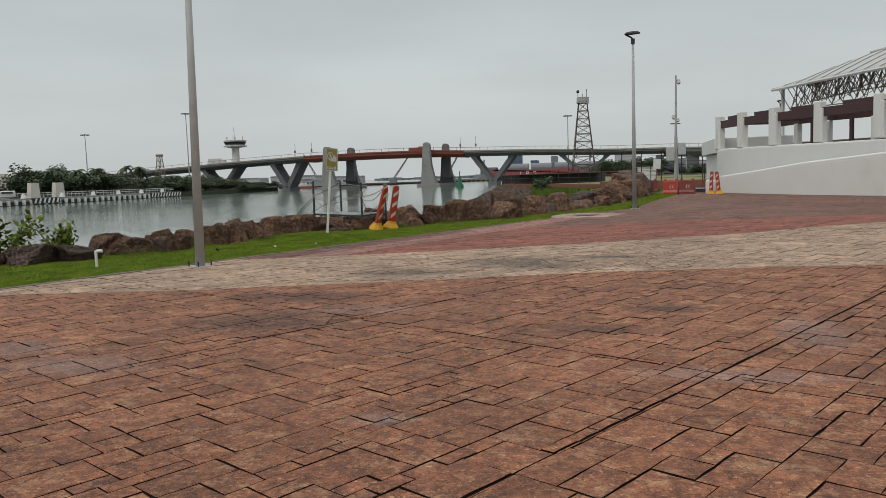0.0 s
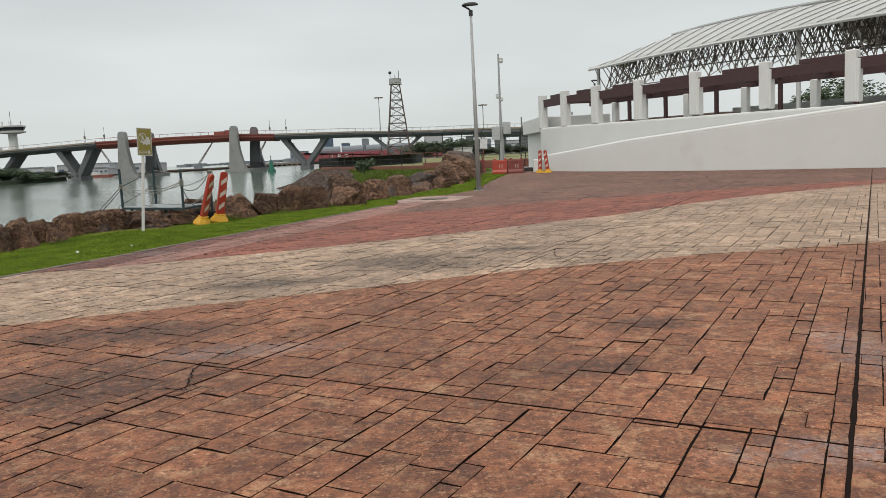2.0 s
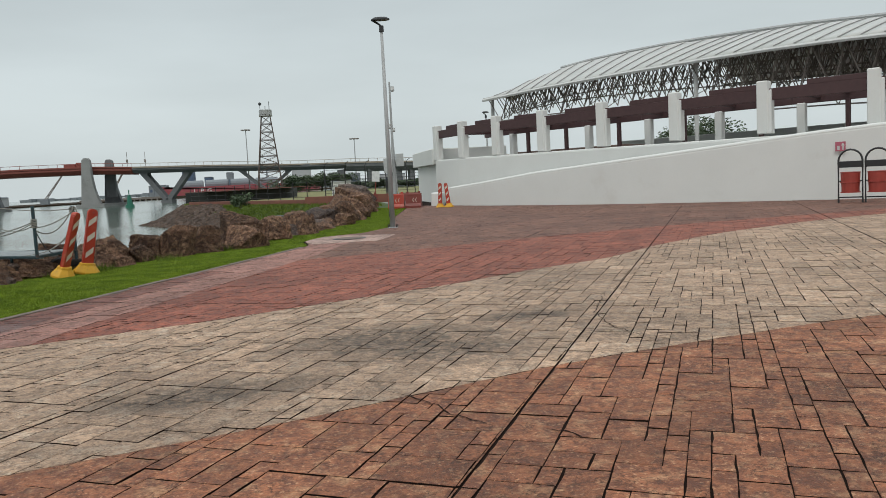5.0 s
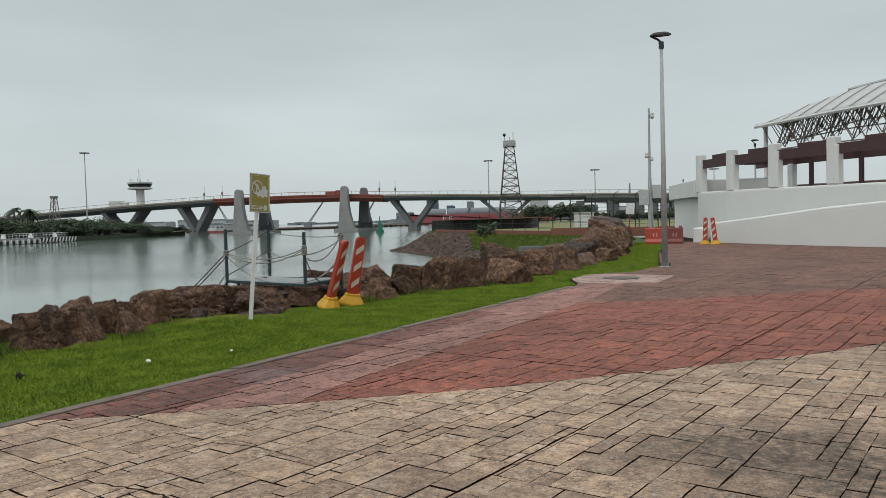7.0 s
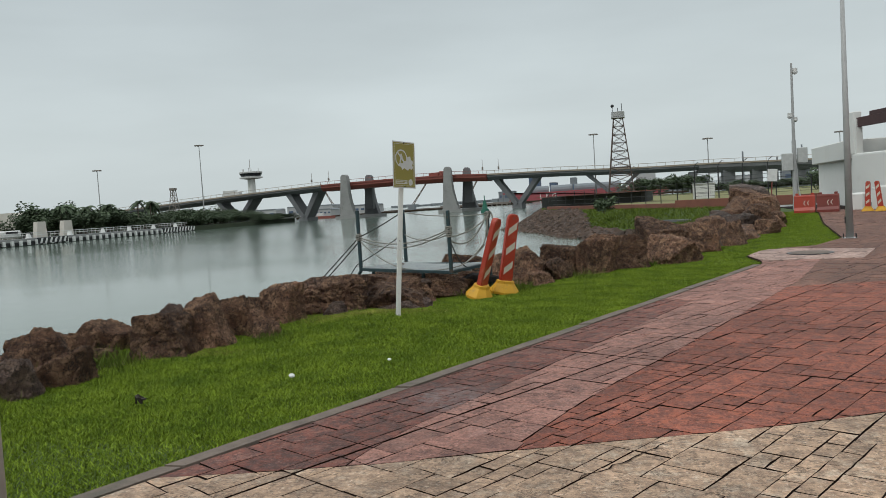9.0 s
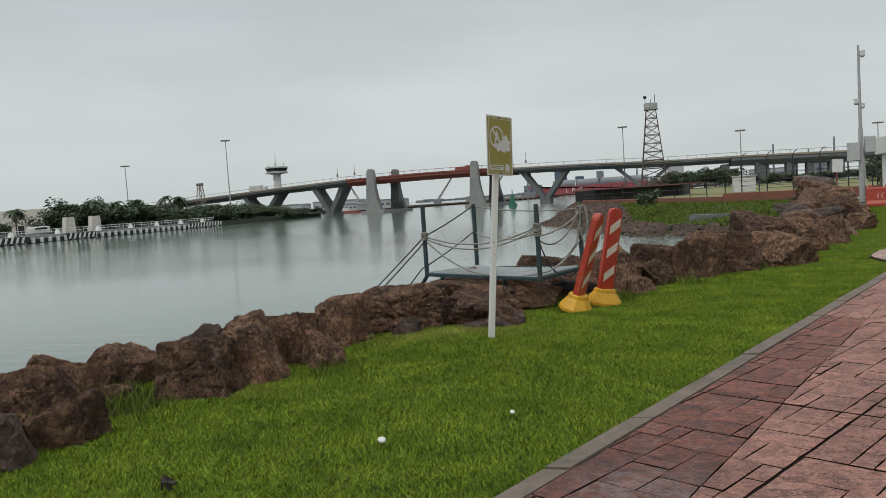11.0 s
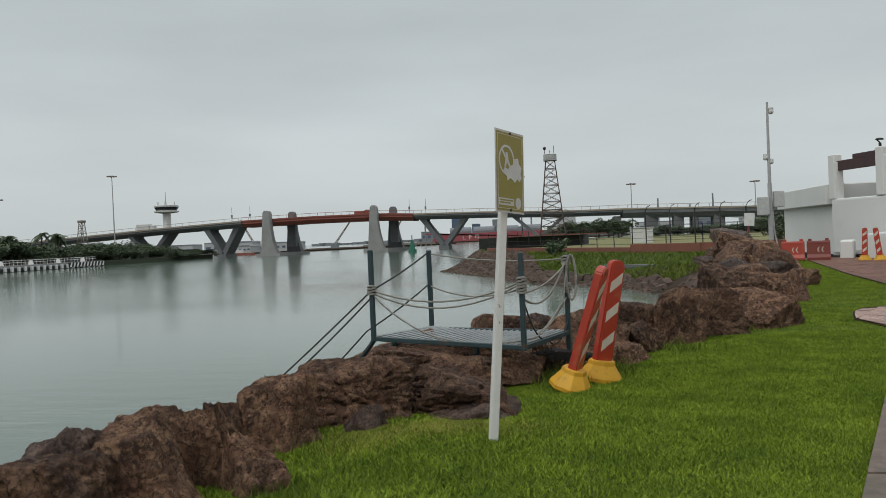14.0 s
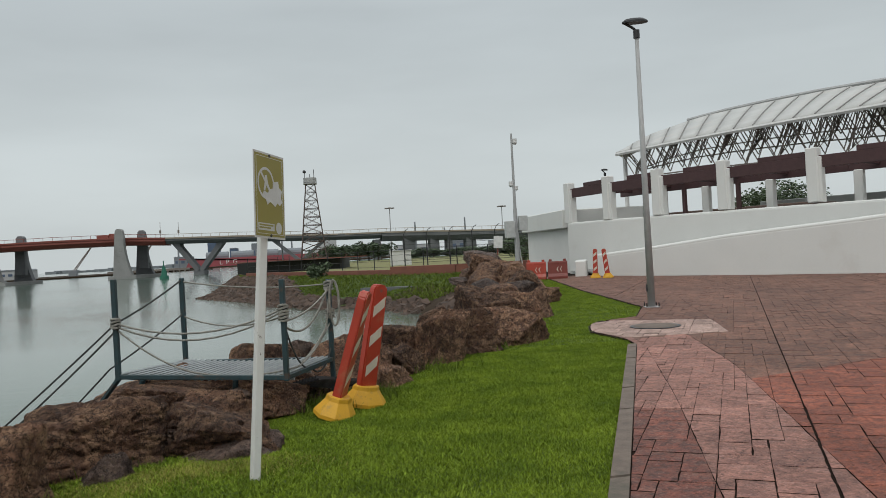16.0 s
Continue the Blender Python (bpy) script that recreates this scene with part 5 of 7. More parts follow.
def traffic_panel(x, y, yaw, lean_x, lean_y, label, height=1.18, z=0.02):
    """An upright delineator: weighted foot and a slim panel with slanted stripes."""
    tip = Vector((lean_x, lean_y, 1)).normalized()
    turn = Vector((0, 0, 1)).rotation_difference(tip).to_matrix().to_4x4()
    thing = group_of("delineator_post", label, "delineator", Matrix.Translation((x, y, z)) @ turn @ pose(0, 0, 0, rz=yaw), "striped delineator posts")
    bm = bmesh.new()
    lo = [(0.225 * math.cos(a), 0.185 * math.sin(a)) for a in np.radians(np.arange(22.5, 360, 45))]
    prev = None
    for z0, f in ((-0.03, 1.08), (0.005, 1.08), (0.03, 1.0), (0.125, 0.66), (0.16, 0.63), (0.17, 0.58)):
        cur = [bm.verts.new((a * f, b * f, z0)) for a, b in lo]
        if prev:
            for k in range(8):
                bm.faces.new((prev[k], prev[(k + 1) % 8], cur[(k + 1) % 8], cur[k]))
        else:
            bm.faces.new(cur[::-1])
        prev = cur
    bm.faces.new(prev)
    part("foot", bm, mat_yellow, thing, "yellow rubber foot")
    bm = bmesh.new()
    w0, w1, d = 0.1, 0.086, 0.044
    outline = [(-w0, 0.15), (w0, 0.15), (w1, height - 0.06), (w1 * 0.78, height - 0.014), (w1 * 0.4, height), (-w1 * 0.4, height), (-w1 * 0.78, height - 0.014), (-w1, height - 0.06)]
    plate(bm, outline, Matrix.Translation((0, -d, 0)), 2 * d)
    bmesh.ops.bevel(bm, geom=bm.edges[:], offset=0.012, segments=2, affect="EDGES")
    panel = part("panel", bm, mat_orange, thing)
    for side in (-1, 1):
        for z0 in (0.26, 0.555, 0.85):
            bm = bmesh.new()
            plate(bm, [(-0.066, z0), (0.066, z0 + 0.11), (0.066, z0 + 0.215), (-0.066, z0 + 0.105)], Matrix.Translation((0, side * (d + 0.0015) - 0.0012, 0)), 0.0024)
            part("stripe", bm, mat_reflect, panel)
        bm = bmesh.new()
        tube(bm, (0, side * (d - 0.005), height - 0.06), (0, side * (d + 0.003), height - 0.06), 0.018, seg=12)
        part("carry_hole", bm, mat_redsteel, panel)
    return thing


traffic_panel(-5.605, 20.74, 35, 0.185, -0.01, "orange delineator post with white stripes leaning in the grass")
traffic_panel(-5.9, 20.33, 70, 0.31, -0.085, "orange delineator post turned edge-on, leaning in the grass")
traffic_panel(5.25, 43.5, -30, 0.03, 0, "red and white striped delineator post against the white wall")
traffic_panel(5.6, 43.0, -30, -0.1, 0.05, "red and white striped delineator post tilted against the wall")

# water-filled barriers
mat_barrier = material("red_barrier_plastic", (0.42, 0.05, 0.025), (0.33, 0.04, 0.022), rough=0.45, scale=2, bump=0.05, spots=(0.3, 0.08, 0.05), spot_scale=3)
mat_barrier_dark = material("dull_red_barrier_plastic", (0.2, 0.035, 0.025), (0.15, 0.03, 0.022), rough=0.5, scale=2, bump=0.05)


def barrier(x, y, yaw, mat, label):
    thing = group_of("traffic_barrier", label, "traffic barrier", pose(x, y, 0, 0, 0, yaw) @ Matrix.Diagonal((0.8, 0.85, 0.82, 1)), "water-filled barriers")
    bm = bmesh.new()
    out = [(-0.24, 0.0), (0.24, 0.0), (0.24, 0.12), (0.17, 0.28), (0.12, 0.86), (0.1, 0.92), (-0.1, 0.92), (-0.12, 0.86), (-0.17, 0.28), (-0.24, 0.12)]
    plate(bm, out, Matrix.Rotation(radians(-90), 4, "Z") @ Matrix.Translation((0, -0.52, 0)), 1.04)
    body = part("body", bm, mat, thing)
    for s in (-1, 1):
        bm = bmesh.new()
        box(bm, (s * 0.38, 0, 0.96), (0.16, 0.12, 0.14), None, 0.02)
        part("lug", bm, mat, body)
    for k in (-1, 1):
        bm = bmesh.new()
        m = Matrix.Translation((0.06 + k * 0.09, -0.162, 0.5))
        plate(bm, [(0.05, 0.13), (0.09, 0.13), (0.01, 0.0), (0.09, -0.13), (0.05, -0.13), (-0.03, 0.0)], m, 0.01)
        part("chevron", bm, mat_reflect, body)
    bm = bmesh.new()
    box(bm, (0, -0.132, 0.8), (0.7, 0.01, 0.035))
    part("highlight_rib", bm, mat, body)
    return thing


barrier(3.3, 45.45, -20, mat_barrier, "bright red plastic barrier at the lawn end")
barrier(4.15, 45.1, -20, mat_barrier_dark, "dull red plastic barrier with white chevrons")
barrier(2.3, 49.6, 10, mat_barrier_dark, "dull red plastic barrier behind the heap of boulders")

# twin arched racks with red baskets by the wall
mat_basket = material("red_mesh_basket", (0.35, 0.05, 0.035), (0.26, 0.04, 0.03), rough=0.5, bump=0.1)
for k in range(2):
    dx, dy = 0.67 * 0.76 * k, -0.74 * 0.76 * k
    thing = group_of("litter_bin_stand", "black arched steel frame holding a red litter basket", "litter bin", pose(15.35 + dx, 26.95 + dy, 0, 0, 0, -48), "arched bin stands")
    bm = bmesh.new()
    arch = [(-0.34, 0, 0), (-0.34, 0, 1.3)] + [(-0.34 * math.cos(a), 0, 1.3 + 0.36 * math.sin(a)) for a in np.linspace(0.3, math.pi - 0.3, 9)] + [(0.34, 0, 1.3), (0.34, 0, 0)]
    chain(bm, arch, 0.03, 8)
    part("frame", bm, mat_black, thing)
    bm = bmesh.new()
    box(bm, (0, 0, 1.2), (0.66, 0.04, 0.2), None, 0.01)
    part("name_board", bm, mat_black, thing)
    for z in (0.17, 0.68):
        bm = bmesh.new()
        tube(bm, (-0.34, 0, z), (0.34, 0, z), 0.02, seg=6)
        part("cross_bar", bm, mat_black, thing)
    bm = bmesh.new()
    bmesh.ops.create_cone(bm, cap_ends=False, segments=18, radius1=0.25, radius2=0.28, depth=0.62, matrix=Matrix.Translation((0, 0, 0.64)))
    for z in (0.33, 0.64, 0.95):
        ringpts = [(0.28 * math.cos(a), 0.28 * math.sin(a), z) for a in np.linspace(0, 2 * math.pi, 19)]
        chain(bm, ringpts, 0.015, 5)
    part("basket", bm, mat_basket, thing, "red perforated basket")
mat_pinksign = material("pink_notice", (0.48, 0.12, 0.17), rough=0.5, bump=0)
notice = group_of("wall_notice", "small pink safety notice fixed on the white wall", "notice", pose(16.55, 28.95, 1.8, 0, 0, -48))
bm = bmesh.new()
box(bm, (0, -0.02, 0), (0.32, 0.015, 0.32), None, 0.003)
part("plate", bm, mat_pinksign, notice)
bm = bmesh.new()
plate(bm, [(-0.1, -0.12), (-0.02, -0.12), (-0.02, 0.02), (-0.1, 0.02)], Matrix.Translation((0, -0.034, 0)), 0.004)
plate(bm, [(0.06, -0.12), (0.1, -0.12), (0.1, 0.03), (0.14, 0.03), (0.08, 0.13), (0.02, 0.03), (0.06, 0.03)], Matrix.Translation((0, -0.034, 0)), 0.004)
part("pictogram", bm, mat_signwhite, notice)

# ---- landing platform on the bank ----
mat_blue = material("weathered_blue_green_steel", (0.022, 0.055, 0.065), (0.016, 0.032, 0.034), rough=0.55, scale=6, fine=60, bump=0.15, spots=(0.09, 0.05, 0.03), spot_scale=8)
mat_grate = material("grey_steel_grating", (0.38, 0.41, 0.41), (0.24, 0.26, 0.265), rough=0.6, metal=0.0, bump=0.05)
mat_rope = material("weathered_rope", (0.33, 0.32, 0.285), (0.15, 0.145, 0.125), rough=0.9, scale=20, fine=160, bump=0.5)
mat_rope_dark = material("dark_wet_rope", (0.06, 0.065, 0.06), (0.035, 0.038, 0.035), rough=0.9, scale=20, bump=0.4)
PA, PB, PC, PD = Vector((-7.955, 20.92, 0.46)), Vector((-7.48, 21.86, 0.44)), Vector((-6.33, 20.42, 0.40)), Vector((-5.89, 21.22, 0.44))
dock = group_of("landing_platform", "blue-green steel grating platform with rope railings on the rocks", "landing stage")
for p, top, bottom in ((PA, 1.38, 0.4), (PB, 1.34, 0.4), (PC, 1.3, 0.34), (PD, 1.25, -0.2)):
    bm = bmesh.new()
    box(bm, (p.x, p.y, (top + bottom) / 2), (0.048, 0.048, top - bottom), Euler((0, 0, radians(-17))).to_matrix(), 0.006)
    part("post", bm, mat_blue, dock)
for a, b in ((PA, PB), (PA, PC), (PB, PD), (PC, PD)):
    bm = bmesh.new()
    d = b - a
    box(bm, (a + b) / 2 - Vector((0, 0, 0.03)), (d.length, 0.04, 0.045), d.to_track_quat("X", "Z").to_matrix(), 0.005)
    part("edge_rail", bm, mat_blue, dock)
for k in range(25):
    f = (k + 0.5) / 25
    sag = Vector((0, 0, -0.055 * math.sin(math.pi * f)))
    a, b = PA.lerp(PC, f) + sag, PB.lerp(PD, f) + sag * 0.5
    bm = bmesh.new()
    tube(bm, a, b, 0.0115, seg=4)
    part("grating_bar", bm, mat_grate, dock)
for f in (0.15, 0.5, 0.85):
    a, b = PA.lerp(PB, f), PC.lerp(PD, f)
    bm = bmesh.new()
    tube(bm, a - Vector((0, 0, 0.07)), b - Vector((0, 0, 0.07)), 0.015, seg=5)
    part("cross_bar", bm, mat_grate, dock)
for a, b in ((PA, Vector((-8.5, 21.4, -0.2))), (PA.lerp(PC, 0.15), Vector((-8.0, 21.2, -0.3))), (PB, Vector((-8.2, 22.3, -0.4))), (PC.lerp(PA, 0.3), Vector((-6.9, 21.0, -0.3)))):
    bm = bmesh.new()
    tube(bm, a - Vector((0, 0, 0.05)), b, 0.028, seg=6)
    part("strut", bm, mat_blue, dock)


def rope(pts, r=0.013, mat=mat_rope, sag=0.0):
    """A rope hung between points, each span sagging."""
    line = []
    for a, b in zip(pts, pts[1:]):
        a, b = Vector(a), Vector(b)
        for f in np.linspace(0, 1, 11)[:-1]:
            line.append(a.lerp(b, f) - Vector((0, 0, 4 * sag * f * (1 - f))))
    line.append(Vector(pts[-1]))
    bm = bmesh.new()
    chain(bm, line, r * 0.75, 6)
    return part("rope", bm, mat, dock, "", True)


def up_to(p, z):
    return Vector((p.x, p.y, z))


rope([up_to(PA, 0.95), up_to(PC, 1.02)], 0.014, mat_rope, 0.16)
rope([up_to(PA, 0.92), up_to(PC, 1.0)], 0.013, mat_rope, 0.2)
rope([up_to(PA, 0.9), PA.lerp(PC, 0.45) + Vector((0, 0, 0.02)), PC + Vector((0.1, 0.1, 0.05)), up_to(PD, 0.8)], 0.012, mat_rope, 0.06)
rope([up_to(PB, 1.3), up_to(PD, 1.2)], 0.012, mat_rope, 0.05)
rope([up_to(PB, 0.92), up_to(PC, 0.95)], 0.012, mat_rope, 0.1)
rope([up_to(PC, 0.9), up_to(PD, 1.15)], 0.013, mat_rope, 0.06)
rope([up_to(PD, 1.2), up_to(PC, 0.86)], 0.015, mat_rope, 0.22)
rope([up_to(PD, 1.1), up_to(PD, 0.75) + Vector((-0.05, -0.12, 0)), PC.lerp(PD, 0.3) + Vector((0, 0, 0.05))], 0.014, mat_rope, 0.03)
rope([up_to(PC, 0.88), PC.lerp(PD, 0.5) + Vector((0, 0, -0.02)), up_to(PD, 0.55)], 0.012, mat_rope_dark, 0.14)
rope([up_to(PB, 1.32), up_to(PA, 0.95), (-9.9, 21.6, -0.6)], 0.013, mat_rope_dark, 0.02)
rope([up_to(PB, 0.95), up_to(PA, 0.5) + Vector((-0.1, 0.1, 0)), (-9.6, 22.4, -0.8)], 0.012, mat_rope_dark, 0.02)
rope([up_to(PA, 0.88), (-9.6, 21.2, -0.5)], 0.013, mat_rope_dark, 0.04)
for p, z in ((PA, 0.92), (PC, 0.98), (PD, 1.15), (PC, 0.92), (PD, 0.86)):
    bm = bmesh.new()
    for k in range(4):
        loop = [(p.x + 0.043 * math.cos(a), p.y + 0.043 * math.sin(a), z + 0.022 * k + 0.012 * math.sin(a + k)) for a in np.linspace(0, 2 * math.pi, 13)]
        chain(bm, loop, 0.012, 5)
    part("rope_knot", bm, mat_rope, dock)
bm = bmesh.new()
chain(bm, [(PD.x + 0.05 + 0.05 * math.cos(a), PD.y - 0.04, 1.0 + 0.24 * math.sin(a)) for a in np.linspace(0, 2 * math.pi, 17)], 0.014, 6)
part("rope_coil", bm, mat_rope, dock)
gang = group_of("fallen_grating", "dark rusty steel grating lying on the bank beside the platform", "grating", pose(-5.95, 21.0, 0.2, -14, 12, 35))
for k in range(9):
    bm = bmesh.new()
    box(bm, (0, 0.055 * k - 0.22, 0), (0.62, 0.018, 0.03))
    part("bar", bm, mat_black, gang)
for x in (-0.28, 0.28):
    bm = bmesh.new()
    box(bm, (x, 0, -0.022), (0.03, 0.5, 0.02))
    part("rail", bm, mat_black, gang)

# ---- headland behind the cove: low wall, fence, mesh shed, derrick ----
mat_brick = material("low_brick_wall", (0.22, 0.085, 0.055), (0.15, 0.06, 0.045), rough=0.85, scale=1, fine=10, bump=0.2)
mat_mesh = material("dark_shade_netting", (0.03, 0.032, 0.03), (0.02, 0.021, 0.02), rough=0.9, bump=0.2)
mat_dry = material("dry_lawn", (0.2, 0.19, 0.07), (0.14, 0.14, 0.05), rough=0.95, scale=0.2, fine=4, bump=0.1)
LOW = [(-13.3, 88.6), (-1.6, 65.2), (2.2, 61.2), (6.0, 60.0), (14, 60)]
for a, b, h in zip(LOW, LOW[1:], (0.42, 0.62, 0.62, 0.62)):
    bm = bmesh.new()
    d = Vector((b[0] - a[0], b[1] - a[1], 0))
    box(bm, ((a[0] + b[0]) / 2 + 0.4, (a[1] + b[1]) / 2 + 0.3, h / 2 - 0.15), (d.length, 0.25, h + 0.2), d.to_track_quat("X", "Z").to_matrix(), 0.02)
    tagged(part("wall_low", bm, mat_brick), "low red-brown wall along the headland", "wall", kind="structure")
fence = group_of("fence", "dark wire mesh fence on slim posts along the low wall", "fence")
for a, b in zip(LOW[:4], LOW[1:4]):
    a, b = Vector((*a, 0)), Vector((*b, 0))
    n = max(2, int((b - a).length / 2.2))
    for k in range(n + 1):
        p = a.lerp(b, k / n) + Vector((0.5, 0.35, 0))
        bm = bmesh.new()
        tube(bm, p, p + Vector((0, 0, 1.75)), 0.035, seg=6)
        part("post", bm, mat_black, fence)
    for z in (0.55, 0.95, 1.35, 1.7):
        bm = bmesh.new()
        tube(bm, a + Vector((0.5, 0.35, z)), b + Vector((0.5, 0.35, z)), 0.011, seg=4)
        part("wire", bm, mat_black, fence)
tall_fence = group_of("mesh_fence", "tall dark mesh fence on posts under the bridge approach", "fence")
for k in range(13):
    p = Vector((0.5 + k * 1.7, 72 - k * 0.4, 0))
    bm = bmesh.new()
    tube(bm, p, p + Vector((0, 0, 2.9)), 0.05, seg=6)
    chain(bm, [p + Vector((0, 0, 2.85)), p + Vector((0.1, -0.2, 3.15)), p + Vector((0.3, -0.4, 3.3))], 0.03, 4)
    part("post", bm, mat_black, tall_fence)
for z in np.arange(0.4, 2.9, 0.28):
    bm = bmesh.new()
    tube(bm, (0.5, 72, z), (20.9, 67.2, z), 0.012, seg=4)
    part("wire", bm, mat_black, tall_fence)
bm = bmesh.new()
prism(bm, [(-12, 92), (0, 68), (40, 64), (60, 120), (60, 200), (0, 200), (-8, 150)], -0.2, 0.02)
tagged(part("ground_lawn", bm, mat_dry), "pale dry lawn inside the fence", "ground", kind="structure")
shed = group_of("netted_shed", "long low enclosure hung with dark shade netting", "enclosure")
sa, sb = Vector((-15.0, 101)), Vector((-3.6, 106))
for a, b, n in ((sa, sb, "front_net"), (sb, sb + Vector((1.5, 10)), "side_net"), (sa, sa + Vector((1.5, 10)), "side_net")):
    d = b - a
    bm = bmesh.new()
    c = (a + b) / 2
    box(bm, (c.x, c.y, 0.65), (d.length, 0.06, 1.3), Euler((0, 0, math.atan2(d.y, d.x))).to_matrix())
    part(n, bm, mat_mesh, shed)
bm = bmesh.new()
box(bm, (-8.6, 108.5, 1.36), (13.2, 11, 0.1), Euler((0, 0, math.atan2(5, 11.4))).to_matrix())
part("flat_roof", bm, mat_brick, shed)
derrick = group_of("derrick", "rusty steel oil derrick with platform and aerials", "tower", pose(-6.9, 150, 0))
mat_rust = material("rusty_derrick_steel", (0.115, 0.08, 0.068), (0.06, 0.045, 0.04), rough=0.75, bump=0.1)
levels = np.linspace(0, 14.4, 11)


def leg_at(z):
    f = z / 14.4
    return 2.35 * (1 - f) + 0.78 * f


for sx in (-1, 1):
    for sy in (-1, 1):
        bm = bmesh.new()
        tube(bm, (sx * leg_at(0), sy * leg_at(0), -0.2), (sx * leg_at(14.4), sy * leg_at(14.4), 14.4), 0.085, seg=6)
        part("leg", bm, mat_rust, derrick)
for z0, z1 in zip(levels, levels[1:]):
    a, b = leg_at(z0), leg_at(z1)
    for sx, sy, tx, ty in ((-1, -1, 1, -1), (1, -1, 1, 1), (1, 1, -1, 1), (-1, 1, -1, -1)):
        for p0, p1, r in (((sx * a, sy * a, z0), (tx * b, ty * b, z1), 0.035), ((tx * a, ty * a, z0), (sx * b, sy * b, z1), 0.035), ((sx * b, sy * b, z1), (tx * b, ty * b, z1), 0.055)):
            bm = bmesh.new()
            tube(bm, p0, p1, r, seg=4)
            part("brace", bm, mat_rust, derrick)
bm = bmesh.new()
box(bm, (0, 0, 14.45), (2.3, 2.3, 0.12))
for k in range(20):
    a = 2 * math.pi * k / 20
    tube(bm, (1.1 * math.cos(a), 1.1 * math.sin(a), 14.45), (1.1 * math.cos(a), 1.1 * math.sin(a), 15.45), 0.04, seg=4)
chain(bm, [(1.1 * math.cos(a), 1.1 * math.sin(a), 15.45) for a in np.linspace(0, 2 * math.pi, 21)], 0.05, 4)
bmesh.ops.create_cone(bm, cap_ends=False, segments=20, radius1=1.12, radius2=1.12, depth=0.7, matrix=Matrix.Translation((0, 0, 15.05)))
part("crown_platform", bm, mat_galv, derrick)
for x, h in ((-0.9, 16.6), (0.0, 16.2), (0.7, 17.0)):
    bm = bmesh.new()
    tube(bm, (x, 0, 14.4), (x, 0, h), 0.05, seg=5)
    if x < -0.5:
        bmesh.ops.create_uvsphere(bm, u_segments=8, v_segments=6, radius=0.3, matrix=Matrix.Translation((x, 0, h)))
    part("aerial", bm, mat_black, derrick)
bm = bmesh.new()
for k in range(14):
    box(bm, (2.6 + 0.25 * math.sin(k), -1.5, 0.4 * k + 0.2), (1.2, 0.9, 0.05), Euler((0, radians(35 if k % 2 else -35), 0)).to_matrix())
part("stair", bm, mat_rust, derrick)
cabin = group_of("white_cabin", "small white cabin behind the mesh fence", "cabin")
bm = bmesh.new()
box(bm, (3.5, 104, 0.85), (2.3, 2.2, 1.7), None, 0.04)
part("wall", bm, mat_metal_white, cabin)
bm = bmesh.new()
box(bm, (3.5, 104, 1.76), (2.5, 2.4, 0.12), None, 0.03)
part("roof", bm, mat_galv, cabin)
bm = bmesh.new()
prism(bm, [(-3.6, 60.5), (1.6, 57.5), (1.9, 58.0), (-3.3, 61.0)], -1.6, -0.55)
tagged(part("wall_cove", bm, mat_concrete_dark), "low grey concrete wall at the head of the cove", "wall", kind="structure")


# ---- trees ----
def crown_mesh(seed, count=420, leaf=0.6, blobs=9, flat=0.75):
    """A crown of loose leaf clumps, about two units across, with gaps and an uneven outline."""
    r2 = random.Random(seed)
    centres = [(Vector((r2.gauss(0, 0.42), r2.gauss(0, 0.42), r2.gauss(0, 0.3) * flat)), r2.uniform(0.22, 0.45)) for _ in range(blobs)]
    verts, faces = [], []
    for _ in range(count):
        c, r = r2.choice(centres)
        d = Vector((r2.gauss(0, 1), r2.gauss(0, 1), r2.gauss(0, 1))).normalized()
        p = c + d * r * r2.uniform(0.6, 1.05)
        m = Euler((r2.uniform(-0.9, 0.9), r2.uniform(-0.9, 0.9), r2.uniform(0, 6.28))).to_matrix()
        s = leaf * 0.13 * r2.uniform(0.6, 1.3)
        k = len(verts)
        for q in ((-1, -0.3, 0), (0, -0.8, 0.15), (1, 0, 0), (0.2, 0.9, 0.1), (-0.8, 0.5, -0.1)):
            verts.append(p + m @ Vector(q) * s)
        faces.append(tuple(range(k, k + 5)))
    me = bpy.data.meshes.new("crown")
    me.from_pydata([tuple(v) for v in verts], [], faces)
    me.materials.append(mat_leaf)
    return me


CROWNS = [crown_mesh(s, 2600, 0.4, 17) for s in range(7)]
CROWN_LARGE = crown_mesh(50, 9000, 0.22, 34)


def trunk_mesh(seed):
    r2 = random.Random(seed)
    bm = bmesh.new()
    tube(bm, (0, 0, -0.03), (0.02, 0, 0.5), 0.05, 0.032, 7)
    for _ in range(5):
        a = r2.uniform(0, 6.28)
        tube(bm, (0.02, 0, r2.uniform(0.3, 0.5)), (0.3 * math.cos(a), 0.3 * math.sin(a), r2.uniform(0.6, 0.85)), 0.022, 0.008, 5)
    me = mesh_of(bm, "trunk")
    me.materials.append(mat_bark)
    return me


TRUNKS = [trunk_mesh(s) for s in range(4)]
tree_rng = random.Random(17)


def tree(x, y, z, h, w, label="dense dark green broadleaf tree", group="shore trees"):
    t = group_of("tree", label, "tree", pose(x, y, z, rz=tree_rng.uniform(0, 360)), group)
    tr = new("trunk", tree_rng.choice(TRUNKS))
    tr.parent, tr.scale = t, (h, h, h)
    cr = new("crown", CROWN_LARGE if w > 10 else tree_rng.choice(CROWNS))
    cr.parent, cr.location, cr.scale = t, (0, 0, h * 0.54), (w * 0.62, w * 0.62, h * 0.6)
    return t


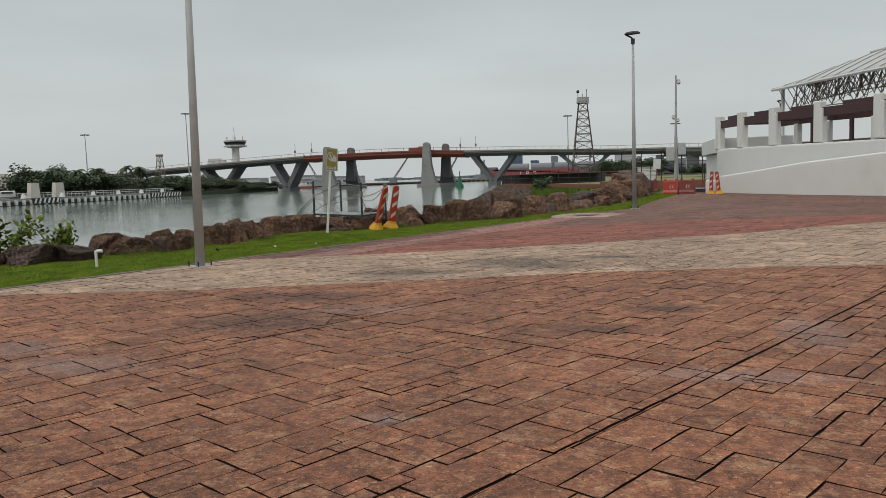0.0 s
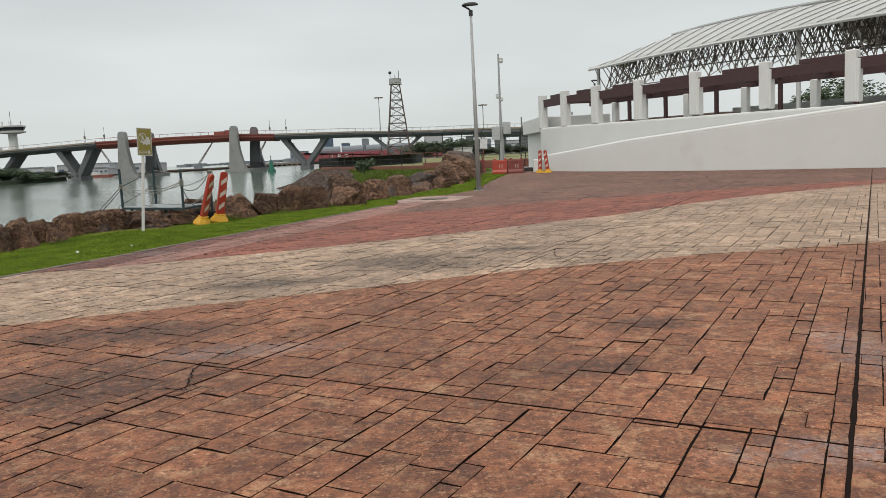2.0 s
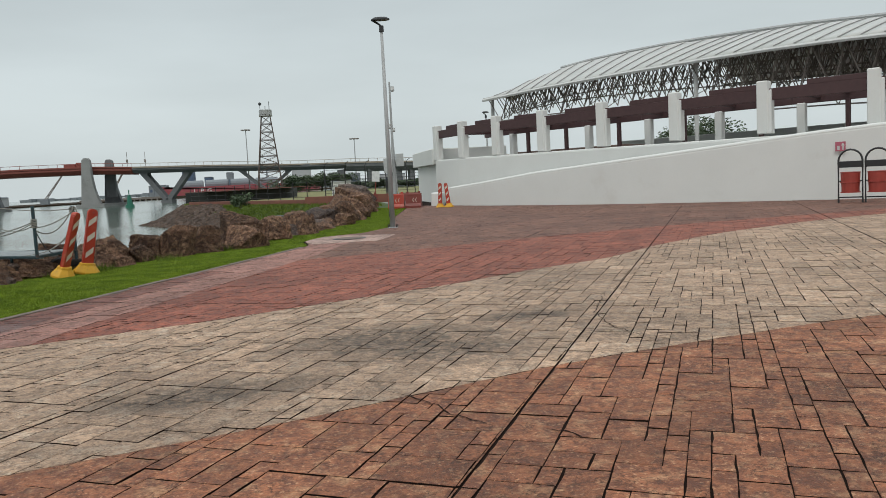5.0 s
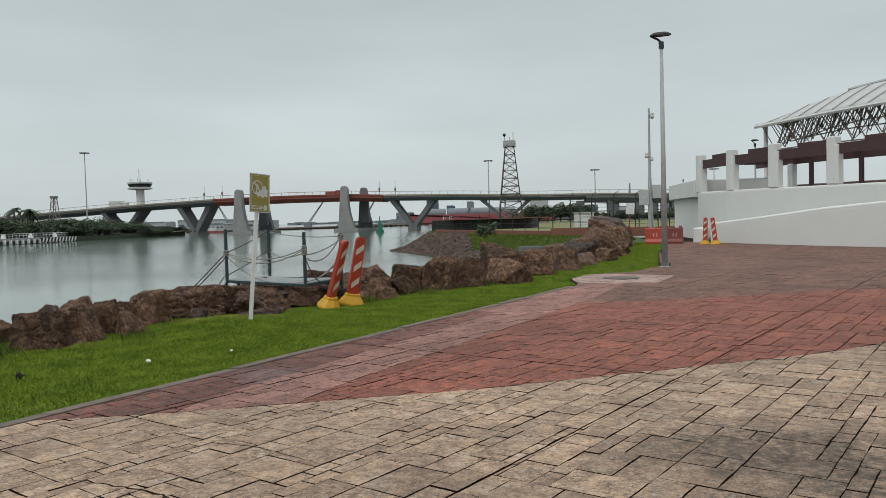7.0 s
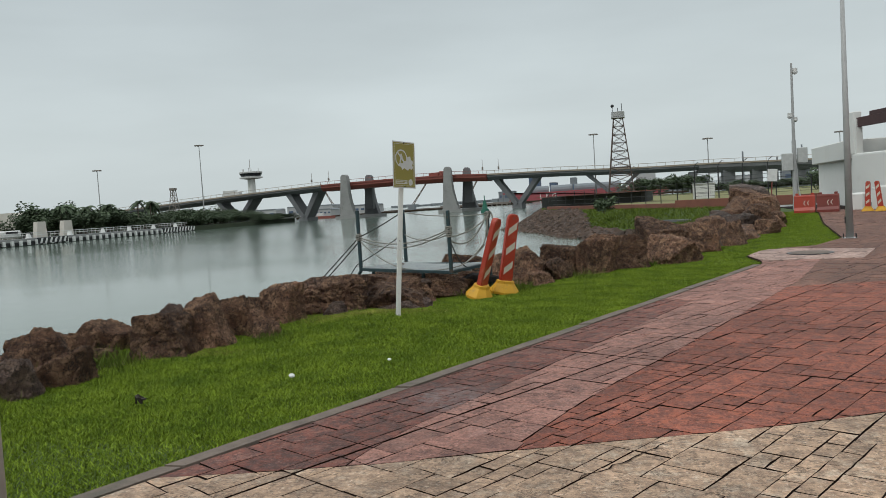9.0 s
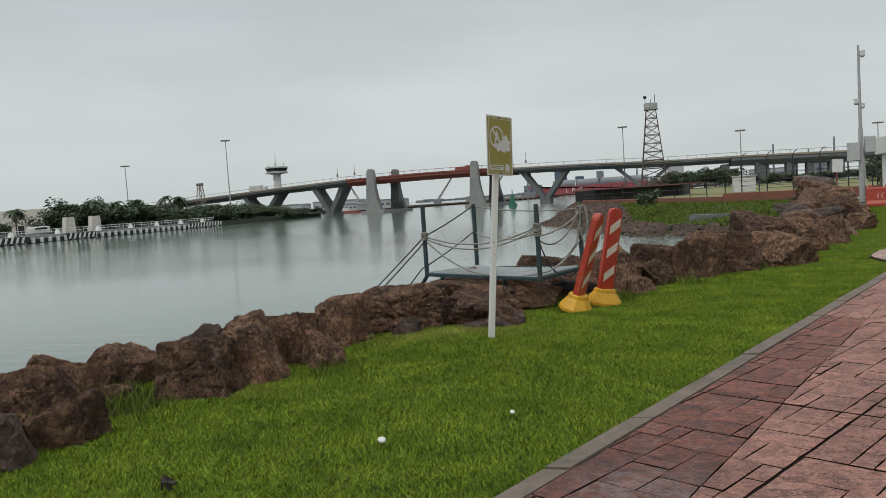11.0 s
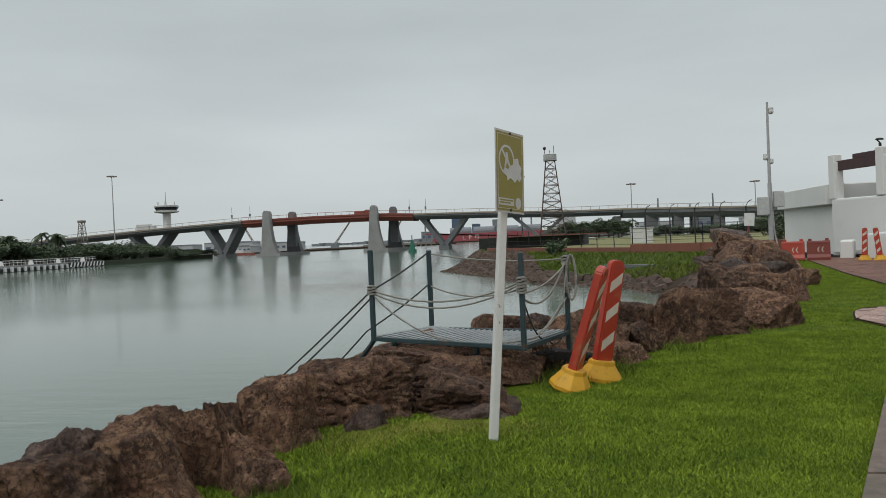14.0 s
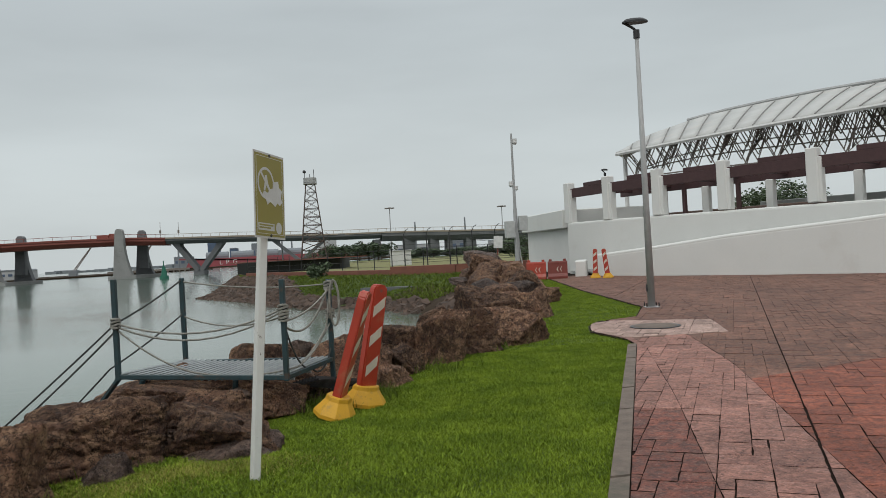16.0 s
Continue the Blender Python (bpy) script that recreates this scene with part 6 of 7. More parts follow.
def frond_mesh(seed):
    """A head of drooping palm fronds with separate leaflets, one unit long."""
    r2 = random.Random(seed)
    verts, faces = [], []
    for k in range(15):
        a, lift = k * 2.4 + r2.uniform(-0.2, 0.2), r2.uniform(-0.1, 0.75)
        prev = None
        for i in range(9):
            f = i / 8
            c = Vector((f * math.cos(a), f * math.sin(a), lift * f - 0.85 * f * f * (0.6 + 0.5 * (1 - lift))))
            side = Vector((-math.sin(a), math.cos(a), 0))
            if i:
                for s in (-1, 1):
                    n = len(verts)
                    ln = 0.26 * (1 - 0.6 * abs(f - 0.4))
                    along = (c - prev)
                    verts += [prev, c, c + side * s * ln + along * 0.7 - Vector((0, 0, 0.1)), prev + side * s * ln * 0.9 + along * 0.7 - Vector((0, 0, 0.1))]
                    faces.append((n, n + 1, n + 2, n + 3))
            prev = c
    me = bpy.data.meshes.new("fronds")
    me.from_pydata([tuple(v) for v in verts], [], faces)
    me.materials.append(mat_palm)
    return me


FRONDS = [frond_mesh(s) for s in range(3)]


def palm(x, y, z, h, r=2.2, label="coconut palm with drooping fronds"):
    t = group_of("palm_tree", label, "palm", pose(x, y, z, rz=tree_rng.uniform(0, 360)), "shore palms")
    bm = bmesh.new()
    chain(bm, [(0, 0, -0.2), (0.1, 0, h * 0.3), (0.3, 0, h * 0.65), (0.35, 0, h)], 0.16, 7)
    part("trunk", bm, mat_bark, t)
    f = new("fronds", tree_rng.choice(FRONDS))
    f.parent, f.location, f.scale = t, (0.35, 0, h), (r, r, r)
    return t


# ---- far shore with quay ----
before_shore = set(bpy.data.objects)
bm = bmesh.new()
shore = [(-400, 60), (-150, 60), (-134, 105), (-128, 122), (-127, 185), (-127, 222), (-128, 262), (-150, 300), (-230, 420), (-700, 460)]
prism(bm, shore, -3, -0.35)
far_bank = part("ground_far_bank", bm, material("far_bank_scrub", (0.045, 0.06, 0.03), (0.03, 0.04, 0.022), rough=0.95, scale=0.2, fine=3))
tagged(far_bank, "low green far bank with a quay", "ground", kind="structure")
mat_quay = material("quay_concrete", (0.3, 0.3, 0.29), (0.2, 0.2, 0.2), rough=0.85, scale=0.5, bump=0.1)
mat_quay_black = material("black_quay_paint_and_shade", (0.02, 0.02, 0.022), rough=0.6, bump=0.05)
quay = group_of("quay", "low concrete quay with black and white striped edge beams", "quay")
bm = bmesh.new()
prism(bm, [(-128, 121), (-124.5, 121), (-124.5, 194), (-128, 194)], -0.75, -0.15)
part("deck", bm, mat_quay, quay)
for k, y in enumerate(np.arange(122, 194, 2.0)):
    bm = bmesh.new()
    box(bm, (-124.3, y, -0.95), (0.45, 0.55, 0.95), None, 0.03)
    part("fender_post", bm, mat_litter, quay)
# black strip stands in for the shade below the quay deck
bm = bmesh.new()
box(bm, (-124.7, 157.5, -1.0), (0.3, 73, 0.9))
part("shadow_beam", bm, mat_quay_black, quay)
for y0, y1 in ((121, 131), (140, 148), (180, 194)):
    bm = bmesh.new()
    box(bm, (-124.15, (y0 + y1) / 2, -0.75), (0.2, y1 - y0, 1.1))
    beam = part("edge_beam", bm, mat_quay_black, quay)
    for y in np.arange(y0 + 0.5, y1 - 0.8, 1.25):
        bm = bmesh.new()
        m = Matrix.Translation((-124.04, y, -0.75)) @ Matrix.Rotation(radians(90), 4, "Z")
        plate(bm, [(0, -0.5), (0.55, -0.5), (1.0, 0.5), (0.45, 0.5)], m, 0.01)
        part("stripe", bm, mat_litter, beam)
bm = bmesh.new()
for y in np.arange(122, 194, 1.2):
    tube(bm, (-126.4, y, -0.15), (-126.4, y, 0.85), 0.05, seg=4)
for z in (0.4, 0.85):
    tube(bm, (-126.4, 122, z), (-126.4, 194, z), 0.05, seg=4)
part("railing", bm, mat_metal_white, quay)
for y in (128, 139, 150, 160, 169, 178, 187):
    ob = group_of("bollard", "white concrete mooring bollard on the quay", "bollard", pose(-125.2, y, -0.15), "quay bollards")
    bm = bmesh.new()
    bmesh.ops.create_cone(bm, cap_ends=True, segments=10, radius1=0.6, radius2=0.3, depth=0.9, matrix=Matrix.Translation((0, 0, 0.45)))
    part("body", bm, mat_litter, ob)
mat_beige = material("beige_render", (0.6, 0.56, 0.5), (0.5, 0.47, 0.42), rough=0.8, scale=0.3, bump=0.05)
house = group_of("beige_building", "low beige flat-roofed building among the trees", "building")
bm = bmesh.new()
plate(bm, [(-170.5, -0.5), (-150.6, -0.5), (-150.2, 4.9), (-152.0, 5.6), (-169.6, 5.6)], Matrix.Translation((0, 163, 0)), 10)
part("wall", bm, mat_beige, house)
# no holes are cut: black boxes paint the shade inside the openings
for x0, x1, z0, z1 in ((-167, -160.5, -0.2, 2.0), (-158.5, -156.8, -0.2, 1.9)):
    bm = bmesh.new()
    box(bm, ((x0 + x1) / 2, 162.97, (z0 + z1) / 2), (x1 - x0, 0.2, z1 - z0))
    part("opening", bm, mat_quay_black, house)
gate = group_of("gate_monument", "pair of beige slanted monument walls on the quay", "monument")
for x, w, y in ((-131.0, 3.0, 149), (-131.0, 3.2, 156.5)):
    bm = bmesh.new()
    m = Matrix.Translation((x, y, 0)) @ Matrix.Rotation(radians(90), 4, "Z")
    plate(bm, [(-w * 0.5, -0.4), (w * 0.5, -0.4), (w * 0.38, 3.0), (-w * 0.34, 3.0)], m, 1.0)
    part("slab", bm, mat_beige, gate)
tree(-184, 166, -0.3, 12, 17, "large spreading broadleaf tree behind the quay")
tree(-172, 146, -0.3, 6.5, 9)
tree(-180, 145, -0.3, 8, 11)
tree(-147, 146, -0.3, 3.8, 4.5)
for x, y, h, w in ((-168, 138, 4.6, 8), (-176, 134, 5.5, 9), (-160, 141, 3.4, 6), (-186, 140, 7.5, 10.5), (-152, 143, 3.0, 5)):
    tree(x, y, -0.35, h, w)
for i in range(66):
    y = 160 + (i % 33) * 2.7 + tree_rng.uniform(-1, 1)
    x = -136 - tree_rng.uniform(0, 14)
    low = min(1.0, max(0.0, (y - 180) / 10))
    tree(x, y, -0.35, tree_rng.uniform(5.4, 7.6) - 2.4 * low, tree_rng.uniform(7, 9.5))
for i in range(16):
    tree(-131 - tree_rng.uniform(0, 5), 182 + i * 4.0, -0.35, tree_rng.uniform(2.6, 4.0), tree_rng.uniform(5, 8), "low bushy tree at the water's edge")
for i in range(8):
    tree(-126 - tree_rng.uniform(-1, 6), 236 + i * 3.5, -0.6, tree_rng.uniform(1.6, 2.6), tree_rng.uniform(4, 6), "low bushy tree at the water's edge")
for x, y, h in ((-136, 160, 6.4), (-138, 171, 6.2), (-135, 186, 7.0), (-134, 190, 6.8), (-146, 150, 5.5), (-139, 166, 6.6), (-137, 178, 6.4), (-136, 194, 6.2)):
    palm(x, y, -0.35, h)
van2 = group_of("white_van", "white van parked behind the quay railing", "van")
bm = bmesh.new()
box(bm, (-131.5, 141, 0.75), (2.0, 4.2, 1.5), None, 0.25)
part("body", bm, mat_metal_white, van2)
bm = bmesh.new()
box(bm, (-130.45, 140.6, 1.05), (0.06, 3.0, 0.5))
part("window", bm, mat_quay_black, van2)

# the whole far shore stands a little nearer than drawn above
for ob in [o for o in bpy.data.objects if o not in before_shore and o.parent is None]:
    ob.matrix_world = Matrix.Translation((8, -7, 0)) @ ob.matrix_basis


def tall_mast(x, y, h, label, z=-0.3, r=0.22):
    t = group_of("flood_mast", label, "light mast", pose(x, y, z), "tall light masts")
    bm = bmesh.new()
    tube(bm, (0, 0, 0), (0, 0, h), r, r * 0.5, 8)
    part("pole", bm, mat_galv, t)
    bm = bmesh.new()
    bmesh.ops.create_cone(bm, cap_ends=True, segments=12, radius1=0.9, radius2=0.5, depth=0.3, matrix=Matrix.Translation((0, 0, h)))
    for a in range(8):
        box(bm, (1.2 * math.cos(a * 0.785), 1.2 * math.sin(a * 0.785), h - 0.1), (0.5, 0.5, 0.3), Euler((0, 0, a * 0.785)).to_matrix())
    part("lamp_ring", bm, mat_truss, t)


tall_mast(-139.5, 230, 25.2, "tall floodlight mast on the far shore")
tall_mast(-178.2, 230, 20.0, "tall floodlight mast on the far shore")
tall_mast(-17.0, 252, 19.6, "tall floodlight mast behind the bridge", 0)
tall_mast(15.6, 245, 15.2, "tall floodlight mast behind the bridge", 0)
tall_mast(51.5, 250, 14.5, "tall floodlight mast behind the bridge", 0)
lat = group_of("lattice_tower", "small dark steel lattice tower on the far shore", "tower", pose(-150.2, 230, -0.3))
bm = bmesh.new()
for sx, sy in ((-1, -1), (1, -1), (1, 1), (-1, 1)):
    tube(bm, (sx * 1.6, sy * 1.6, 0), (sx * 0.55, sy * 0.55, 11.6), 0.12, seg=5)
part("legs", bm, mat_truss, lat)
bm = bmesh.new()
for k in range(7):
    z0, z1 = k * 1.65, (k + 1) * 1.65
    a, b = 1.6 - 0.09 * z0, 1.6 - 0.09 * z1
    for sx, sy, tx, ty in ((-1, -1, 1, -1), (1, -1, 1, 1), (1, 1, -1, 1), (-1, 1, -1, -1)):
        tube(bm, (sx * a, sy * a, z0), (tx * b, ty * b, z1), 0.07, seg=4)
        tube(bm, (sx * b, sy * b, z1), (tx * b, ty * b, z1), 0.07, seg=4)
box(bm, (0, 0, 11.9), (1.7, 1.7, 0.7))
part("bracing", bm, mat_truss, lat)
ctl = group_of("control_tower", "white harbour control tower with a wide glazed cab", "tower", pose(-224, 420, -0.4))
bm = bmesh.new()
tube(bm, (0, 0, 0), (0, 0, 23.6), 2.3, 2.2, 16)
part("shaft", bm, mat_white, ctl)
bm = bmesh.new()
prev = None
for z, r in ((23.0, 2.5), (23.6, 6.6), (24.3, 6.7), (24.4, 5.4), (26.6, 6.6), (27.3, 6.7), (27.5, 6.0)):
    cur = [bm.verts.new((r * math.cos(a), r * math.sin(a), z)) for a in np.linspace(0, 2 * math.pi, 16, endpoint=False)]
    if prev:
        for k in range(16):
            bm.faces.new((prev[k], prev[(k + 1) % 16], cur[(k + 1) % 16], cur[k]))
    prev = cur
bm.faces.new(prev)
part("cab", bm, mat_metal_white, ctl)
bm = bmesh.new()
bmesh.ops.create_cone(bm, cap_ends=False, segments=16, radius1=5.65, radius2=6.6, depth=1.7, matrix=Matrix.Translation((0, 0, 25.55)))
part("window_band", bm, material("dark_glass", (0.03, 0.035, 0.04), rough=0.15, bump=0), ctl)
for x, y, h, r in [(-0.3, 0, 35, 0.14)] + [(5 * math.cos(a), 5 * math.sin(a), 29.5, 0.12) for a in range(6)]:
    bm = bmesh.new()
    tube(bm, (x, y, 27.4), (x, y, h), r, seg=5)
    part("aerial", bm, mat_truss, ctl)

# ---- port beyond the bridge ----
port_rng = random.Random(31)
mat_far_white = material("port_shed_white", (0.45, 0.46, 0.46), (0.36, 0.37, 0.37), rough=0.8, scale=0.1, fine=2, bump=0)
mat_far_grey = material("port_grey", (0.22, 0.24, 0.26), (0.17, 0.19, 0.2), rough=0.8, scale=0.1, fine=2, bump=0)
mat_far_blue = material("plant_blue", (0.09, 0.13, 0.2), (0.07, 0.1, 0.15), rough=0.7, scale=0.1, fine=2, bump=0)


def port_building(x, y, w, d, h, mat, label, z=-1.0, windows=0):
    t = group_of("port_building", label, "building", None, "port buildings")
    bm = bmesh.new()
    box(bm, (x, y, z + h / 2), (w, d, h))
    part("wall", bm, mat, t)
    bm = bmesh.new()
    plate(bm, [(x - w / 2 - 0.3, z + h), (x + w / 2 + 0.3, z + h), (x + w / 2 - 0.5, z + h + 0.5), (x - w / 2 + 0.5, z + h + 0.5)], Matrix.Translation((0, y - d / 2 - 0.2, 0)), d)
    part("roof", bm, mat_far_grey, t)
    for k in range(windows):
        bm = bmesh.new()
        box(bm, (x - w / 2 + (k + 0.5) * w / windows, y - d / 2 - 0.05, z + h * 0.55), (w / windows * 0.55, 0.2, h * 0.25))
        part("window", bm, mat_far_blue, t)
    return t


bm = bmesh.new()
prism(bm, [(-200, 330), (-165, 330), (-120, 345), (-60, 420), (-100, 470), (-700, 520)], -3, -0.9)
tagged(part("ground_port", bm, mat_mud), "low port quay behind the bridge", "ground", kind="structure")
for x, y, w, h in ((-186, 352, 26, 4.5), (-160, 362, 24, 5), (-138, 372, 18, 4), (-205, 365, 22, 4), (-150, 350, 12, 3)):
    port_building(x, y, w, 10, h, mat_far_white, "long white port shed behind the bridge", windows=6)
for x, y, h, lean in ((-118, 390, 12, 9), (-152, 372, 14, -8), (-92, 400, 13, 8)):
    crane = group_of("crane", "grey lattice harbour crane", "crane", pose(x, y, -1), "harbour cranes")
    bm = bmesh.new()
    for s in (-0.5, 0.5):
        tube(bm, (s, 0, 2), (s * 0.3 + lean, 0, h + 2), 0.2, seg=4)
    for k in range(8):
        f, g2 = k / 8, (k + 1) / 8
        tube(bm, (-0.5 + lean * f, 0, 2 + h * f), (0.5 * (1 - g2) + lean * g2, 0, 2 + h * g2), 0.12, seg=4)
    part("boom", bm, mat_truss, crane)
    bm = bmesh.new()
    box(bm, (0, 0, 1.4), (3.5, 3, 2.8), None, 0.2)
    part("cab", bm, mat_far_grey, crane)
pier = group_of("work_pier", "dark timber work pier on piles", "pier")
bm = bmesh.new()
box(bm, (-86, 396, -0.3), (36, 6, 0.9))
part("deck", bm, mat_truss, pier)
for k in range(14):
    bm = bmesh.new()
    tube(bm, (-103 + k * 2.6, 393.4, -2), (-103 + k * 2.6, 393.4, -0.3), 0.35, seg=6)
    part("pile", bm, mat_truss, pier)
for x, y, w, c in ((-128, 300, 9, mat_redsteel), (-140, 290, 8, mat_far_white), (-119, 305, 8, mat_far_grey)):
    boat = group_of("work_boat", "small moored work boat with a cabin", "boat", pose(x, y, WATER), "moored boats")
    bm = bmesh.new()
    prism(bm, [(-w / 2, -1.2), (w * 0.35, -1.2), (w / 2, 0), (w * 0.35, 1.2), (-w / 2, 1.2)], -0.2, 0.9)
    part("hull", bm, c, boat)
    bm = bmesh.new()
    box(bm, (-w * 0.2, 0, 1.5), (w * 0.3, 1.6, 1.3), None, 0.1)
    part("cabin", bm, mat_metal_white, boat)
# red tanker at the far berth
ship = group_of("tanker_ship", "long red tanker moored at the far berth", "ship", pose(-50, 600, WATER))
mat_hull = material("red_ship_hull", (0.33, 0.075, 0.085), (0.27, 0.06, 0.07), rough=0.6, scale=0.05, fine=0.6, bump=0)
bm = bmesh.new()
plate(bm, [(-52, 0), (62, 0), (66, 6.5), (-56, 6.5), (-56, 7.6), (-48, 7.4)], Matrix.Translation((0, -8, 0)), 16)
part("hull", bm, mat_hull, ship)
bm = bmesh.new()
box(bm, (50, 0, 11), (14, 13, 9), None, 0.3)
box(bm, (52, 0, 17), (9, 12, 3), None, 0.3)
part("superstructure", bm, mat_far_white, ship)
for x in (-30, -12, 6, 24):
    bm = bmesh.new()
    tube(bm, (x - 8, 0, 8), (x + 8, 0, 8), 3.2, seg=12)
    part("cargo_tank", bm, mat_far_grey, ship)
curve = bpy.data.curves.new("ship_lettering", "FONT")
curve.body, curve.size, curve.extrude, curve.space_character = "L P G", 4.6, 0.05, 1.25
letters = new("lettering", curve)
letters.data.materials.append(mat_litter)
letters.parent = ship
letters.location, letters.rotation_euler = (-28, -8.2, 1.9), (radians(90), 0, 0)
for x, w, h, m in ((-75, 9, 20, mat_far_blue), (-62, 6, 14, mat_far_blue), (-48, 5, 17, mat_far_grey), (-38, 22, 10, mat_far_grey), (-95, 14, 9, mat_far_grey), (0, 30, 9, mat_far_white),
                   (30, 26, 11, mat_far_grey), (60, 30, 9, mat_far_white), (95, 22, 12, mat_far_grey), (130, 34, 9, mat_far_white), (175, 30, 12, mat_far_grey)):
    port_building(x * 1.25, 690, w, 14, h, m, "distant grey industrial plant building", windows=3)
for x, h in ((-118, 16), (-28, 18), (75, 28), (100, 22), (118, 30)):
    t = group_of("chimney", "distant thin industrial chimney", "chimney", pose(x, 660, -1), "distant chimneys")
    bm = bmesh.new()
    tube(bm, (0, 0, 0), (0, 0, h), 0.9, 0.6, 8)
    part("stack", bm, mat_far_grey, t)
# far breakwater and woods
bm = bmesh.new()
for i in range(60):
    x = -420 + i * 8.0
    box(bm, (x, 1300 + 20 * math.sin(i), 0.2), (16, 12, 4.6 + 1.4 * math.sin(i * 1.7) + 1.2 * math.sin(i * 0.6)), Euler((0, 0, i)).to_matrix())
far_line = part("backdrop_breakwater", bm, mat_far_grey)
tagged(far_line, "low distant breakwater on the horizon", "breakwater", kind="structure")
bm = bmesh.new()
prism(bm, [(-140, 560), (500, 480), (900, 700), (-140, 800)], -3, -0.8)
tagged(part("ground_far_port", bm, mat_mud), "low far port land behind the headland", "ground", kind="structure")
for i in range(46):
    x = -4 + i * 2.3 + tree_rng.uniform(-1, 1)
    tree(x, 205 - i * 1.0 + tree_rng.uniform(-9, 6), 0, tree_rng.uniform(1.7, 2.9) + (2.2 if x < 9 else 0.0), tree_rng.uniform(4.5, 7), "dense dark green tree behind the fenced lawn", "trees behind the fence")
for i in range(7):
    tree(11 + i * 2.2, 76 - i * 0.6, 0, tree_rng.uniform(2.0, 3.0), tree_rng.uniform(2.4, 3.4), "low dark green tree behind the annex", "trees behind the fence")
tree(53, 105, -0.03, 8.6, 10.5, "spreading green tree far behind the pergola columns", "trees by the pergola")
buoy = group_of("channel_buoy", "green steel channel buoy floating in the harbour", "buoy", pose(-41.6, 199, WATER))
mat_green = material("green_buoy_paint", (0.015, 0.14, 0.09), rough=0.5, bump=0.03)
bm = bmesh.new()
bmesh.ops.create_cone(bm, cap_ends=True, segments=12, radius1=1.1, radius2=1.0, depth=0.9, matrix=Matrix.Translation((0, 0, 0.3)))
part("float", bm, mat_green, buoy)
bm = bmesh.new()
bmesh.ops.create_cone(bm, cap_ends=True, segments=8, radius1=0.75, radius2=0.35, depth=2.2, matrix=Matrix.Translation((0, 0, 1.8)))
tube(bm, (0, 0, 2.9), (0, 0, 4.2), 0.12, seg=6)
part("lantern_tower", bm, mat_green, buoy)

# ---- stamped pieces of the plaza ----
UX, UY = 0.496, 0.868
JOINTS = (-14.7, -11.15, -8.1, -5.19, -1.49, 2.2, 5.9)
CROSS = (5.45, 12.0, 18.6)
LOWER = [(-12, 7.4), (-9, 8.2), (-7.83, 8.55), (-4.6, 9.15), (-3.65, 9.52), (-2.0, 9.97), (0.3, 10.82), (2.6, 11.31), (4.65, 11.55), (5.5, 11.68), (9, 12.1), (16, 12.6), (30, 13)]
UPPER = [(-12, 11.8), (-6.2, 12.85), (-5.2, 13.1), (-4.3, 13.44), (-2.8, 13.95), (-1.6, 14.55), (0.5, 15.55), (1.4, 16.2), (3.2, 17.1), (4.8, 18.6), (7.0, 20.1), (9.7, 21.3), (11, 21.75), (15, 22.6), (30, 24)]
SHADE = [(-5, 19.4), (0.67, 20.95), (2.9, 21.8), (7.7, 22.9), (11.8, 23.4), (30, 25)]
PINK_L = [(13.1, -5.2), (13.7, -5.07), (15, -4.57), (17.05, -3.8), (19.8, -2.75), (23.1, -1.58), (24.2, -1.3)]
PINK_R = [(13.44, -4.31), (14.7, -3.9), (16.2, -3.27), (18.7, -2.3), (21.3, -1.31), (24.2, -0.45)]
APRON = [(-1.4, 24.2), (0.18, 24.03), (0.86, 25.85), (-0.86, 26.9), (-1.22, 26.45), (-1.57, 25.3)]
STRIPE_END = [(-8, 22.6), (-3.37, 19.54), (-2.98, 19.28), (2, 16)]


def clip(poly, px, py, nx, ny):
    """The part of a convex polygon on the side of the line that the normal points to."""
    out = []
    n = len(poly)
    for i in range(n):
        a, b = poly[i], poly[(i + 1) % n]
        da, db = (a[0] - px) * nx + (a[1] - py) * ny, (b[0] - px) * nx + (b[1] - py) * ny
        if da >= 0:
            out.append(a)
        if (da >= 0) != (db >= 0):
            f = da / (da - db)
            out.append((a[0] + f * (b[0] - a[0]), a[1] + f * (b[1] - a[1])))
    return out


def area(poly):
    return abs(sum(a[0] * b[1] - b[0] * a[1] for a, b in zip(poly, poly[1:] + poly[:1]))) / 2


def split(polys, table, along_x=True):
    """Splits convex polygons along a border curve, taken as straight within each piece. Gives (below, above)."""
    below, above = [], []
    for poly in polys:
        cx, cy = sum(p[0] for p in poly) / len(poly), sum(p[1] for p in poly) / len(poly)
        if along_x:
            y0, y1 = at_line(table, cx - 0.3), at_line(table, cx + 0.3)
            px, py, nx, ny = cx, (y0 + y1) / 2, -(y1 - y0), 0.6
        else:
            x0, x1 = at_line(table, cy - 0.3), at_line(table, cy + 0.3)
            px, py, nx, ny = (x0 + x1) / 2, cy, 0.6, -(x1 - x0)
        for target, s in ((above, 1), (below, -1)):
            q = clip(poly, px, py, s * nx, s * ny)
            if len(q) > 2 and area(q) > 0.0008:
                target.append(q)
    return below, above


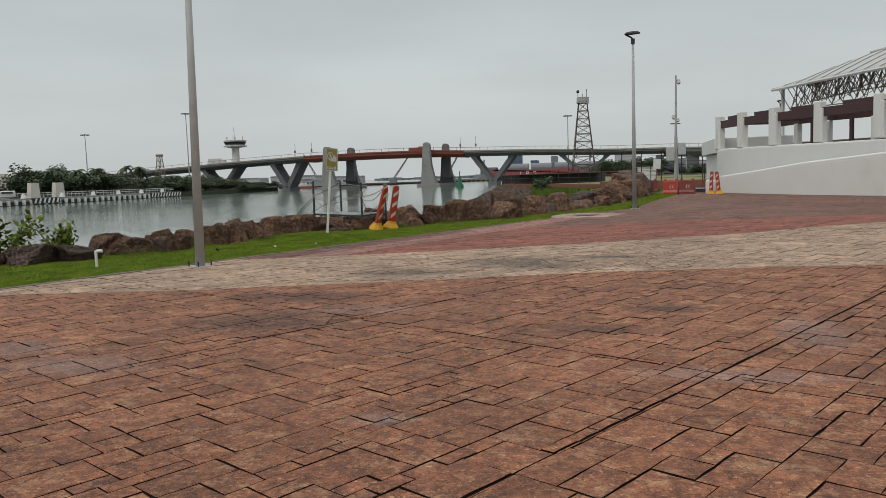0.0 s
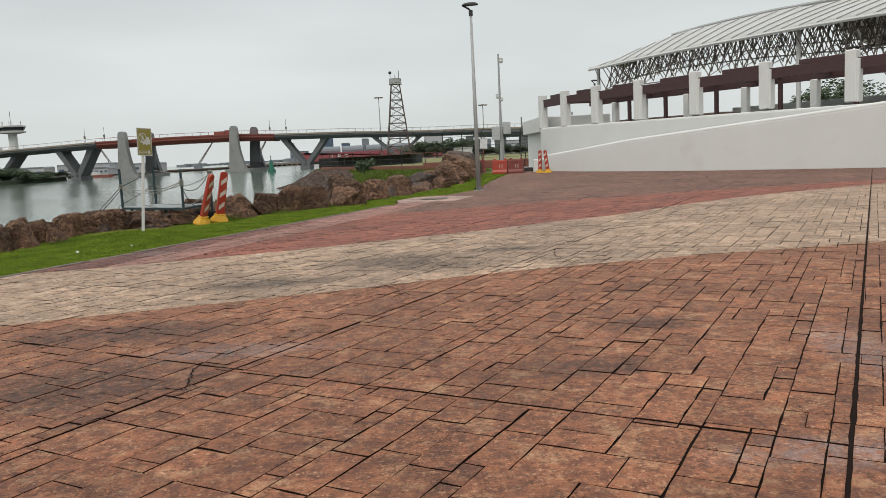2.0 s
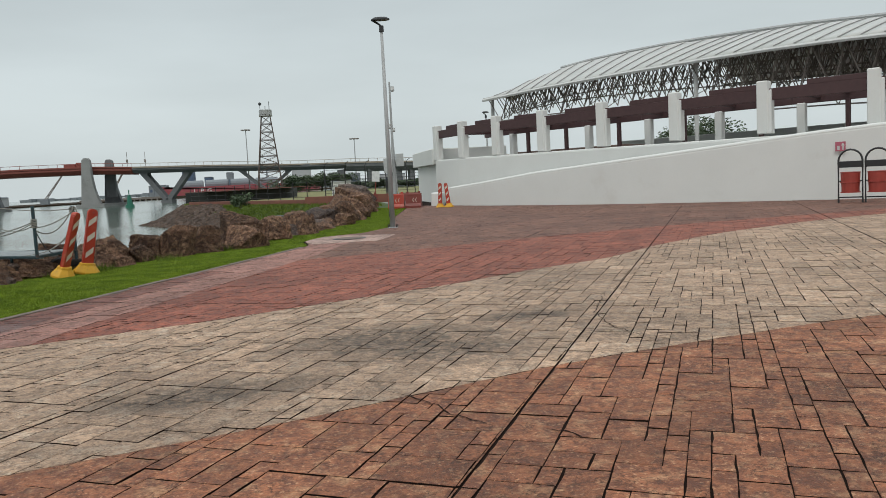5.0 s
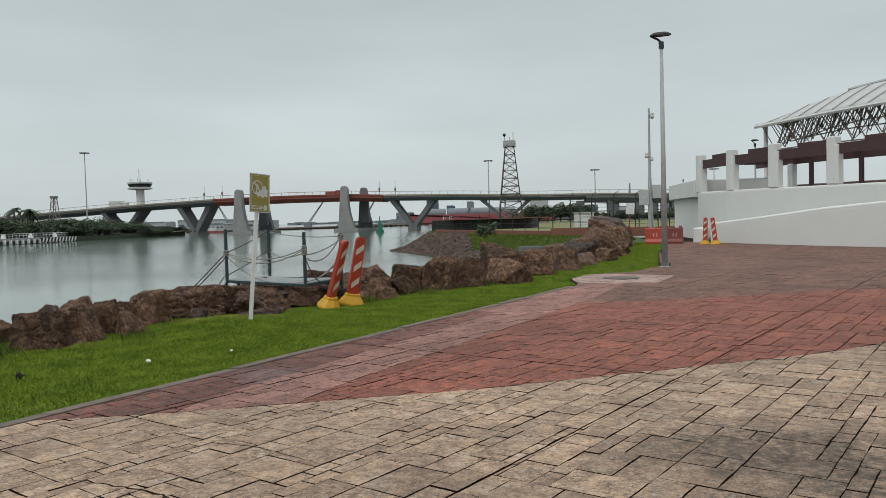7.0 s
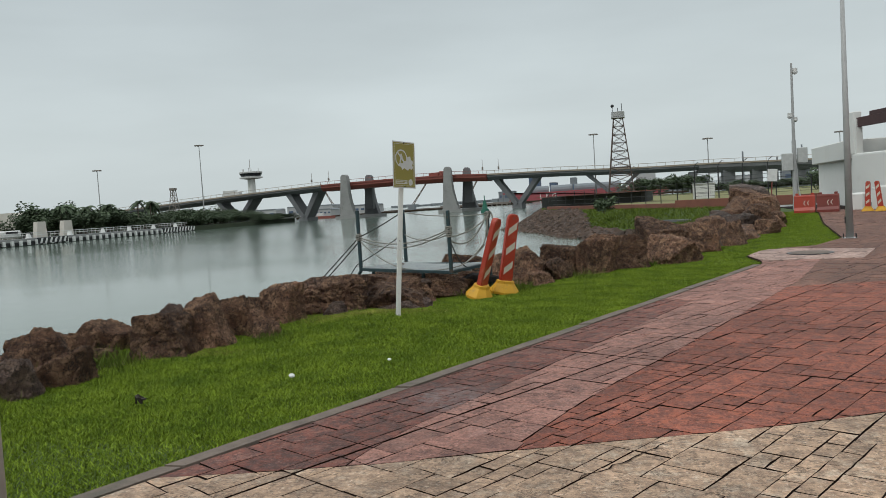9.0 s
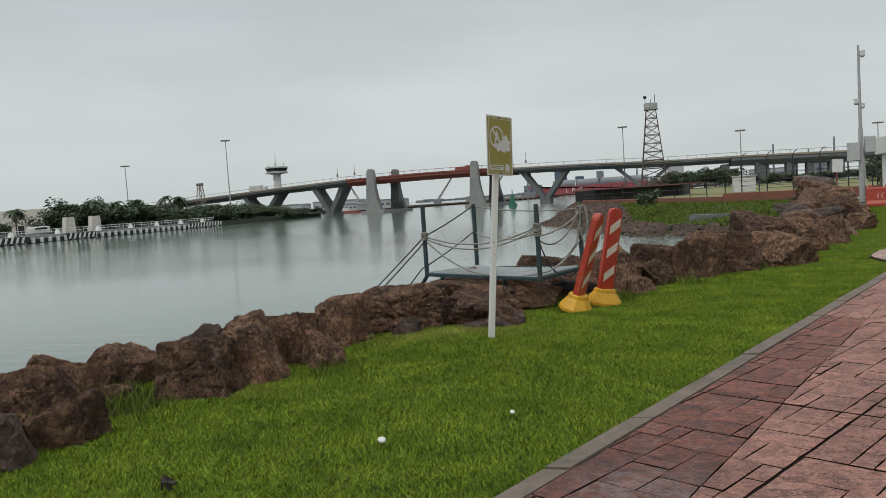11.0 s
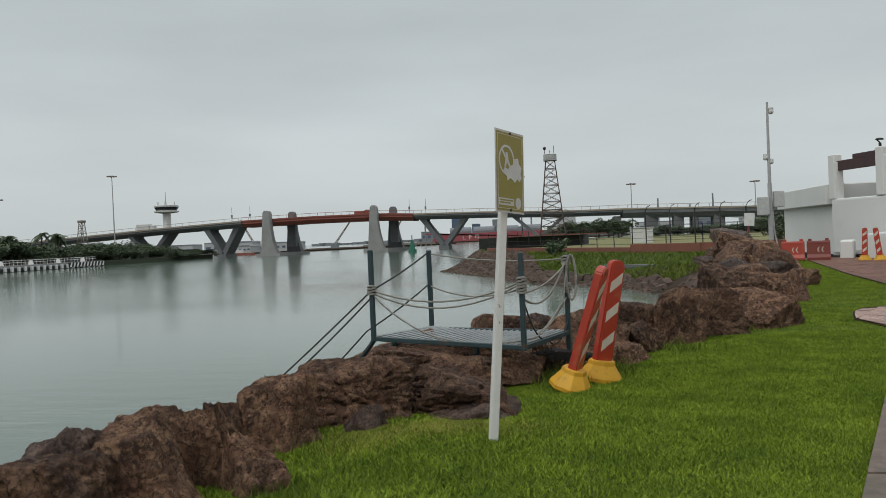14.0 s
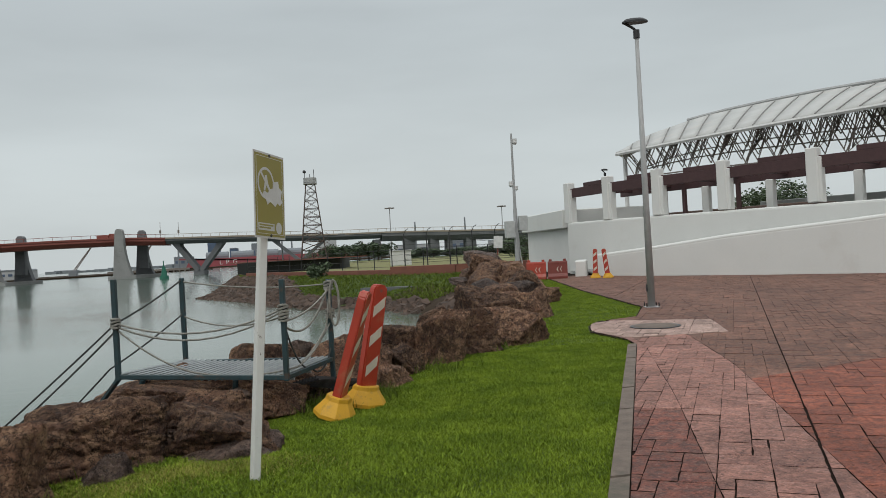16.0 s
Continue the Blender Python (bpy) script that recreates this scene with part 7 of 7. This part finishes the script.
def zoned(poly):
    """Pieces of one stamped tile with the colour band that each lies in."""
    near, rest = split([poly], LOWER)
    out = [("red", p) for p in near]
    cream, rest = split(rest, UPPER)
    out += [("cream", p) for p in cream]
    stripe, rest = split(rest, PINK_L, False)
    stripe, beyond = split(stripe, STRIPE_END)
    out += [("stripe", p) for p in stripe]
    out += [("pink" if p[0][1] < 24.3 else "dark", p) for p in beyond]
    pink, rest = split(rest, PINK_R, False)
    out += [("pink" if p[0][1] < 24.0 else "dark", p) for p in pink]
    bright, dark = split(rest, SHADE)
    out += [("bright", p) for p in bright] + [("dark", p) for p in dark]
    return out


def ashlar(u0, u1, v0, v1, unit, seed):
    """Fills a field with random oblong tiles on a square raster: (u, v, du, dv)."""
    r2 = random.Random(seed)
    nu, nv = int(round((u1 - u0) / unit)), int(round((v1 - v0) / unit))
    used = np.zeros((nu, nv), bool)
    shapes = [(3, 3), (4, 3), (3, 2), (2, 2), (2, 3), (4, 2), (3, 4), (2, 1), (1, 2)]
    weights = [5, 5, 5, 3, 4, 4, 3, 1, 1]
    out = []
    for i in range(nu):
        for j in range(nv):
            if used[i, j]:
                continue
            for a, b in r2.choices(shapes, weights, k=5) + [(2, 2), (2, 1), (1, 2), (1, 1)]:
                if i + a <= nu and j + b <= nv and not used[i:i + a, j:j + b].any():
                    used[i:i + a, j:j + b] = True
                    out.append((u0 + i * unit, v0 + j * unit, a * unit, b * unit))
                    break
    return out


tile_rng = random.Random(8)


def shrink(poly, d):
    cx, cy = sum(p[0] for p in poly) / len(poly), sum(p[1] for p in poly) / len(poly)
    n = len(poly)
    if sum(a[0] * b[1] - b[0] * a[1] for a, b in zip(poly, poly[1:] + poly[:1])) < 0:
        poly = poly[::-1]
    out = poly
    for i in range(n):
        a, b = poly[i], poly[(i + 1) % n]
        ex, ey = b[0] - a[0], b[1] - a[1]
        ln = math.hypot(ex, ey)
        if ln < 1e-6:
            continue
        nx, ny = -ey / ln, ex / ln
        g = d * (tile_rng.uniform(0.5, 1.2) if tile_rng.random() < 0.8 else tile_rng.uniform(1.4, 2.2))
        out = clip(out, a[0] + nx * g, a[1] + ny * g, nx, ny)
        if len(out) < 3:
            return []
    return out


def piece_geometry(poly, gap, edge, z, near):
    """A piece with a sloping rim: its own outline less the joint, and a top drawn in by the rim."""
    low = shrink(poly, gap)
    if len(low) < 3:
        return None
    cx, cy = sum(p[0] for p in low) / len(low), sum(p[1] for p in low) / len(low)
    if near:
        ragged = []
        for (x0, y0), (x1, y1) in zip(low, low[1:] + low[:1]):
            k = max(1, min(3, int(math.dist((x0, y0), (x1, y1)) / 0.09)))
            for i in range(k):
                f, bite = i / k + (tile_rng.uniform(-0.1, 0.1) if i else 0), tile_rng.random() ** 2 * 0.009
                x, y = x0 + (x1 - x0) * f, y0 + (y1 - y0) * f
                d = math.hypot(cx - x, cy - y) or 1
                ragged.append((x + (cx - x) / d * min(bite, d * 0.2), y + (cy - y) / d * min(bite, d * 0.2)))
        low = ragged
    n = len(low)
    reach = max(0.03, min(math.hypot(x - cx, y - cy) for x, y in low))
    f = 1 - min(0.4, edge * 1.4 / reach)
    verts = [(x, y, -0.02) for x, y in low] + [(x, y, z - edge * 0.6) for x, y in low] + [(cx + (x - cx) * f, cy + (y - cy) * f, z) for x, y in low]
    faces = []
    for r in (0, n):
        faces += [(r + i, r + (i + 1) % n, r + n + (i + 1) % n, r + n + i) for i in range(n)]
    faces.append(tuple(range(2 * n, 3 * n)))
    return verts, faces, n



pieces = []
uv_tiles = ashlar(-4.5, 43.5, -26.0, 11.2, 0.11, 4)
for u, v, du, dv in uv_tiles:
    corners = [(u, v), (u + du, v), (u + du, v + dv), (u, v + dv)]
    cu, cv = u + du / 2, v + dv / 2
    cx, cy = UX * cu + UY * cv, UY * cu - UX * cv
    edge_x = at_line(PAVE_EDGE, cy)
    if cy < 0.6 or cy > 50 or cx < edge_x - 0.5 or cx > 17 + 0.2 * max(0, cy - 1) or cy > 49 - 1.45 * max(0, cx - 5.0) + 3.5:
        continue
    polys = [corners]
    for j in JOINTS:
        cut = []
        for p in polys:
            for s in (1, -1):
                q = clip(p, 0, j + s * (0.008 if j == -1.49 else 0.0055), 0, s)
                if len(q) > 2 and area(q) > 0.0012:
                    cut.append(q)
        polys = cut
    for j in CROSS:
        cut = []
        for p in polys:
            for s in (1, -1):
                q = clip(p, j + s * 0.006, 0, s, 0)
                if len(q) > 2 and area(q) > 0.0012:
                    cut.append(q)
        polys = cut
    for p in polys:
        world_poly = [(UX * a + UY * b, UY * a - UX * b) for a, b in p]
        if cx < edge_x + 0.6:
            e0, e1 = at_line(PAVE_EDGE, cy - 0.2), at_line(PAVE_EDGE, cy + 0.2)
            world_poly = clip(world_poly, (e0 + e1) / 2 + 0.012, cy, 0.4, -(e1 - e0))
            if len(world_poly) < 3 or area(world_poly) < 0.003:
                continue
        rest, inner = [], world_poly
        for (ax, ay), (bx, by) in zip(APRON, APRON[1:] + APRON[:1]):
            if len(inner) < 3:
                break
            outer = clip(inner, ax, ay, by - ay, ax - bx)
            if len(outer) > 2 and area(outer) > 0.0012:
                rest.append(outer)
            inner = clip(inner, ax, ay, ay - by, bx - ax)
        if len(inner) > 2 and area(inner) > 0.0012:
            pieces.append(("apron", inner))
        for outer in rest:
            pieces += zoned(outer)

MIDDLE = Vector((-0.6, 7.6))
order = sorted(range(len(pieces)), key=lambda i: min((Vector((sum(p[0] for p in pieces[i][1]) / len(pieces[i][1]), sum(p[1] for p in pieces[i][1]) / len(pieces[i][1]))) - MIDDLE).length, 99))
single = set(order[:300])
joined = {k: ([], [], []) for k in ZONES}
for i, (zone, poly) in enumerate(pieces):
    faint = tile_rng.random()
    gap = 0.0012 + 0.0018 * faint ** 2
    geo = piece_geometry(poly, gap, 0.002 + 0.005 * tile_rng.random() ** 2, tile_rng.uniform(-0.003, 0.002), sum(p[1] for p in poly) / len(poly) < 19)
    if geo is None:
        continue
    verts, faces, sides = geo
    soiled = [1] * sides + [0] * (len(faces) - sides)
    if i in single:
        me = bpy.data.meshes.new("tile")
        me.from_pydata(verts, [], faces)
        me.materials.append(mat_piece[zone])
        me.materials.append(mat_grout)
        me.polygons.foreach_set("material_index", soiled)
        ob = new("tile", me)
        ob.parent = pavement
    else:
        vs, fs, ms = joined[zone]
        k = len(vs)
        vs += verts
        ms += soiled
        fs += [tuple(k + a for a in f) for f in faces]
for zone, (vs, fs, ms) in joined.items():
    if vs:
        field = raw("stamped_tiles", vs, fs, mat_tile[zone], pavement, "stuff")
        field.data.materials.append(mat_grout)
        field.data.polygons.foreach_set("material_index", ms)
cover = group_of("manhole_cover", "dark round iron manhole cover in pale stamped concrete", "manhole cover", pose(-0.42, 25.35, 0.002))
bm = bmesh.new()
bmesh.ops.create_cone(bm, cap_ends=True, segments=28, radius1=0.42, radius2=0.42, depth=0.012, matrix=Matrix.Translation((0, 0, 0.004)))
part("rim", bm, mat_black, cover)
bm = bmesh.new()
bmesh.ops.create_cone(bm, cap_ends=True, segments=28, radius1=0.36, radius2=0.35, depth=0.012, matrix=Matrix.Translation((0, 0, 0.009)))
part("lid", bm, mat_kerb, cover)


def crack(points, width):
    """A jagged crack lying open across the pieces."""
    r2 = random.Random(len(points) * 7 + int(points[0][0] * 100))
    line = []
    for (x0, y0), (x1, y1) in zip(points, points[1:]):
        n = max(3, int(math.dist((x0, y0), (x1, y1)) / 0.05))
        for k in range(n):
            f = k / n
            line.append((x0 + (x1 - x0) * f + r2.uniform(-0.016, 0.016), y0 + (y1 - y0) * f + r2.uniform(-0.016, 0.016)))
    line.append(points[-1])
    verts, faces = [], []
    for i, (x, y) in enumerate(line):
        a, b = line[max(i - 1, 0)], line[min(i + 1, len(line) - 1)]
        ln = math.dist(a, b) or 1
        w = width * r2.uniform(0.35, 1.0) * min(1, 0.3 + 4 * min(i, len(line) - 1 - i) / len(line))
        nx, ny = -(b[1] - a[1]) / ln * w / 2, (b[0] - a[0]) / ln * w / 2
        verts += [(x + nx, y + ny, 0.0026), (x - nx, y - ny, 0.0026)]
    faces = [(2 * i, 2 * i + 1, 2 * i + 3, 2 * i + 2) for i in range(len(line) - 1)]
    raw("crack", verts, faces, mat_grout, pavement)


crack([(-1.09, 10.51), (-0.87, 10.18), (-0.78, 9.86), (-0.6, 9.58)], 0.016)
crack([(-0.33, 9.42), (-0.24, 9.35), (-0.2, 9.23)], 0.018)
crack([(1.8, 13.78), (1.22, 12.67), (1.1, 11.94), (1.2, 11.2)], 0.014)
crack([(-2.25, 6.92), (-1.99, 6.85), (-2.1, 7.38), (-1.98, 7.88)], 0.014)
crack([(-7.43, 9.47), (-6.88, 9.2), (-6.41, 8.89)], 0.02)
crack([(1.55, 5.32), (1.6, 5.24), (1.71, 5.18)], 0.022)
crack([(-3.89, 13.01), (-3.62, 13.34), (-3.41, 13.65)], 0.014)
crack([(-5.06, 11.58), (-4.46, 11.39), (-4.05, 11.17), (-3.55, 10.89)], 0.022)
crack([(-4.67, 12.16), (-4.5, 12.31), (-4.14, 12.22), (-3.69, 11.93)], 0.014)
